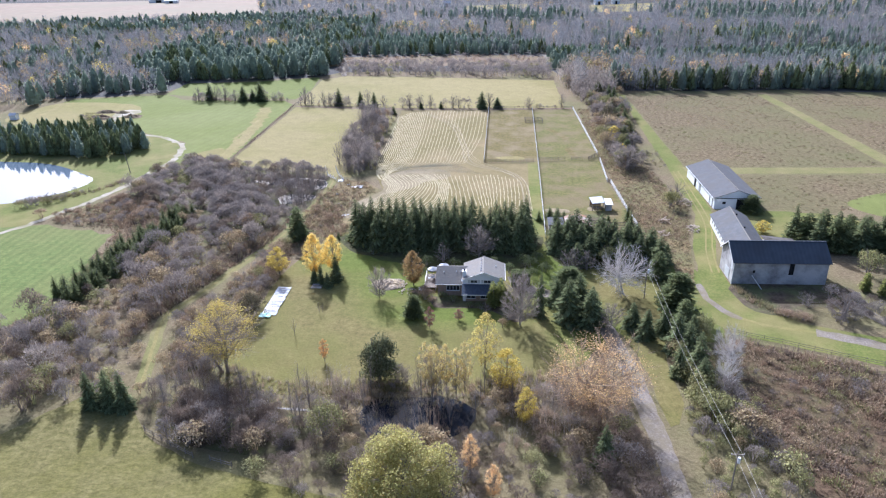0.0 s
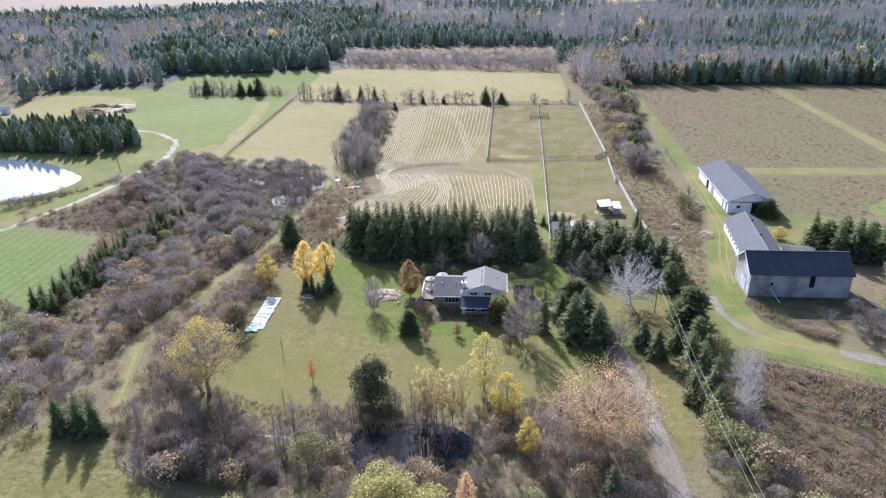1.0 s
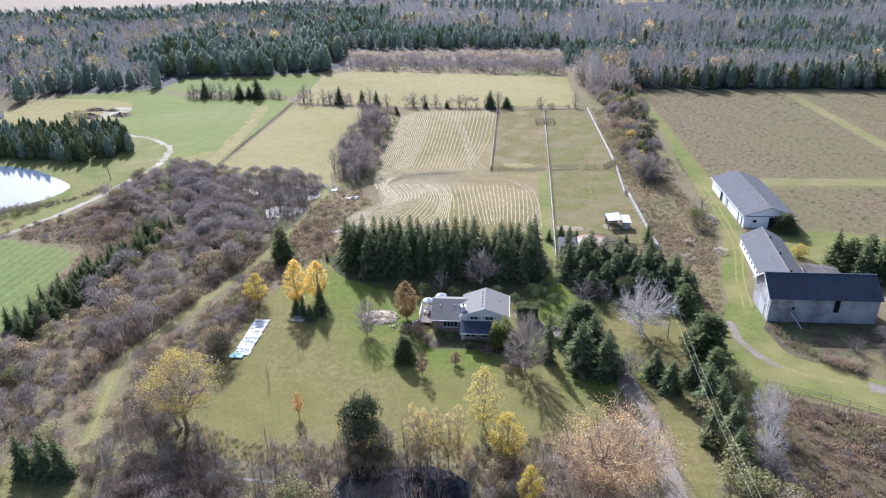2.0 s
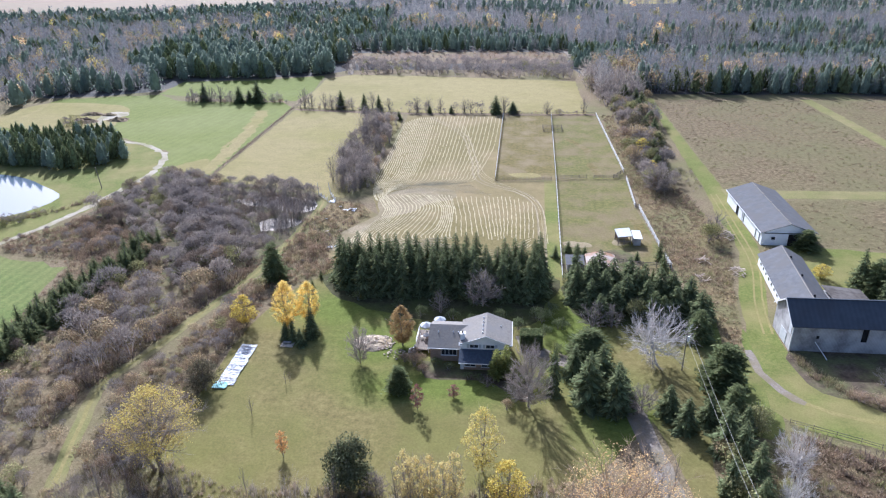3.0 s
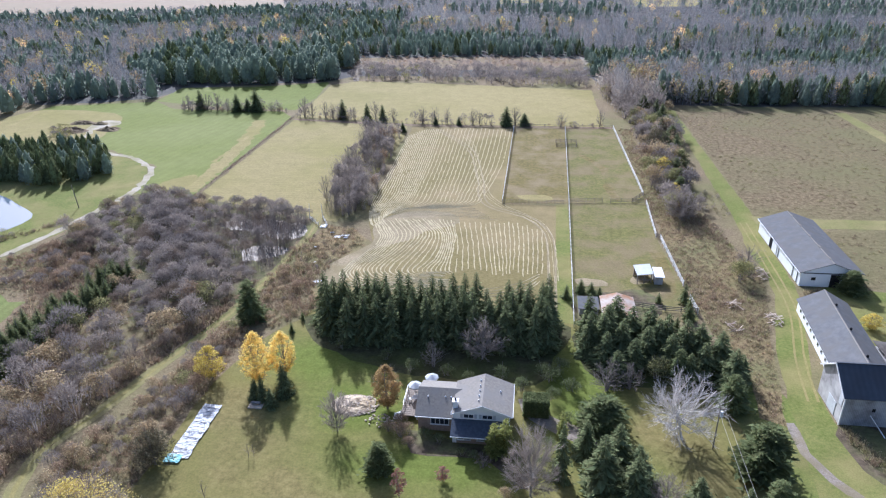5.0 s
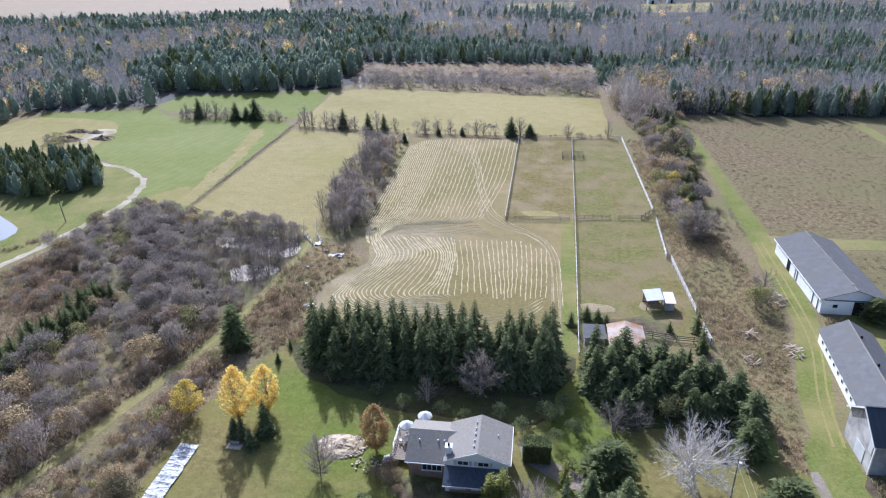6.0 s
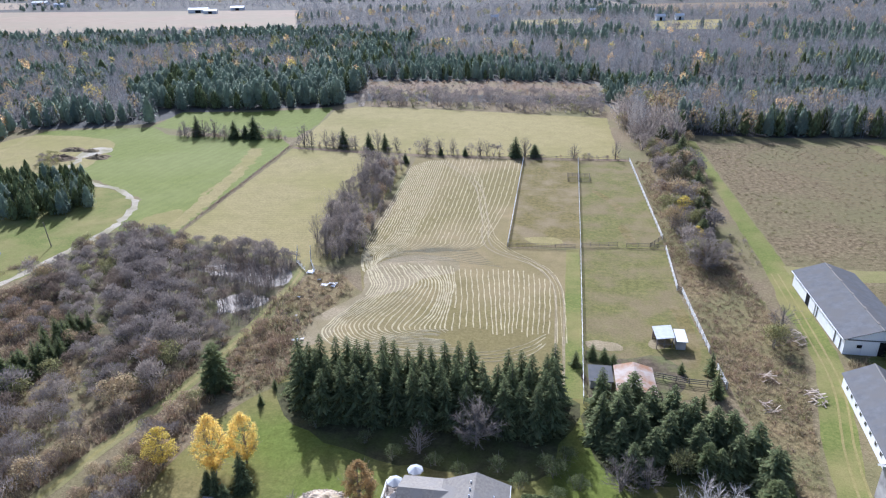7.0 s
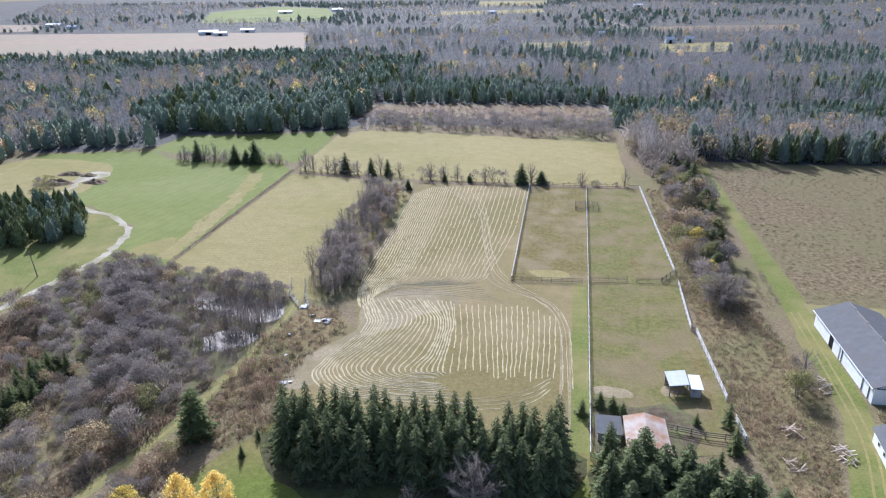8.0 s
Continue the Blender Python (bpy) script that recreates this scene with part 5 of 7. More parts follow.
part("roof", slab([(26.5, 167.0, 2.45), (23.05, 167.0, 3.45), (23.05, 176.0, 3.45), (26.5, 176.0, 2.45)], 0.08), M["rust_roof"], rusty, "rust-streaked tin roof slope")
lean = thing("feed_shed", 17.2, 174.0, 0.0, "low dark-roofed feed shed beside the fence", "shed")
part("wall", box(15.4, 19.2, 171.8, 176.0, 0, 1.7), M["grey_wood"], lean)
part("roof", slab([(15.1, 171.5, 1.75), (19.4, 171.5, 1.75), (19.4, 176.3, 2.1), (15.1, 176.3, 2.1)], 0.08), M["grey_roof"], lean)

# ---- fences ----
POST, RAIL = bpy.data.meshes.new("post"), bpy.data.meshes.new("rail")
for me, sizes in ((POST, (-0.07, 0.07, -0.07, 0.07, 0, 1.45)), (RAIL, (0, 1, -0.02, 0.02, -0.08, 0.08))):
    bm = box(*sizes)
    if me is POST:
        bmesh.ops.bevel(bm, geom=[e for e in bm.edges if all(v.co.z > 1 for v in e.verts)], offset=0.03, segments=1, affect="EDGES")
    bm.to_mesh(me)
    bm.free()
POST_GREY, RAIL_GREY = POST.copy(), RAIL.copy()
for me, m in ((POST, "white_wood"), (RAIL, "white_wood"), (POST_GREY, "post"), (RAIL_GREY, "post")):
    me.materials.append(M[m])


def fence(points, spacing, rails, label, grey=False, tall=1.0, thin=1.0):
    """A post and rail fence; every post and rail is a piece of its own."""
    f = thing("fence", points[0][0], points[0][1], 0, label, "fence", "paddock fences")
    o = f.location
    rng = random.Random(int(points[0][1]))
    for (xa, ya), (xb, yb) in zip(points, points[1:]):
        d = Vector((xb - xa, yb - ya, 0))
        n = max(1, round(d.length / spacing))
        turn = math.degrees(math.atan2(d.y, d.x))
        for k in range(n + 1):
            p = Vector((xa, ya, 0)) + d * k / n - o
            if k < n or (xb, yb) == points[-1]:
                share("post", POST_GREY if grey else POST, f, pose(*p, rng.uniform(-2, 2), rng.uniform(-2, 2), turn) @ Matrix.Diagonal((thin, thin, tall, 1)))
            if k < n:
                for z in rails:
                    share("rail", RAIL_GREY if grey else RAIL, f, pose(p.x, p.y, z + rng.uniform(-0.02, 0.02), 0, 0, turn) @ Matrix.Diagonal((d.length / n, thin, thin, 1)))


fence([(-2.3, 318.5), (-3.2, 234.2)], 3.0, (0.55, 0.95, 1.3), "white board paddock fence")
fence([(18.0, 319.0), (16.0, 235.6), (14.1, 167.0)], 2.6, (0.5, 0.9, 1.3), "white board fence between the paddocks", thin=0.8)
fence([(36.8, 319.8), (38.0, 243.8)], 3.0, (0.55, 0.95, 1.3), "white board paddock fence")
fence([(37.9, 236.7), (37.0, 213.1)], 2.6, (0.5, 0.9, 1.3), "white board fence by the weeds")
fence([(37.9, 212.0), (38.8, 186.7)], 2.6, (0.5, 0.9, 1.3), "white board fence by the weeds")
fence([(39.0, 180.5), (39.4, 174.5)], 2.6, (0.5, 0.9, 1.3), "short white board fence beside the spruce")
fence([(-3.2, 234.1), (14.5, 234.8)], 2.5, (0.4, 0.8, 1.2), "grey wooden cross fence", True, thin=0.6)
fence([(16.2, 236), (25.7, 237.6)], 2.5, (0.4, 0.8, 1.2), "grey wooden cross fence", True, thin=0.6)
fence([(27.9, 237.2), (34.0, 237.8), (37.9, 236.8)], 2.5, (0.4, 0.8, 1.2), "grey wooden cross fence beside the gateway", True, thin=0.6)
fence([(38.0, 243.8), (34.2, 238)], 2.0, (0.4, 0.8, 1.2), "grey gate panels at the corner", True)
fence([(37.0, 213.1), (37.9, 212.0)], 1.5, (0.4, 0.8, 1.2), "grey wooden gate panel", True)
fence([(-97.8, 333), (-96.4, 232)], 4.0, (0.5, 1.0), "old grey wooden field fence", True, thin=0.45)
fence([(-2.4, 320.8), (18.0, 320.2), (36.8, 320.6)], 4.0, (0.5, 1.1), "old grey post and wire fence", True, thin=0.7)
fence([(26.5, 176.5), (33, 175.0), (39.3, 174.6)], 2.6, (0.4, 0.8, 1.2), "grey wooden fence round the muddy yard", True)
fence([(47.0, 120.0), (56, 116.2), (66, 111.5), (74, 108)], 3.0, (0.4, 0.8), "old wooden fence beside the farm road", True, tall=0.75, thin=0.5)
fence([(-55.8, 84.9), (-50, 81.6), (-45.4, 79.2)], 2.0, (0.35, 0.75), "old weathered rail fence at the pasture edge", True, tall=0.8, thin=0.8)
fence([(-42.4, 78.6), (-38.6, 77.4)], 1.9, (0.35, 0.75), "old weathered rail fence at the pasture edge", True, tall=0.8, thin=0.8)
fence([(-58.6, 226), (-56.0, 218), (-52, 213)], 2.0, (0.35, 0.8), "pale rails of a small footbridge")
fence([(-55.0, 226), (-52.6, 219), (-49.6, 213)], 2.0, (0.35, 0.8), "pale rails of a small footbridge")
for k in range(2):
    g = 13.8 + k * 4.0
    fence([(g, 299), (g + 3.4, 299.2), (g + 3.4, 293), (g, 292.8), (g, 299)], 1.7, (0.3, 0.7, 1.1), "small grey feeder pen on the fence line", True, thin=0.7)

# ---- power line ----


def power_pole(x, y, h, label):
    p = thing("power_pole", x, y, 0, label, "utility pole")
    part("pole", tube([(x, y, 0), (x, y, h)], [0.11, 0.08], 8), M["post"], p)
    arm = part("crossarm", box(x - 0.9, x + 0.9, y - 0.06, y + 0.06, h - 0.7, h - 0.55), M["post"], p)
    part("transformer", tube([(x + 0.3, y, h - 2.0), (x + 0.3, y, h - 1.1)], [0.2, 0.2], 10), M["white_metal"], p, "pale grey transformer can")
    for k in (-0.8, 0.8):
        part("insulator", tube([(x + k, y, h - 0.55), (x + k, y, h - 0.35)], [0.05, 0.03], 6), M["white_wood"], arm)


power_pole(33.2, 133.5, 8.2, "weathered wooden utility pole beside the driveway")
power_pole(33.5, 75.0, 8.2, "weathered wooden utility pole among brush beside the driveway")
power_pole(34.2, 14.0, 9.0, "weathered wooden utility pole at the roadside")
for k, dx in enumerate((-0.8, 0.8)):
    for (xa, ya), (xb, yb) in (((33.2, 133.5), (33.5, 75.0)), ((33.5, 75.0), (34.2, 14.0))):
        line = [(xa + dx * 0.6 + (xb - xa) * t, ya + (yb - ya) * t, 7.9 - 1.1 * math.sin(math.pi * t)) for t in (i / 16 for i in range(17))]
        tagged(part("overhead_cable", tube(line, [0.014] * 17, 4), M["wire"]), "thin pale overhead cable", "cable", "power line")
mast = thing("pole", -127.0, 220.5, 0, "grey wooden pole beside the dirt track", "utility pole")
part("shaft", tube([(-127.0, 220.5, 0), (-127.6, 220.5, 7)], [0.15, 0.1], 8), M["post"], mast)

# ---- single trees and shrubs ----
KINDS = {
    # nominal height and width, crown form, and what it is made of
    "spruce": dict(h=10.0, w=4.4, conifer=(290, 0.66, 0.42), crown="spruce"),
    "cedar": dict(h=7.0, w=2.4, conifer=(300, 0.42, -0.4), crown="cedar"),
    "young_spruce": dict(h=5.5, w=2.6, conifer=(150, 0.72, 0.2), crown="hedge"),
    "pine": dict(h=9.0, w=7.0, conifer=(300, 0.45, 0.1), crown="hedge"),
    "juniper": dict(h=7.0, w=7.0, conifer=(480, 0.36, -0.4), crown="hedge"),
    "dark_bush": dict(h=6.0, w=7.0, low=0.04, stems=4, leaf="dusk_leaf", skirt=True, haze=(900, 1200, 0.008, 0.019, 9, 0.6)),
    "wisp": dict(h=5.0, w=5.0, low=0.05, stems=4, leaf="willow", haze=(700, 420, 0.006, 0.014, 10, 0.9)),
    "bush": dict(h=3.0, w=3.2, low=0.03, limbs=8, stems=3, leaf="spruce", haze=(800, 300, 0.012, 0.02, 9, 0.5)),
    "bare": dict(h=10.0, w=8.0, low=0.12, limbs=32, subs=13, twigs=20, twig="twig"),
    "pale_bare": dict(h=11.0, w=9.6, low=0.1, limbs=42, subs=13, twigs=9, bark="pale_bark", twig="pale_bark", stout=1.15, fork=(0.3, 0.9)),
    "mauve_bare": dict(h=7.0, w=5.0, low=0.12, limbs=20, subs=8, twigs=13, stems=3, twig="mauve"),
    "sapling": dict(h=6.0, w=2.2, low=0.3, limbs=9, subs=4, twigs=4, twig="twig", stout=0.7),
    "golden": dict(h=10.0, w=4.4, low=0.1, leaf="gold", lobes=90, n=9500, size=0.095, cling=0.1),
    "larch": dict(h=9.0, w=4.4, low=0.1, leaf="orange", lobes=60, n=3200, size=0.12, cling=0.2),
    "yellow": dict(h=9.5, w=5.6, low=0.12, leaf="yellow", lobes=40, n=3200, size=0.15, cling=0.6),
    "shaggy": dict(h=8.0, w=7.0, low=0.04, stems=3, leaf="dark_leaf", skirt=True, haze=(700, 2600, 0.008, 0.024, 9, 0.9)),
    "lemon": dict(h=10.0, w=6.0, low=0.1, leaf="lemon", lobes=30, n=2600, size=0.15),
    "birch": dict(h=10.0, w=4.4, low=0.25, limbs=20, subs=6, twigs=6, leaf="straw_yellow", lobes=28, n=1900, size=0.13, cling=0.25, stout=0.6),
    "cottonwood": dict(h=16.0, w=12.0, low=0.24, limbs=36, subs=9, twigs=8, leaf="cottonwood", bark="twig", lobes=90, n=8600, size=0.12, cling=0.2, stems=3, fork=(0.3, 1.0)),
    "copper": dict(h=8.5, w=4.4, low=0.1, leaf="copper", lobes=90, n=11000, size=0.1, cling=0.15),
    "red": dict(h=5.0, w=2.8, low=0.15, leaf="red", lobes=16, n=900, size=0.11),
    "orange": dict(h=14.0, w=15.0, low=0.2, limbs=40, subs=10, twigs=6, leaf="orange", bark="tan_twig", twig="tan_twig", lobes=170, n=7600, size=0.1, cling=0.12, stout=1.2, shape=vase, fork=(0.3, 0.9)),
    "orange_sapling": dict(h=4.8, w=2.2, low=0.2, leaf="orange_bright", lobes=20, n=1100, size=0.09),
    "willow": dict(h=13.0, w=17.0, low=0.06, limbs=26, leaf="willow", lobes=36, n=21000, size=0.2, hang=0.4, cling=0.7),
    "olive": dict(h=6.0, w=6.5, low=0.04, stems=3, leaf="olive", haze=(420, 1300, 0.008, 0.022, 11, 0.4)),
    "tan": dict(h=5.0, w=4.5, low=0.04, stems=3, leaf="tan", haze=(450, 800, 0.008, 0.021, 9, 0.5)),
    "rust": dict(h=5.0, w=4.5, low=0.04, stems=3, leaf="rust", haze=(450, 800, 0.008, 0.021, 9, 0.5)),
}
NAMES = {"spruce": "spruce_tree", "cedar": "cedar_tree", "young_spruce": "spruce_tree", "pine": "pine_tree", "juniper": "evergreen_bush", "wisp": "shrub", "dark_bush": "shrub", "shaggy": "evergreen_tree", "bush": "evergreen_bush", "willow": "willow_tree", "birch": "birch_tree", "sapling": "sapling", "orange_sapling": "sapling", "olive": "shrub", "tan": "shrub", "rust": "shrub", "bare": "bare_tree", "pale_bare": "bare_tree", "mauve_bare": "bare_tree"}
made_trees = {}


def tree_meshes(kind, seed):
    """Trunk and crown meshes of one variant, at the nominal size of its kind."""
    k = KINDS[kind]
    size = np.array([k["w"], k["w"], k["h"]])
    if "conifer" in k:
        boughs, full, droop = k["conifer"]
        crown = soup("crown", conifer(seed, boughs, full, droop) * size, [M[k["crown"]]])
        trunk = bpy.data.meshes.new("trunk")
        bm = tube([(0, 0, 0), (0, 0, k["h"] * 0.9)], [0.2, 0.03], 6)
        bm.to_mesh(trunk)
        bm.free()
        trunk.materials.append(M["bark"])
        return trunk, crown
    limbs, twigs, _ = skeleton(seed, k["w"], k["h"], k.get("low", 0.2), k.get("limbs", 16), k.get("subs", 5), k.get("twigs", 4), k.get("stems", 1), k.get("stout", 1.0), k.get("fork"), k.get("shape", girth))
    trunk = soup("trunk", limbs, [M[k.get("bark", "bark")]])
    if "haze" in k:
        twigs_, flakes_, thick, size_, lumps, rise = k["haze"]
        puff = haze(seed, twigs_, flakes_, thick, size_, lumps, rise, 0)
        if "skirt" in k:
            puff = np.concatenate([puff, haze(seed + 5, twigs_, flakes_, thick, size_, lumps, rise, 0) * np.array([1.05, 1.05, 0.55]) - np.array([0, 0, 0.08])])
            puff[..., 2] = np.maximum(puff[..., 2], 0.01)
        crown = soup("crown", puff * size, [M[k["leaf"]]])
    elif "leaf" in k:
        lv = leaves(seed + 7, lobes(seed + 3, k["w"], k["h"], k["low"], k["lobes"], k["n"], k.get("cling", 0.8), k.get("shape", girth)), 1, k["size"], 0.06, k.get("hang", 0.0), k.get("slim", 0.6))
        crown = soup("crown", np.concatenate([twigs, lv]), [M[k.get("twig", "twig")], M[k["leaf"]]], np.repeat([0, 1], [len(twigs), len(lv)]))
    else:
        crown = soup("crown", twigs, [M[k["twig"]]])
    return trunk, crown


plant_rng = random.Random(11)


def plant(kind, x, y, h, w, label, group="", variants=3):
    """A tree of its kind, h high and w wide, with trunk and crown."""
    v = plant_rng.randrange(variants)
    k = KINDS[kind]
    s = Vector((w / k["w"], w / k["w"], h / k["h"]))
    turn = plant_rng.uniform(0, 360)
    name = NAMES.get(kind, "tree")
    category = "shrub" if name == "shrub" else name.replace("_", " ") if name != "bare_tree" else "tree"
    if (kind, v) not in made_trees:
        t = thing(name, x, y, 0, label, category, group)
        t.rotation_euler, t.scale = (0, 0, radians(turn)), s
        for n, me in zip(("trunk", "crown"), tree_meshes(kind, v * 31 + sum(map(ord, kind)))):
            o = new(n, me)
            o.parent = t
        made_trees[kind, v] = t
    else:
        first = made_trees[kind, v]
        m = pose(x, y, 0, 0, 0, turn) @ Matrix.Diagonal((s.x / first.scale.x, s.y / first.scale.y, s.z / first.scale.z, 1))
        t = copy_thing(first, m)
        tagged(t, label, category, group)
        if not group and "group" in t:
            del t["group"]
    return t


# the spruce row behind the house
row = random.Random(3)
for y, h0, h1, first, count, gap in ((164.6, 11.0, 12.6, -35.6, 21, 2.14), (161.2, 10.6, 12.0, -34.2, 18, 2.42), (158.2, 9.4, 11.0, -29.6, 13, 3.0)):
    for k in range(count):
        x = first + k * gap + row.uniform(-0.5, 0.5)
        if not (y > 163 and -4.2 < x < -1.4):
            plant("spruce", x, y + row.uniform(-0.9, 0.9), row.uniform(h0, h1), row.uniform(5.4, 6.8), "tall dark green spruce in a dense row behind the house", "spruce row")
for x, y, h in ((8.4, 158.4, 10.8), (8.9, 162.6, 11.6), (8.8, 166.2, 12.4)):
    plant("spruce", x, y, h, 6.0, "tall dark green spruce in a dense row behind the house", "spruce row")
for x, y, h, w in ((9.4, 148.2, 3.4, 4.4), (12.6, 145.6, 3.0, 4.0), (11.0, 151.4, 3.2, 4.0)):
    plant("bush", x, y, h, w, "dark evergreen bush in the shade of the spruces", "shaded bushes", 1)
# the grove beside the lane
for x, y, h in ((16.6, 164.2, 9.6), (21.4, 163.4, 9.8), (24.0, 160.2, 9.4), (27.4, 160.5, 9.6), (30.2, 158.5, 9), (33, 156.6, 9.2), (35.6, 156.5, 8.6), (38.4, 153.6, 9), (39.6, 149.0, 8.4), (16.2, 157.6, 9.4), (18.6, 157.5, 9.2), (21.8, 156.4, 8.6), (26, 155.2, 8.4), (30, 153.6, 8), (35.4, 152, 7.4), (41.8, 152, 5.5), (37.2, 160, 5.2), (18.8, 153.8, 7.6), (23.6, 152.6, 7.4), (28.4, 157.4, 8.6), (19.6, 160.4, 9.6), (32.8, 150.4, 6.2), (20.4, 149.8, 6.4)):
    plant("spruce", x, y, h, h * (0.6 if x < 18 else 0.84), "dark green spruce in the grove beside the grass lane", "spruce grove")
plant("pine", 31.0, 150.5, 6.8, 5.0, "olive-green pine at the edge of the grove")
plant("pine", 38.2, 143.5, 7.0, 6.2, "grey-green pine beside the weeds")
plant("olive", 27.6, 150.8, 5.4, 4.6, "olive-tan shrub at the edge of the grove")
plant("mauve_bare", 18.6, 146.8, 6.0, 7.0, "bare mauve-grey shrubby tree in the grove shade")
plant("mauve_bare", 22.6, 147.4, 5.0, 5.6, "bare mauve-grey shrubby tree in the grove shade")
plant("bare", -3.2, 154.0, 8.0, 8.0, "bare grey tree before the spruce row")
for x, y, h, w in ((-30, 155, 2.6, 3.2), (-21, 152, 2.4, 3), (-15.5, 149, 3, 3.6), (-9, 148, 2.8, 3.2), (-5, 146.5, 2.6, 3), (0.5, 148, 3.2, 3.6), (4, 145, 3, 3.4), (8, 149, 3.4, 4), (9.5, 143, 3, 3.2), (11.5, 137.5, 2, 3)):
    plant("bush", x, y, h, w, "dark evergreen bush in the shade of the spruces", "shaded bushes", 1)
plant("mauve_bare", -12.0, 151.0, 5.0, 5.0, "bare grey bush before the spruce row")
# round the house
for x, y, h, w in ((10.2, 125.0, 10.4, 3.4), (15.6, 122.6, 10.6, 7.8), (19.8, 120.8, 9.0, 6.6), (18.2, 126.5, 9.5, 7.2), (14.0, 130.5, 6.5, 4.6), (20.8, 124.4, 7.5, 6.4)):
    plant("spruce", x, y, h, w, "dark green spruce beside the driveway", "driveway spruces")
plant("juniper", 17.0, 137.0, 5.6, 8.2, "dark spreading evergreen beside the lane", variants=1)
plant("cedar", 10.6, 133.7, 5.4, 2.0, "narrow green cypress by the parking place")
plant("cedar", 0.4, 128.5, 6.2, 3.2, "yellow-green columnar cedar before the house", "house cedars")
plant("cedar", 2.0, 128.8, 7.0, 3.2, "yellow-green columnar cedar before the house", "house cedars")
plant("bare", 5.9, 121.1, 11.4, 8.4, "bare grey maple beside the house")
plant("pale_bare", 29.0, 135.6, 11.4, 12.0, "pale bare maple with a spreading crown beside the driveway", variants=1)
plant("copper", -17.8, 138.0, 8.6, 5.2, "copper-brown oval maple beside the deck", variants=1)
plant("bare", -24.7, 131.6, 7.6, 5.0, "small bare tree on the lawn")
plant("juniper", -16.2, 123.6, 5.2, 4.6, "dark bushy evergreen on the lawn below the maple", variants=1)
plant("red", -12.4, 119.0, 5.0, 2.8, "small dull-red tree on the lawn", variants=1)
plant("orange_sapling", -31.1, 106.2, 4.9, 2.3, "small orange-leaved sapling on the lawn", variants=1)
plant("sapling", -39.3, 115.2, 3.9, 1.6, "thin bare sapling on the lawn")
plant("sapling", -36.5, 124.3, 2.8, 1.2, "thin bare sapling on the lawn")
plant("sapling", -35.8, 124.6, 2.4, 1.0, "thin bare sapling on the lawn")
plant("shaggy", -19.6, 100.8, 9.6, 7.8, "dark bushy evergreen at the foot of the lawn", variants=1)
plant("bare", -15.5, 99.4, 4.2, 3.6, "grey bare bush beside the evergreen")
plant("lemon", -1.0, 105.6, 11.3, 5.8, "pale yellow tree on the lawn", variants=2)
plant("yellow", 2.7, 98.4, 8.6, 6.2, "yellow tree at the foot of the lawn")
plant("yellow", 5.8, 89.6, 7.2, 3.8, "small yellow tree among bare brush")
for x, y in ((-11.2, 98), (-9.2, 96.6), (-7.6, 97.4), (-5.8, 96.2), (-9.9, 95.4), (-4.4, 97.8)):
    plant("birch", x, y, plant_rng.uniform(9.5, 11.5), 3.4, "slender half-bare birch with pale yellow leaves", "lawn birches")
plant("golden", -41.6, 142.2, 10.8, 5.8, "golden yellow birch on the lawn", variants=2)
plant("golden", -38.0, 145.2, 9.2, 5.4, "golden yellow birch on the lawn", variants=2)
for x, y, h, w in ((-39.2, 137.6, 5.6, 2.4), (-36.0, 139.4, 7.4, 3.6), (-37.4, 136.4, 4.0, 2.8), (-41.0, 138.6, 4.0, 2.6)):
    plant("spruce", x, y, h, w, "small dark spruce in the lawn island", "lawn island spruces")
plant("yellow", -50.6, 142.9, 7.0, 5.6, "olive-yellow shrubby tree at the lawn edge")
plant("dark_bush", -50.2, 121.8, 6.6, 7.2, "dark bushy shrub beside the white sheeting", variants=1)
plant("tan", -52.5, 124.5, 6.0, 5.5, "tan leafed shrub at the lawn edge")
plant("cottonwood", -48.2, 102.2, 14.6, 14.0, "tall yellow cottonwood thin of leaves", variants=1)
plant("orange", 17.3, 92.6, 13.6, 18.5, "large half-bare orange-leaved maple", variants=1)
plant("willow", -12.4, 71.0, 11.0, 17.5, "large olive-yellow willow beside the dark pond", variants=1)
plant("olive", -26, 85.0, 7.5, 7.0, "olive-leaved willow shrub beside the pond")
for x, y, h in ((-67.9, 90.6, 7.6), (-64.4, 90.4, 7.0), (-62.0, 90.4, 7.8), (-66, 92.6, 6.5)):
    plant("spruce", x, y, h, 4.2, "dark spruce at the pasture corner", "pasture spruces")
plant("pine", -51.4, 163.6, 9.6, 7.2, "dark green spruce beside the path")
plant("red", -6.7, 122.6, 2.6, 2.6, "small round pinkish shrub on the lawn", variants=1)
plant("tan", 2.4, 119.8, 2.6, 2.6, "small tan shrub on the lawn")
plant("rust", -14.4, 131.2, 3.0, 3.4, "brown shrub beside the deck")
plant("rust", -12.8, 129.2, 2.2, 2.6, "brown shrub before the house")
for x, y, h, w in ((-10.6, 131.4, 2.2, 2.8), (-8.2, 130.6, 1.8, 2.6), (-4.5, 128.2, 1.5, 2.2), (-2.6, 127.6, 1.6, 2.4)):
    plant("bush", x, y, h, w, "dark green bush before the house wall", "house bushes", 1)
plant("rust", -15.0, 134.2, 2.4, 3.0, "brown shrub beside the deck steps", "deck shrubs")
plant("rust", -13.4, 132.6, 2.0, 2.6, "brown shrub beside the deck steps", "deck shrubs")
plant("rust", -16.4, 132.4, 2.2, 2.8, "brown shrub beside the deck steps", "deck shrubs")
plant("bush", 5.6, 127.5, 2.6, 3.2, "dark green bush between house and driveway", "house bushes", 1)
plant("bush", 8.4, 130.4, 3.0, 3.4, "dark green bush between house and driveway", "house bushes", 1)
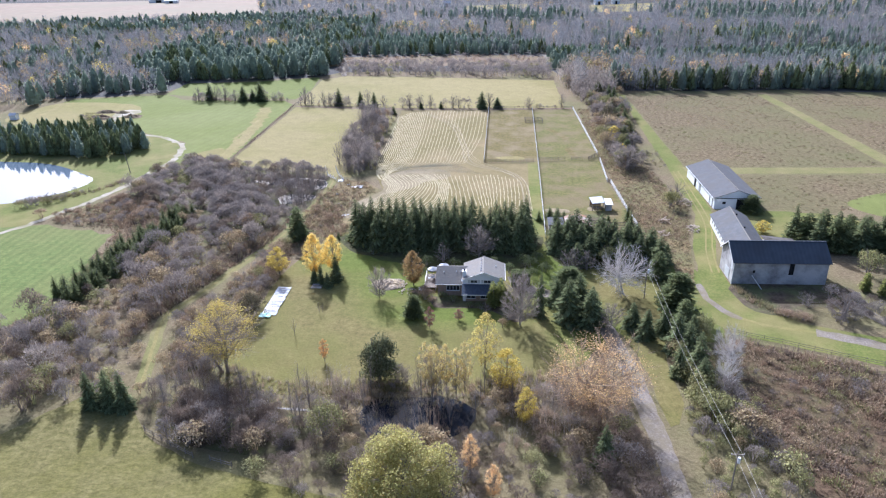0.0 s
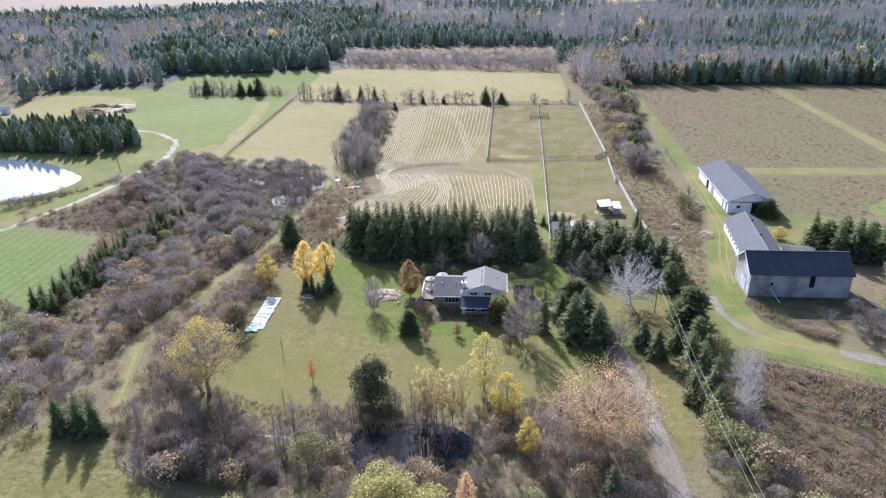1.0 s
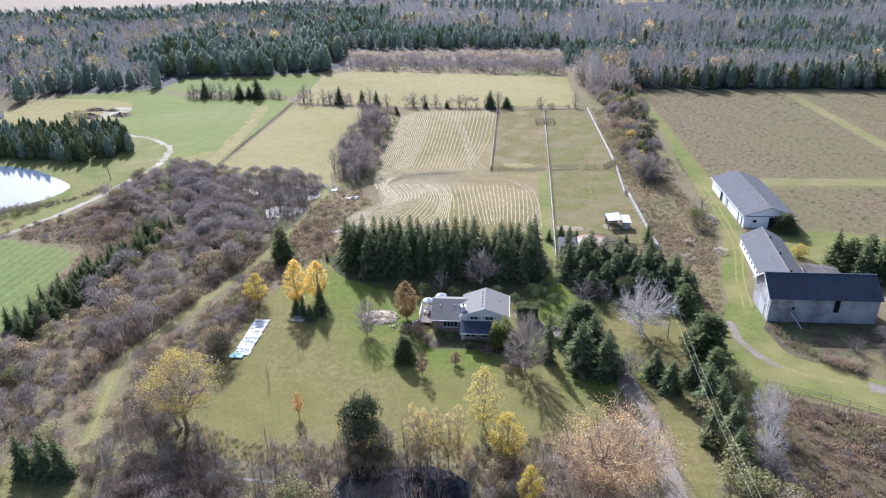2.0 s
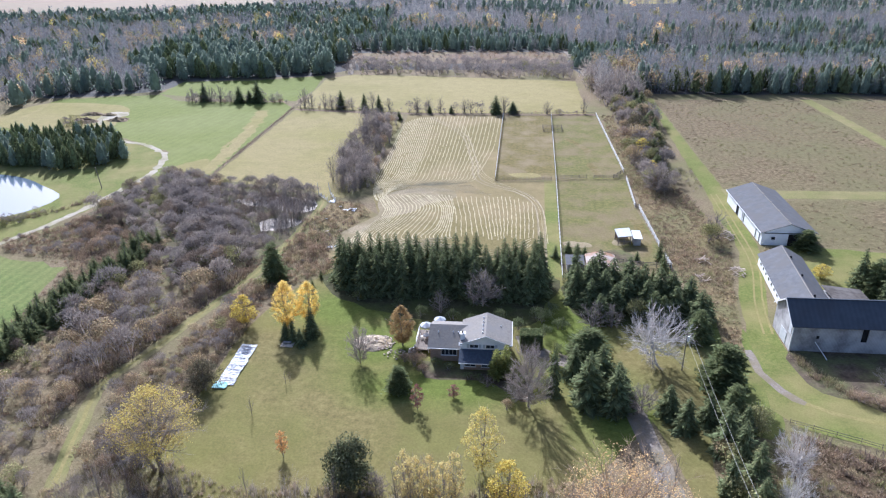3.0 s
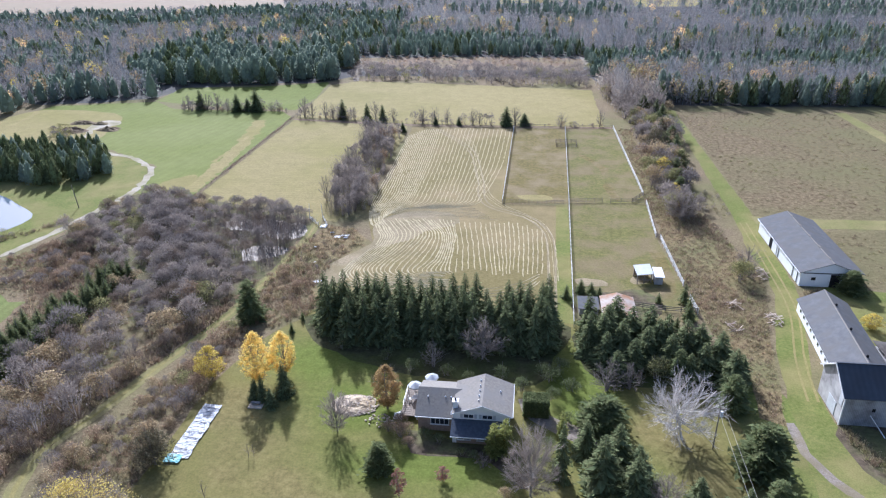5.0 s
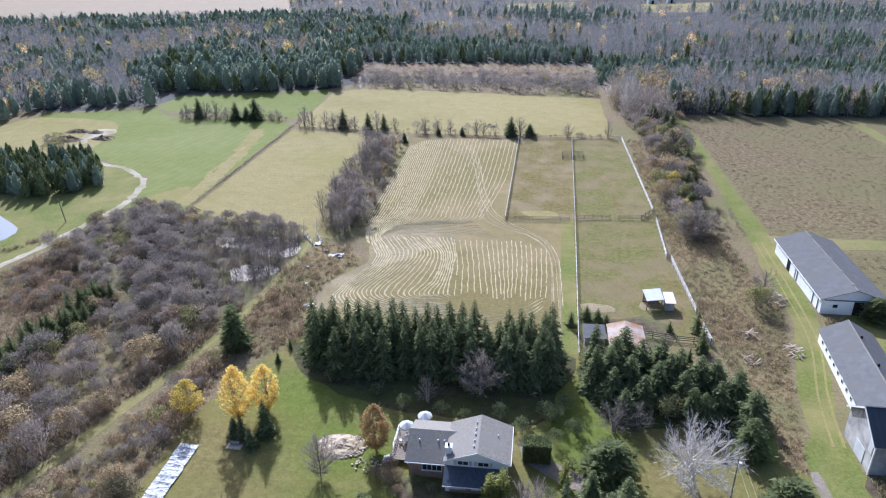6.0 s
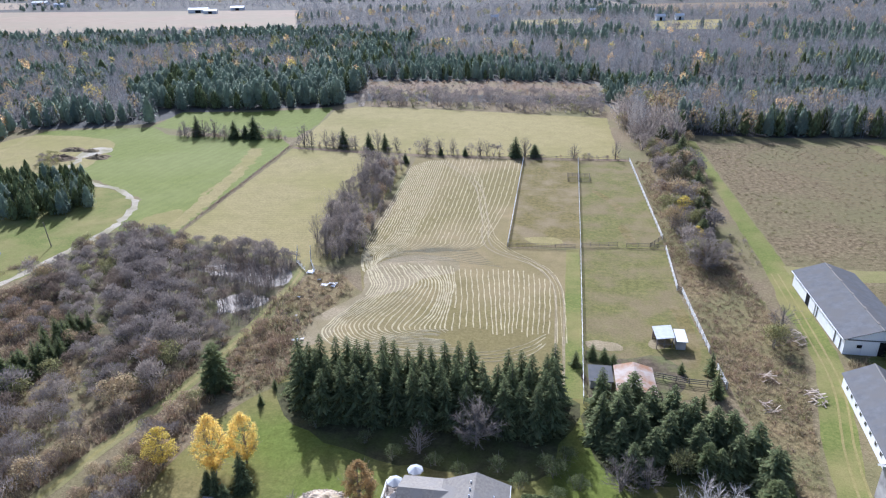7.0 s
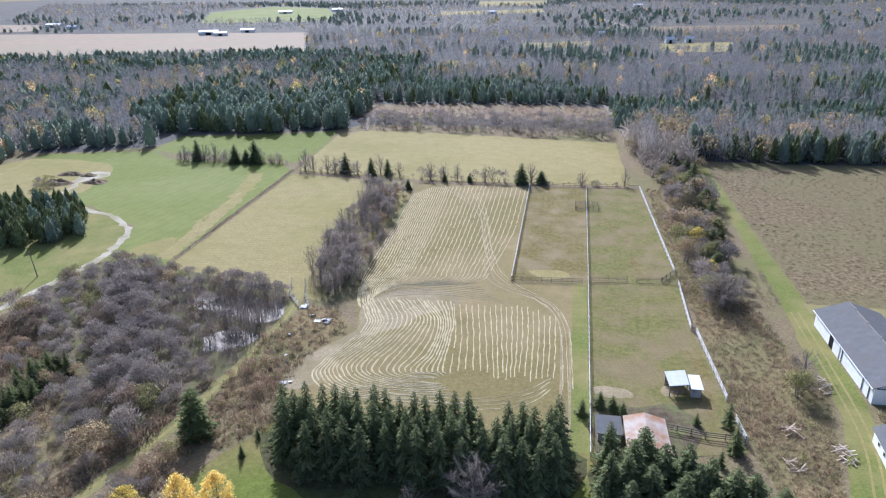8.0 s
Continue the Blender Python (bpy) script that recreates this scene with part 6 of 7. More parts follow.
plant("bush", 7.6, 126.6, 2.2, 2.8, "dark green bush between house and driveway", "house bushes", 1)
plant("bush", 9.8, 126.2, 2.6, 3.0, "dark green bush between house and driveway", "house bushes", 1)
plant("mauve_bare", -1.0, 126.0, 2.4, 3.0, "bare shrub in the planting bed")
plant("mauve_bare", 3.6, 123.0, 2.6, 3.2, "bare shrub in the planting bed")
plant("young_spruce", -40.9, 164.5, 2.2, 1.4, "very small spruce on the lawn")
plant("young_spruce", -41.5, 159.5, 2.6, 1.6, "very small spruce on the lawn")
# right of the driveway
for x, y, h, w in ((28.3, 120.9, 6.0, 5.2), (30.3, 117.0, 6.6, 5.0), (34.0, 119.0, 6.6, 4.4), (35.2, 113.0, 8.8, 6.2), (38.4, 115.5, 6.5, 5.0), (33.4, 104.0, 7.0, 4.0), (17.0, 80.6, 7.6, 4.2), (36.8, 104.5, 9.4, 5.6), (36.4, 109.6, 8.6, 5.4), (36.2, 100.0, 7.2, 5.0)):
    plant("spruce", x, y, h, w, "dark green spruce beside the driveway verge", "verge spruces")
plant("juniper", 38.9, 129.0, 8.6, 8.6, "broad dark green evergreen beside the farm lane", variants=1)
plant("pine", 37.8, 119.4, 7.8, 6.0, "grey-green pine beside the farm lane")
plant("olive", 41.0, 117.4, 6.0, 5.5, "olive shrub topped with yellow leaves")
plant("olive", 36.0, 93.5, 5.0, 7.0, "olive-yellow shrub below the wires")
plant("pale_bare", 43.0, 108.0, 8.5, 6.0, "pale bare tree in the weeds", variants=1)
plant("pale_bare", 40.5, 100.5, 7.5, 5.0, "pale bare tree in the weeds", variants=1)
plant("bare", 24.2, 121.0, 5.2, 5.0, "bare grey shrubby tree beside the driveway")
for x, y, h, w in ((-2.8, 78.2, 7.0, 3.0), (0.6, 73.2, 6.0, 3.0)):
    plant("larch", x, y, h, w, "small golden larch among bare brush", variants=2)
for x, y, h, w in ((-10.0, 83.8, 4.6, 4.2), (-7.4, 82.2, 3.6, 3.6), (-14.0, 84.9, 3.4, 2.6)):
    plant("tan", x, y, h, w, "tan leafed shrub beside the dark pond")
for k in range(60):
    x = plant_rng.uniform(-56, 26)
    if not -20 < x < -13:
        plant("sapling", x, plant_rng.uniform(88, 98) + max(0, x - 8) * 0.5, plant_rng.uniform(4.5, 8.5), plant_rng.uniform(1.8, 2.8), "slender bare grey sapling in the brush", "brush saplings")
# round the barns
plant("spruce", 77.4, 167.4, 9.8, 5.4, "tall dark spruce behind the barn")
plant("juniper", 73.6, 187.0, 5.2, 6.4, "dark olive juniper before the drive shed", variants=1)
plant("yellow", 71.4, 171.9, 3.4, 4.4, "bright yellow-green bush behind the barn")
clump_rng = random.Random(17)
for k in range(20):
    plant("pine" if k % 3 else "spruce", 80.5 + (k % 10) * 3.3 + clump_rng.uniform(-0.8, 0.8), 160.5 + (k // 10) * 4.6 + clump_rng.uniform(-1, 1), clump_rng.uniform(7.6, 9.6), clump_rng.uniform(6.2, 8.0), "dark dense evergreen in the clump behind the barn", "evergreen clump")
plant("olive", 86.6, 147.0, 7.0, 8.0, "grey-olive bushy orchard tree")
plant("mauve_bare", 71.4, 126.5, 6.5, 8.5, "bare mauve bush below the barn")
plant("mauve_bare", 66.5, 131.5, 3.0, 4.5, "bare mauve bush below the barn")
for x, y, h, w in ((84.5, 136.5, 4.5, 2.6), (86.5, 133, 4, 2.4), (82, 139, 4.5, 3), (85.6, 127, 5, 2.6), (84.4, 129.6, 4, 2.4)):
    plant("cedar", x, y, h, w, "dark green cedar beside the barnyard road", "barnyard cedars")
plant("rust", 60.6, 126.6, 1.8, 4.4, "dry russet brush heap below the barn")
plant("rust", 63.4, 125.6, 1.8, 4.6, "dry russet brush heap below the barn")
plant("wisp", 52.4, 191.4, 5.4, 5.6, "pale yellow shrub beside the farm lane")
plant("mauve_bare", 55.5, 198.5, 5.0, 7.0, "bare mauve brush beside the farm lane")
plant("mauve_bare", 54.0, 192.5, 3.6, 5.5, "bare mauve brush beside the farm lane")
# along the paddocks and the fence rows
for x, y, h, w in ((37.4, 178.6, 5.4, 3.2), (36.9, 171.7, 6.6, 3.4), (34, 168, 3.4, 2), (18.4, 181, 3.2, 3.0), (16.2, 181.6, 3.4, 3.2), (20.0, 179.4, 3.0, 3.0), (13.0, 178.6, 3.6, 2.8), (32.2, 178.5, 2.6, 2.0)):
    plant("young_spruce", x, y, h, w, "young green spruce beside the paddock", "paddock spruces")
for x, y, h, w in ((-75.9, 330.2, 8.6, 4.6), (-64.6, 327.5, 7.6, 3.8), (-58.1, 328.0, 7.0, 3.6), (-5.6, 322.0, 8.2, 5.4), (1.8, 322.6, 5.4, 4.6), (-127.4, 339.6, 8.4, 5.2), (-118.5, 340.2, 10.6, 6.6), (-123, 341.5, 6.0, 4.5), (-146.0, 342.5, 9.5, 5), (-34.5, 322, 3.6, 2.2), (-46.2, 310, 4.0, 3.0), (-25, 322, 3.4, 2.4)):
    plant("spruce", x, y, h, w * 1.3, "dark spruce in the fence row between pastures", "fence row spruces")
for x, y, h, w in ((-93.5, 332, 9, 7), (-90, 331, 7, 5), (-84, 331, 7, 4.5), (-80.5, 330.5, 6.5, 4), (-71, 329.5, 5.5, 4), (-61.5, 329, 8, 6), (-53.5, 328, 5.5, 5), (-40.5, 324, 7, 6), (-35, 324, 6.5, 5), (-30, 324, 6.5, 4), (-19, 323.4, 6.5, 4.5), (-16.8, 323.5, 6, 4), (-1.8, 323.4, 7.6, 6), (16.6, 321.8, 5.6, 5.6), (32, 323, 7, 4), (-152, 342, 7, 6), (-143, 342, 7.5, 7), (-138, 342, 8, 8), (-132, 341, 6, 5), (-112, 341, 4.5, 4), (-108, 341, 4, 3.5)):
    plant("mauve_bare", x, y, h, w, "bare brown tree in the fence row between pastures", "fence row trees")
for k, (x, y, h) in enumerate(((50.5, 262, 7), (53, 270, 8), (51, 278, 7.5), (54.5, 285, 8.5), (52, 293, 8), (55.5, 300, 8.5), (53, 308, 8), (56, 315, 8.5), (54, 323, 8), (57, 331, 8.5), (49, 248, 6), (50.5, 255, 6.5), (56, 340, 8), (52, 348, 9))):
    plant("pine" if k % 3 else "spruce", x, y, h * (0.85 if k % 3 else 1), h * (0.8 if k % 3 else 0.7), "grey-green evergreen in the hedgerow along the lane", "hedgerow evergreens")
for x, y, h, w in ((-55, 232, 8.5, 5), (-51, 226, 7, 5), (-46, 222, 7.5, 5), (-54, 242, 9, 5.5), (-50, 250, 8, 5), (-55, 260, 9, 6), (-47, 262, 7, 5), (-52, 272, 9, 6), (-56, 284, 8, 5), (-50, 290, 8.5, 6), (-54, 300, 7.5, 5)):
    plant("mauve_bare", x, y, h, w, "bare grey tree in the field hedgerow", "hedgerow trees")
plant("bare", 45.3, 226.2, 8.0, 10.5, "bare grey round-crowned tree beside the weeds")
plant("tan", 41.6, 252.0, 8.2, 8.0, "orange-tan leafy tree in the hedgerow")
plant("yellow", 46.6, 243.5, 4.5, 4.5, "yellow-green shrub in the hedgerow")
plant("pale_bare", 43.6, 362, 17, 9.5, "tall pale bare tree at the wood's corner", variants=1)
# young conifers along the green field
for k in range(84):
    t = k / 83
    plant("young_spruce", -94.5 + 5 * t + plant_rng.uniform(-4.2, 4.2), 127 + 53 * t + plant_rng.uniform(-1, 1), plant_rng.uniform(3.2, 6.2), plant_rng.uniform(2.8, 4.4), "young green spruce in a row beside the green field", "young spruce row")

hedge_box = thing("clipped_hedge", 6.6, 139.2, 0, "dark green clipped hedge block beside the house", "hedge")
r = np.random.default_rng(21)
c = r.uniform((-2.0, -1.3, 0.1), (2.0, 1.3, 3.3), (5200, 3))
ax = r.integers(0, 3, len(c))
c[np.arange(len(c)), ax] = np.where(r.random(len(c)) < 0.5, np.array([-2.0, -1.3, 3.3])[ax], np.array([2.0, 1.3, 3.3])[ax])
# Hidden solid box added to stop light passing through the leaves.
part("core", box(4.75, 8.45, 138.05, 140.35, 0.05, 3.15), M["hedge"], hedge_box)
ob = new("foliage", soup("foliage", leaves(22, c, 1, 0.13, 0.06), [M["hedge"]]))
ob.parent = hedge_box

# ---- brush, weeds and woods that nobody could count ----
SHRUBS = [haze(s, 760, 0, 0.012) for s in range(8)]
MIDDLE = [haze(s, 460, 0, 0.016) for s in range(200, 207)]
TWIGGY = [haze(s, 640, 40, 0.0105, 0.02, 7, 0.6) for s in range(120, 127)]
LEAFY = [haze(s, 300, 330, 0.009, 0.034, 8, 0.4) for s in range(10, 16)]
LIGHT = [haze(s, 210, 20, 0.018, 0.04, 6, 0.5, 5) for s in range(20, 26)]
LOW = [tuft(s, 32, 0.027) for s in range(30, 36)]
FINE = [tuft(s, 34, 0.028) for s in range(130, 136)]
WHIPS = [whips(s) for s in range(150, 156)]
STEMS = [whips(s, 26, 104, 0.012) for s in range(156, 161)]


def brush(name, areas, spacing, low, high, wide, weights, label, seed, templates=SHRUBS, category="brush", thin=()):
    """Shrubs over areas, joined into one; weights: share of each twig or leaf colour."""
    rng = np.random.default_rng(seed)
    pts = np.concatenate([scatter(a, spacing, rng) for a in areas])
    for a in thin:
        pts = pts[~inside(a, pts) | (rng.random(len(pts)) < 0.2)]
    h = rng.uniform(low, high, len(pts)) * (1 + 0.25 * np.sin(pts[:, 0] * 0.21 + pts[:, 1] * 0.13))
    w = h * rng.uniform(wide * 0.8, wide * 1.2, len(pts))
    kind = rng.choice(len(weights), len(pts), p=np.array(list(weights.values())) / sum(weights.values()))
    bare = np.isin(np.array(list(weights))[kind], ("mauve", "twig", "ash", "umber", "weed", "straw", "tan_twig"))
    tri, mats = [], []
    for mask, shapes in ((bare, templates), (~bare, LEAFY if any(templates is k for k in (SHRUBS, TWIGGY, MIDDLE)) else templates)):
        if mask.any():
            t, who = spread(shapes, pts[mask], h[mask], w[mask], rng)
            tri.append(t)
            mats.append(kind[mask][who])
    ob = new(name, soup(name, np.concatenate(tri), [M[m] for m in weights], np.concatenate(mats)))
    return tagged(ob, label, category, kind="stuff")


THICKET = [(-118, 199), (-117, 231), (-98, 231), (-57, 220), (-56, 196), (-60, 170), (-74, 160), (-86, 178), (-104, 189)]
MARSH = [(-84, 211), (-80, 216), (-70, 217), (-56, 216), (-54.5, 207), (-55.5, 190), (-58, 183), (-67, 184), (-70, 196), (-80, 200)]
for kind, x, y, h, w, label in (("yellow", 46.6, 262.5, 6.4, 6.0, "ochre-leaved tree in the hedgerow"), ("olive", 48.2, 254.0, 6.0, 6.4, "olive-green shrub in the hedgerow"), ("dark_bush", 47.4, 231.0, 6.6, 8.4, "large grey bare shrub at the hedgerow end"), ("dark_bush", 48.4, 290.0, 9.0, 9.0, "tall grey bare tree in the hedgerow"), ("olive", 51.6, 189.6, 6.4, 6.0, "thin olive-yellow tree in the dry weeds")):
    plant(kind, x, y, h, w, label)
brush("alder_thicket", [THICKET], 3.5, 3.4, 5.6, 1.08, {"mauve": 46, "twig": 28, "umber": 14, "ash": 4, "tan": 4, "olive": 3, "rust": 1}, "dense thicket of bare grey-mauve shrubs", 41, thin=[MARSH])
brush("marsh_stems", [MARSH], 2.3, 2.6, 4.6, 0.6, {"mauve": 45, "umber": 40, "twig": 15}, "dark upright alder stems standing in marsh water", 40, STEMS)
brush("mixed_brush", [[(-87, 178), (-74, 160), (-60, 168), (-64, 146), (-67.5, 132), (-71, 121), (-68.5, 109), (-64, 99), (-59, 96), (-60, 91), (-70, 95), (-82, 86), (-112, 84), (-112, 100), (-102, 116), (-91, 130), (-88, 170)]], 3.9, 3.0, 6.0, 1.08, {"mauve": 28, "twig": 28, "ash": 10, "umber": 12, "tan": 12, "olive": 10}, "mixed bare and tan-leafed brush", 42, TWIGGY)
brush("understorey", [[(-84, 172), (-74, 160), (-60, 168), (-64, 146), (-67.5, 132), (-71, 121), (-68.5, 109), (-64, 99), (-70, 95), (-82, 88), (-110, 86), (-108, 100), (-98, 116), (-86, 130)]], 3.4, 0.8, 2.0, 1.4, {"mauve": 30, "twig": 15, "rust": 35, "tan": 20}, "low russet brush between taller shrubs", 55, LIGHT)
brush("path_brush", [[(-62.2, 132), (-56.8, 152), (-53.4, 166), (-50.5, 160), (-51, 146), (-51.5, 128), (-52, 110), (-52, 100), (-60, 99), (-62.6, 110), (-65.4, 121)]], 2.6, 1.4, 3.6, 1.15, {"mauve": 35, "twig": 10, "tan": 22, "rust": 25, "olive": 8}, "tan and russet brush between path and lawn", 43, TWIGGY)
# Umber share raised because this brush lies in shade.
brush("foot_brush", [[(-62, 98), (-50, 97.5), (-38, 92.5), (-23, 92.5), (-22, 90), (-20, 84), (-3, 86), (0, 92), (2, 88), (2, 82), (-6, 80), (-20, 78), (-36, 80), (-46, 81), (-56, 86)]], 2.45, 1.8, 4.4, 1.1, {"twig": 18, "mauve": 10, "ash": 10, "umber": 50, "tan": 8, "olive": 4}, "dense bare grey brush below the lawn", 44, TWIGGY)
# Nearly all umber, to put shade into the twig colour.
brush("wet_brush", [[(-54, 92), (-46, 94), (-36, 92), (-29, 87), (-30, 81), (-38, 80), (-46, 82.5), (-52, 87)]], 2.3, 2.6, 4.4, 1.0, {"umber": 86, "mauve": 14}, "dense bare brush on wet ground, dark twigs standing for shade", 84, TWIGGY)
brush("maple_brush", [[(0, 92), (-1, 95), (6, 95), (10, 99), (20, 106), (24, 104), (24.2, 84), (2, 82), (2, 88)]], 2.7, 1.8, 4.2, 1.1, {"twig": 6, "ash": 16, "tan_twig": 46, "tan": 28, "olive": 4}, "pale tan and grey brush below the orange maple", 75, TWIGGY)
# Umber twigs carry the shade of this low brush.
brush("low_dark_brush", [[(2, 82), (24.2, 84), (24.6, 68), (-20, 68), (-36, 76), (-36, 80), (-20, 78), (-6, 80)]], 2.6, 1.6, 4.2, 1.1, {"umber": 62, "mauve": 14, "twig": 10, "olive": 8, "ash": 6}, "bare brush on low ground, dark twigs put in for its shade", 80, TWIGGY)
brush("yard_brush", [[(67, 123.5), (80, 124), (82, 133), (73, 136), (69, 130)]], 2.3, 1.2, 3.2, 1.2, {"mauve": 55, "umber": 30, "twig": 15}, "bare mauve brush below the barnyard", 81, TWIGGY)
brush("foot_whips", [[(-60, 97), (-50, 101.5), (-38, 96), (-23, 97), (-2, 98), (8, 99), (14, 103), (20, 102), (24, 92), (4, 84), (-22, 88), (-36, 84), (-52, 86)]], 3.6, 3.2, 7.0, 0.5, {"ash": 52, "twig": 18, "tan_twig": 30}, "thin upright grey saplings crowded below the lawn", 76, WHIPS, thin=[[(-24, 97), (-24, 76), (0, 76), (0, 97)]])
brush("pond_whips", [[(-21.5, 93.5), (-15, 96), (-8.5, 96), (-2, 93.5), (-3, 88), (-10, 87), (-16, 86), (-20.5, 88)]], 1.5, 0.5, 1.6, 1.0, {"ash": 60, "straw": 40}, "thin pale stems standing in the dark pond", 77, WHIPS)
brush("verge_brush", [[(31, 70), (31.5, 92), (33.5, 100), (34, 112), (42, 120), (45, 112), (42, 98), (46, 70)]], 2.5, 2.2, 4.6, 1.0, {"twig": 25, "mauve": 20, "tan": 15, "olive": 40}, "grey and tan brush beside the driveway", 45, TWIGGY)
brush("hedgerow_brush", [[(-47, 213), (-57, 250), (-60, 306), (-46, 309), (-43, 262), (-41, 229)]], 3.1, 3.0, 7.5, 0.62, {"mauve": 40, "twig": 48, "ash": 8, "rust": 4}, "bare mauve-grey hedgerow between fields", 46, MIDDLE)
brush("hedgerow_stems", [[(-50, 216), (-57, 250), (-59, 300), (-48, 306), (-45, 262), (-43, 229)]], 4.2, 6.5, 9.5, 0.4, {"mauve": 50, "twig": 50}, "tall thin grey stems rising from the hedgerow", 78, WHIPS)
brush("east_hedgerow", [[(42, 228), (41.5, 262), (45, 322), (36, 396), (62, 402), (62, 330), (54, 262), (53, 230)]], 3.7, 3.4, 7.4, 0.95, {"twig": 44, "mauve": 22, "olive": 16, "rust": 4, "tan": 14}, "bare and olive hedgerow along the lane", 47, MIDDLE)
brush("wood_edge_brush", [[(-95, 413), (-30, 408), (32, 397), (36, 425), (36, 446), (-98, 448)]], 4.1, 3.5, 6.0, 1.0, {"mauve": 34, "twig": 46, "ash": 14, "olive": 6}, "bare grey shrub belt before the woods", 48, LIGHT)
brush("clearing_brush", [[(-106, 449), (-103, 485), (-20, 490), (34, 484), (33, 447)]], 5.8, 1.2, 3.2, 1.2, {"rust": 45, "mauve": 35, "twig": 20}, "russet and grey brush in the clearing", 73, LIGHT)
brush("debris_brush", [[(-50, 214), (-42, 212), (-36, 203), (-42, 192), (-45, 170), (-54, 168), (-54, 196)]], 1.5, 0.5, 1.4, 1.6, {"weed": 42, "straw": 36, "rust": 17, "umber": 5}, "low tan weeds and sticks on disturbed ground", 49, LOW)
brush("debris_brush", [[(-50, 214), (-42, 212), (-38, 206), (-44, 192), (-46, 172), (-54, 168), (-54, 196)], [(-54.8, 166), (-50.5, 160), (-46.5, 161), (-41.5, 167.5), (-44, 178), (-53, 180)]], 4.2, 1.0, 2.4, 1.3, {"rust": 40, "mauve": 6, "tan": 54}, "russet bushes on disturbed ground", 57)
brush("pond_edge_brush", [[(-22.5, 95.5), (-20, 92), (-18.5, 96.5), (-2, 96), (-0.5, 93), (-1.5, 88), (0, 88), (1, 94), (-1, 98), (-19, 98.5)], [(-21.5, 85), (-19, 84.5), (-18, 87), (-21, 88)], [(-12, 83.5), (-3, 86), (-4, 88.5), (-11, 86)]], 1.9, 0.9, 2.2, 1.1, {"umber": 25, "rust": 20, "tan_twig": 25, "tan": 15, "ash": 15}, "bare brush hanging over the dark pond", 71, TWIGGY)
brush("pond_brush", [[(-146, 184), (-139, 186), (-130, 199), (-131, 203), (-140, 194)], [(-196, 308), (-190, 310), (-180, 296), (-178, 290), (-186, 290)]], 2.0, 0.9, 2.8, 1.6, {"mauve": 50, "olive": 50}, "low brown brush on the pond bank", 50, LIGHT)
brush("bank_brush", [[(-150, 188), (-139.5, 191.5), (-133, 195), (-127, 202), (-124, 212), (-125.5, 213), (-129, 204.5), (-135, 198), (-141, 194.5), (-150, 191)]], 1.2, 0.7, 1.3, 1.6, {"umber": 40, "weed": 30, "olive": 30}, "low brown brush strip along the pond bank", 56, LOW)
brush("bank_brush", [[(-135, 178), (-128, 182), (-112, 200), (-105, 189), (-92, 182), (-92, 176), (-120, 172)]], 3.0, 0.8, 3.0, 1.2, {"mauve": 55, "rust": 45}, "mauve and russet brush beside the track", 51, MIDDLE)
brush("barn_brush", [[(53.5, 140), (55, 133), (60, 127), (65, 124), (66.5, 126.5), (60, 130), (57, 134), (55.5, 140)], [(63, 176), (64, 186), (67, 186), (66, 176)]], 0.9, 0.9, 1.8, 1.4, {"straw": 55, "weed": 35, "olive": 10}, "dry tan weeds round the barn foot", 52, LOW)

brush("lane_rubble_brush", [[(56, 250), (60, 246), (60, 232), (56.5, 226), (53.5, 236)]], 1.7, 0.6, 1.5, 1.4, {"olive": 40, "twig": 30, "straw": 30}, "low green and grey brush heaps beside the lane", 79, LIGHT)
brush("fence_row_brush", [[(-97, 329.5), (-46, 323), (-2, 321.6), (36, 321.6), (36, 323.4), (-2, 323.6), (-46, 325.4), (-97, 333)], [(-156, 339), (-104, 338.5), (-104, 343), (-156, 345)]], 1.7, 0.7, 2.4, 1.2, {"mauve": 40, "rust": 25, "twig": 25, "olive": 10}, "low brown brush along the fence rows", 53, LIGHT)
brush("dry_weeds", [[(39, 320), (44, 320), (42, 262), (53, 228), (57, 190), (51.5, 168), (47.4, 148), (45.6, 141), (42.8, 142.5), (43.5, 152), (40.5, 172), (39.5, 190), (38.5, 240)]], 1.15, 0.3, 0.85, 2.2, {"weed": 42, "straw": 38, "rust": 17, "olive": 3}, "dry brown weeds beside the paddock", 61, FINE)
brush("field_edge_weeds", [[(-99.1, 331), (-98.1, 331), (-96.5, 232), (-97.5, 232)]], 0.9, 0.3, 0.8, 1.2, {"umber": 35, "rust": 35, "weed": 30}, "brown unmown weeds along the field fence", 70, LOW)
brush("fence_row_shrubs", [[(-97, 329.5), (-70, 326.5), (-70, 329.5), (-97, 333)], [(-46, 323), (-2, 321.6), (-2, 323.6), (-46, 325.4)], [(-156, 339), (-108, 338.5), (-108, 343), (-156, 345)]], 3.6, 3.5, 6.0, 0.8, {"mauve": 50, "twig": 50}, "bare grey-brown shrubs along the fence rows", 58, LIGHT)
brush("dry_weeds", [[(47, 117.5), (72, 107), (92, 98), (92, 76), (52, 72), (44, 86), (42, 100)]], 1.35, 0.4, 1.3, 2.0, {"weed": 32, "rust": 28, "umber": 30, "olive": 10}, "russet dry weeds below the farm road", 62, FINE)
brush("dry_weeds", [[(-87, 178), (-74, 160), (-60, 168), (-65, 146), (-73, 120), (-73, 97), (-90, 90), (-102, 116), (-91, 130), (-88, 170)], [(-61, 134), (-53, 162), (-51, 128), (-62, 103)], [(-118, 199), (-92, 180), (-98, 170), (-126, 176)]], 2.1, 0.5, 1.1, 2.0, {"weed": 40, "rust": 40, "umber": 20}, "dry russet weeds between shrubs", 63, LOW)
